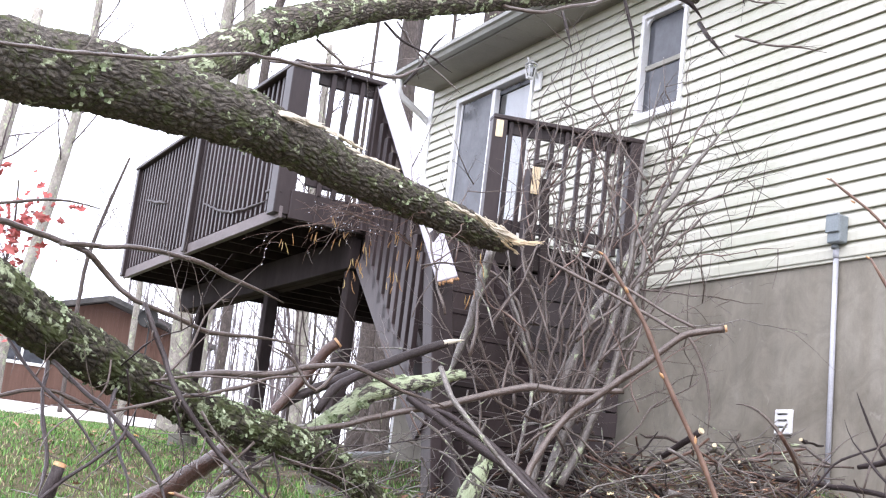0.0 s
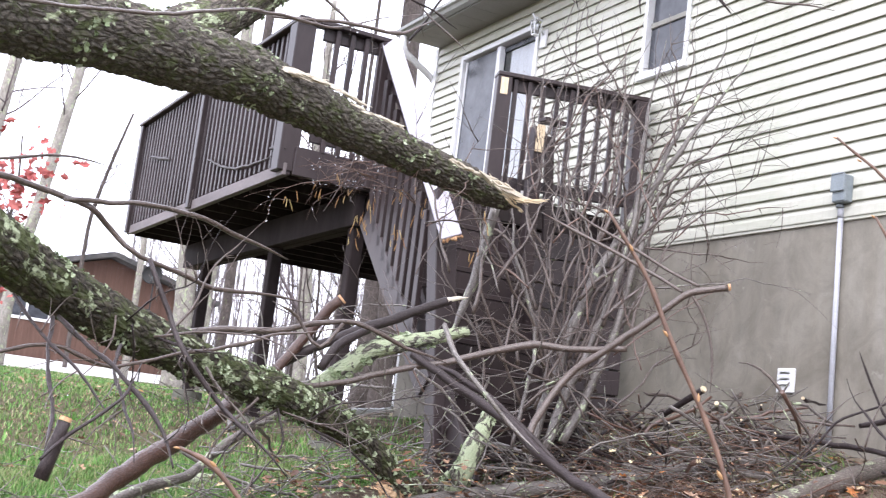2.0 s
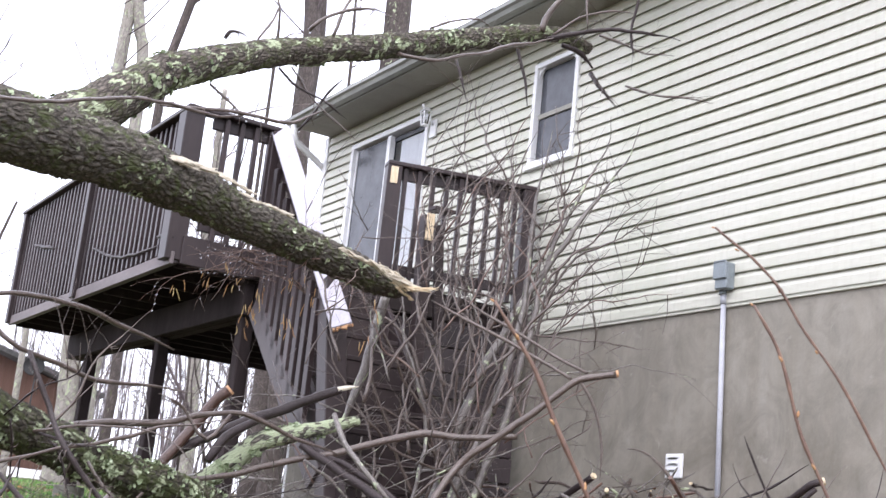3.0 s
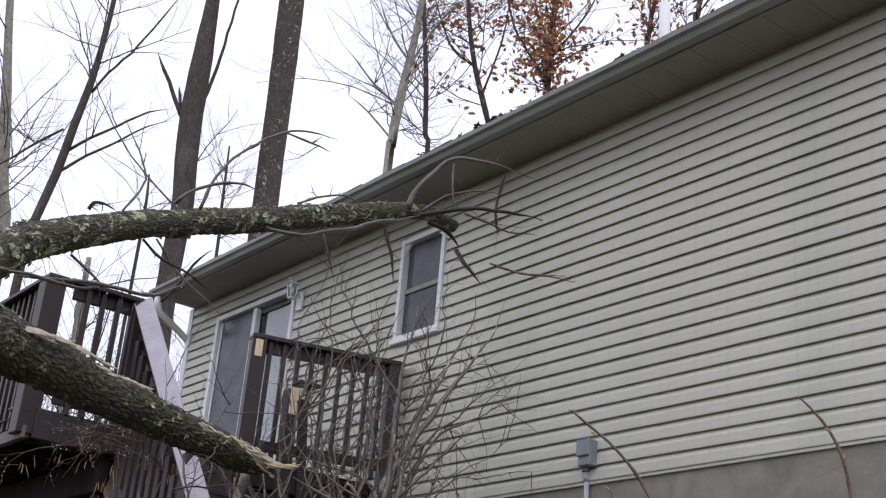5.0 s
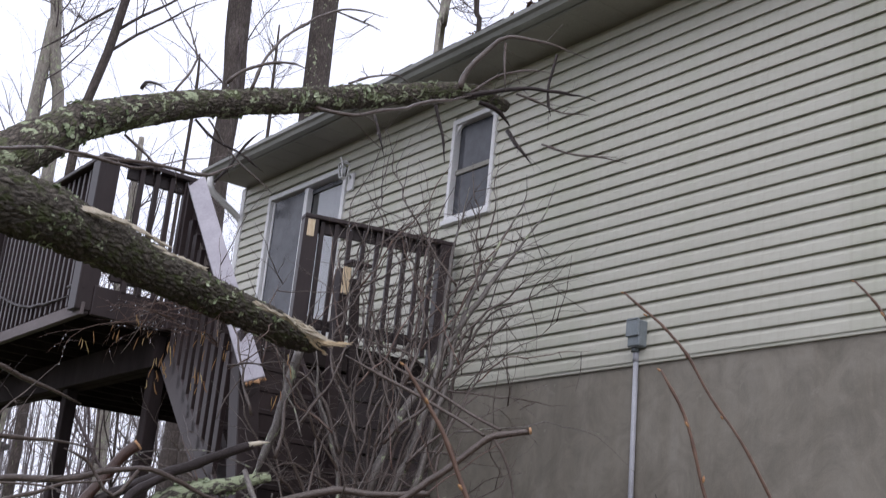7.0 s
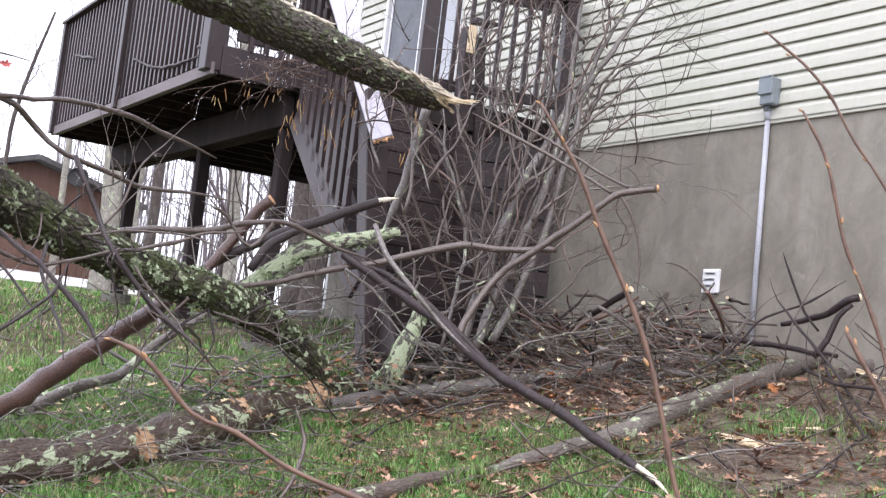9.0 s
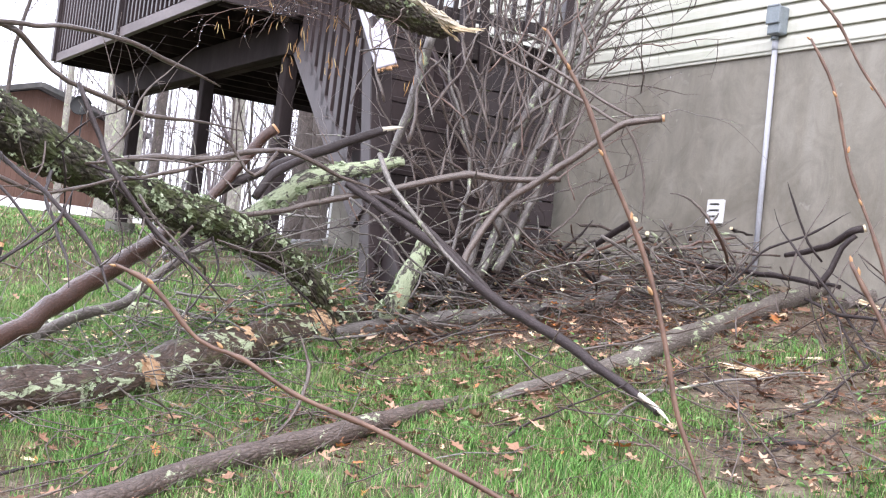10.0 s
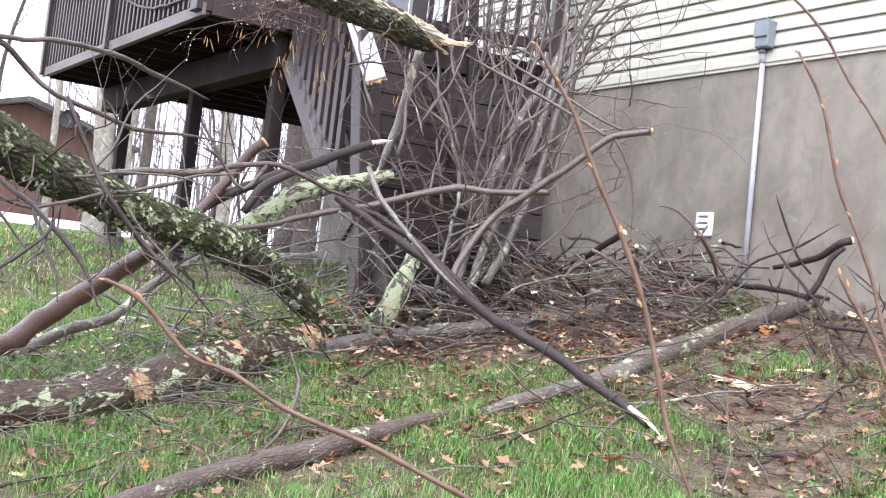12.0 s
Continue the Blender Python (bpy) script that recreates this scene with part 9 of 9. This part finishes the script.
def brush_sticks():
    """The thicker sticks of the heap, each one by itself, some with a pale sawn end."""
    rng = random.Random(47)
    for k in range(200):
        if k < 150:
            x, y = wedge(rng, 29.5, 44, 7.6, 8.9)
            h = 0.36 * rng.random() ** 1.6
        else:
            x, y = wedge(rng, 18, 33, 6.6, 8.2)
            h = 0.7 * rng.random() ** 1.5
        x = min(x, WALL - 0.25)
        a = rng.uniform(-1.5, 1.2)
        L = rng.uniform(0.3, 0.95)
        d = Vector((math.cos(a), math.sin(a), rng.gauss(0, 0.28)))
        r = 0.004 + 0.012 * rng.random() ** 1.8
        p = Vector((x, y, ground_z(x, y) + r + h)) - d * L / 2
        pts = []
        for i in range(5):
            px = min(p.x, WALL - 0.04)
            pts.append((px, p.y, max(p.z, ground_z(px, p.y) + r), r * (1 - 0.1 * i)))
            d = (d + Vector((rng.gauss(0, 0.12), rng.gauss(0, 0.12), rng.gauss(0, 0.1)))).normalized()
            p = p + d * L / 4
        mat = rng.choice((BARK_TWIG, BARK_WET, BARK_GREYLOG, BARK_SHRUB, BARK_VINE)) if k < 150 else rng.choice((BARK_GREYLOG, BARK_SHRUB, BARK_SHRUB))
        words = {"twig_bark": "brown stick lying in the brush heap", "wet_bark": "dark wet stick lying in the brush heap", "grey_log_bark": "grey lichened stick lying in the brush heap", "shrub_bark": "pale grey stick lying in the brush heap", "red_brown_twig_bark": "reddish-brown stick lying in the brush heap"}
        if rng.random() < 0.45:
            pts = pts[::-1]
        ob = limb("stick", pts, mat, None, "", 8, 0.08, 0, 0.4, cut=SPLINT if rng.random() < 0.36 else None, kink=0.03)
        tagged(ob, words[mat.name], "stick", "sticks in the brush heap")


brush_sticks()


def scatter_leaves(name, label, mat, n, zones, seed, size, kind_cat, lift=0.042):
    rng = random.Random(seed)
    verts, faces = [], []
    for k in range(n):
        a0, a1, r0, r1 = rng.choice(zones)
        x, y = wedge(rng, a0, a1, r0, r1)
        if x > WALL - 0.05:
            continue
        leaf_card(verts, faces, (x, y, ground_z(x, y) + rng.uniform(0.006, lift)), rng.uniform(*size) * rng.uniform(0.6, 1.0), rng)
    me = bpy.data.meshes.new(name)
    me.from_pydata(verts, [], faces)
    me.materials.append(mat)
    return tagged(new(name, me), label, kind_cat, kind="stuff")


leaf_litter = scatter_leaves("leaf_litter", "wet brown fallen leaves scattered over the lawn", LITTER, 4600,
                             [(8, 56, 3.2, 8.5), (8, 40, 3.2, 6.0), (30, 52, 5.4, 8.6), (26, 42, 5.2, 7.4), (44, 58, 4.6, 6.6), (28, 46, 7.0, 8.9), (2, 20, 8, 18)], 51, (0.014, 0.062), "leaves")
heap_leaves = scatter_leaves("leaf_litter", "brown leaves and bark shreds caught in the brush heap", LITTER, 900, [(26, 44, 7.0, 8.8), (20, 30, 6.4, 7.8)], 53, (0.014, 0.05), "leaves", 0.30)
heap_chips = scatter_leaves("wood_chips", "pale splinters of fresh wood in the brush heap", CHIP, 220, [(24, 44, 6.8, 8.8), (14, 24, 5.8, 7.2)], 54, (0.012, 0.042), "wood chips", 0.26)
wood_chips = scatter_leaves("wood_chips", "pale fresh wood chips in the grass", CHIP, 300, [(10, 52, 4.4, 8.4), (24, 44, 6.0, 8.0)], 52, (0.012, 0.035), "wood chips")


def chunk(label, at, size, seed):
    """A torn slab of fresh wood with a ragged outline."""
    rng = random.Random(seed)
    bm = bmesh.new()
    L, w, h = size
    turn = Euler((rng.uniform(-0.3, 0.3), rng.uniform(-0.3, 0.3), rng.uniform(0, 3.1))).to_matrix().to_4x4()
    add_box(bm, (-L, -w, -h), (L, w, h))
    bmesh.ops.subdivide_edges(bm, edges=bm.edges, cuts=2)
    for v in bm.verts:
        v.co += Vector((rng.gauss(0, L * 0.12), rng.gauss(0, w * 0.2), rng.gauss(0, h * 0.3)))
        if abs(v.co.x) > L * 0.8:
            v.co.y *= 0.45
    bmesh.ops.transform(bm, matrix=Matrix.Translation((at[0], at[1], ground_z(at[0], at[1]) + 0.02)) @ turn, verts=bm.verts)
    return tagged(part("wood_chunk", bm, SPLINT), label, "wood chunk", "torn wood chunks")


for k, spot in enumerate(CHUNKS):
    chunk("torn slab of fresh pale wood on the ground", spot, (0.06 + 0.025 * (k % 3), 0.024, 0.009), k)


def build_weeds():
    """Low clover and plantain that stand between the grass and the bare earth."""
    rng = random.Random(77)
    verts, faces = [], []
    for k in range(150):
        a0, a1, r0, r1 = rng.choice([(42, 56, 4.4, 5.4), (46, 58, 4.2, 5.2), (30, 50, 5.6, 7.4), (20, 34, 5.0, 6.6), (8, 24, 4.2, 6.0)])
        cx, cy = wedge(rng, a0, a1, r0, r1)
        for j in range(rng.randint(5, 11)):
            x, y = cx + rng.gauss(0, 0.04), cy + rng.gauss(0, 0.04)
            if x > WALL - 0.1:
                continue
            size = rng.uniform(0.006, 0.015)
            rot = Euler((rng.uniform(-1.0, 1.0), rng.uniform(-1.0, 1.0), rng.uniform(0, 6.28))).to_matrix()
            c = Vector((x, y, ground_z(x, y) + rng.uniform(0.012, 0.05)))
            o = len(verts)
            for i in range(8):
                u = i * math.pi / 4
                k2 = rng.uniform(0.6, 1.2) * size
                verts.append(c + rot @ Vector((math.cos(u) * k2 * 0.6, math.sin(u) * k2 * 1.3, 0.4 * k2 * math.cos(u) ** 2)))
            faces.append(tuple(range(o, o + 8)))
    me = bpy.data.meshes.new("lawn_weeds")
    me.from_pydata(verts, [], faces)
    me.materials.append(WEED)
    return tagged(new("lawn_weeds", me), "small round-leaved green weeds between the grass", "weeds", kind="stuff")


WEED = leafy("weed_leaf", [(0.0, (0.05, 0.12, 0.03)), (0.6, (0.12, 0.25, 0.065)), (1.0, (0.24, 0.38, 0.14))])
weeds = build_weeds()


def lawn_sticks():
    """Broken twigs lying singly over the grass and the bare earth."""
    rng = random.Random(58)
    words = {"wet_bark": "thin dark wet twig lying on the lawn", "twig_bark": "thin brown twig lying on the lawn", "shrub_bark": "thin grey twig lying on the lawn", "red_brown_twig_bark": "thin reddish twig lying on the lawn"}
    for k in range(95):
        x, y = wedge(rng, *rng.choice([(8, 34, 4.4, 6.8), (34, 56, 4.6, 7.2), (26, 42, 6.2, 7.8), (6, 20, 5.2, 7.4)]))
        x = min(x, WALL - 0.4)
        r, L, a = rng.uniform(0.003, 0.009), rng.uniform(0.25, 1.1), rng.uniform(-0.7, 0.9)
        d, pts, p = Vector((math.cos(a), math.sin(a), 0)), [], Vector((x, y, 0))
        lift = rng.random() ** 3 * 0.16
        for i in range(6):
            px = min(p.x, WALL - 0.05)
            pts.append((px, p.y, ground_z(px, p.y) + r + 0.015 + lift * i / 5, r * (1 - 0.13 * i)))
            d = (d + Vector((rng.gauss(0, 0.18), rng.gauss(0, 0.18), 0))).normalized()
            p = p + d * L / 5
        mat = rng.choice((BARK_WET, BARK_TWIG, BARK_SHRUB, BARK_VINE))
        tagged(limb("lawn_twig", pts, mat, None, "", 6, 0.06, 0, 0.4, kink=0.02), words[mat.name], "twig", "twigs on the lawn")


lawn_sticks()


def build_drops():
    """Rain drops that hang from the undersides of the twigs."""
    rng = random.Random(66)
    bm = bmesh.new()
    spots = [rng.choice(hanging.data.vertices).co for k in range(110)]
    for owner, n in ((shrub, 150), (fallen_tree, 40), (lower_limb, 40)):
        arms = [c for c in owner.children if c.name.startswith(("stem", "branch"))]
        spots += [rng.choice(rng.choice(arms).data.vertices).co for k in range(n)]
    for p in spots:
        r = rng.uniform(0.003, 0.0048)
        bmesh.ops.create_icosphere(bm, subdivisions=1, radius=r, matrix=Matrix.Translation((p.x, p.y, p.z - r * 1.2)))
    for f in bm.faces:
        f.smooth = True
    return tagged(part("rain_drops", bm, WATER), "clear rain drops hanging from bare twigs", "rain drops", kind="stuff")


WATER = glass_dark()
WATER.node_tree.nodes["Principled BSDF"].inputs["IOR"].default_value = 1.33
drops = build_drops()


def gutter_debris():
    """Wet leaves and twigs that have gathered along the gutter."""
    rng = random.Random(91)
    verts, faces = [], []
    for y0, n, sp in ((6.6, 40, 0.25), (5.35, 26, 0.10), (7.4, 14, 0.2), (9.0, 10, 0.4)):
        for k in range(n):
            leaf_card(verts, faces, (WALL - 0.48 + rng.gauss(0, 0.03), y0 + rng.gauss(0, sp), EAVE + 0.10 + abs(rng.gauss(0, 0.014))), rng.uniform(0.025, 0.05), rng)
    me = bpy.data.meshes.new("gutter_leaves")
    me.from_pydata(verts, [], faces)
    me.materials.append(LITTER)
    return tagged(new("gutter_leaves", me), "dark wet leaves gathered in the gutter", "leaves", kind="stuff")


gutter_leaves = gutter_debris()


# ---- grass ----
def build_grass(name, n, a0, a1, r0, r1, height, width, seed, label):
    rg = np.random.default_rng(seed)
    a = np.radians(rg.uniform(a0, a1, n))
    r = np.sqrt(rg.uniform(r0 * r0, r1 * r1, n))
    x, y = r * np.sin(a), r * np.cos(a)
    keep, z, fade = [], np.zeros(n), rg.uniform(0, 0.9, n)
    for i in range(n):
        xi, yi = x[i], y[i]
        if xi > WALL - 0.06:
            continue
        edge = smooth((math.degrees(a[i]) - a0) / 9) * smooth((a1 - math.degrees(a[i])) / 9) * smooth((r[i] - r0) / 1.5) * smooth((r1 - r[i]) / (0.18 * r1))
        if edge < fade[i]:
            continue
        if bareness(xi, yi) > 0.16 * rg.standard_normal():
            continue
        z[i] = ground_z(xi, yi)
        keep.append(i)
    x, y, z = x[keep], y[keep], z[keep]
    n = len(keep)
    tuft = np.array([0.75 + 0.8 * noise.noise((a * 2.6, b * 2.6, 5)) + 0.7 * noise.noise((a * 8, b * 8, 1)) for a, b in zip(x, y)])
    h = height * rg.uniform(0.45, 1.25, n) * np.clip(tuft, 0.22, 1.9)
    t = rg.uniform(0, 2 * np.pi, n)
    lean = h * rg.uniform(0.15, 0.9, n)
    b = rg.uniform(0, 2 * np.pi, n)
    wx, wy = np.cos(t) * width / 2, np.sin(t) * width / 2
    lx, ly = np.cos(b) * lean, np.sin(b) * lean
    v = np.zeros((n, 5, 3))
    v[:, 0] = np.stack([x - wx, y - wy, z - 0.005], 1)
    v[:, 1] = np.stack([x + wx, y + wy, z - 0.005], 1)
    v[:, 2] = np.stack([x + wx * 0.8 + lx * 0.35, y + wy * 0.8 + ly * 0.35, z + h * 0.6], 1)
    v[:, 3] = np.stack([x - wx * 0.8 + lx * 0.35, y - wy * 0.8 + ly * 0.35, z + h * 0.6], 1)
    v[:, 4] = np.stack([x + lx, y + ly, z + h * 0.95], 1)
    o = np.arange(n)[:, None] * 5
    quads = o + np.array([[0, 1, 2, 3]])
    tris = o + np.array([[3, 2, 4]])
    me = bpy.data.meshes.new(name)
    me.vertices.add(n * 5)
    me.vertices.foreach_set("co", v.ravel())
    me.loops.add(n * 7)
    loops = np.concatenate([quads, tris], 1).ravel()
    me.loops.foreach_set("vertex_index", loops.astype(np.int32))
    me.polygons.add(n * 2)
    starts = (np.arange(n)[:, None] * 7 + np.array([[0, 4]])).ravel()
    me.polygons.foreach_set("loop_start", starts.astype(np.int32))
    me.update(calc_edges=True)
    me.validate()
    me.materials.append(BLADE)
    return tagged(new(name, me), label, "grass", kind="stuff")


grass_near = build_grass("grass", 430000, -10, 64, 2.6, 9.6, 0.072, 0.0034, 61, "short wet green grass blades with bare patches")
grass_far = build_grass("grass", 150000, -14, 34, 7.5, 24.5, 0.05, 0.009, 62, "green lawn grass towards the driveway")


# ---- far woods ----
def build_woods():
    rng = random.Random(71)
    store = ([], [], [])
    for k in range(430):
        az = radians(rng.uniform(13, 36) if k < 370 else rng.uniform(-6, 14))
        r = rng.uniform(34, 75)
        x, y = r * math.sin(az), r * math.cos(az)
        z = ground_z(x, y)
        h = rng.uniform(6, 12) * (r / 45) if k < 370 else rng.uniform(4, 8)
        rad = rng.uniform(0.014, 0.045)
        lean = Vector((rng.gauss(0, 0.04), rng.gauss(0, 0.04), 1))
        pts = [Vector((*(Vector((x, y, z - 0.3)) + lean * (h * i / 5) + Vector((rng.gauss(0, 0.07), rng.gauss(0, 0.07), 0))), rad * (1 - 0.16 * i))) for i in range(6)]
        tube(store, pts, 6, 0, k, 0)
        for j in range(9):
            p = pts[rng.randint(1, 5)]
            a = rng.uniform(0, 6.28)
            twigs(store, p.xyz, (math.cos(a), math.sin(a), rng.uniform(0.3, 1.4)), rng.uniform(1.0, 2.6), max(0.008, p[3] * 0.35), rng, 1, -0.2, 0.5, 3, 3)
    ob = link_store("far_woods", store, BARK_HAZED_WOOD)
    return tagged(ob, "distant bare woods beyond the deck, bark paled for haze", "woods", kind="stuff")


# Haze over the distant woods is put into this paled bark colour.
BARK_HAZED_WOOD = bark_material("far_wood_bark", (0.36, 0.335, 0.345), (0.56, 0.525, 0.54), 0, 0.2, 4.0, 0.9, 0.01)
woods = build_woods()


def build_saplings(label, mat, n, a0, a1, r0, r1, h0, h1, seed):
    rng = random.Random(seed)
    store = ([], [], [])
    for k in range(n):
        az = radians(rng.uniform(a0, a1))
        r = rng.uniform(r0, r1)
        x, y = r * math.sin(az), r * math.cos(az)
        twigs(store, (x, y, ground_z(x, y) - 0.1), (rng.gauss(0, 0.08), 0, 1), rng.uniform(h0, h1), rng.uniform(0.02, 0.04), rng, 3, -0.2, 0.45, 5, 5)
    return tagged(link_store("saplings", store, mat), label, "saplings", kind="stuff")


saplings = build_saplings("thicket of thin grey saplings behind the deck", BARK_HAZED_TWIG, 16, 14, 27, 24, 33, 5, 10, 81)
thicket = build_saplings("thicket of dark bare saplings behind the deck stairs", BARK_FAR, 18, 20.5, 31, 20, 31, 5.5, 8.5, 82)


# ---- siding boards, last ----
build_siding()
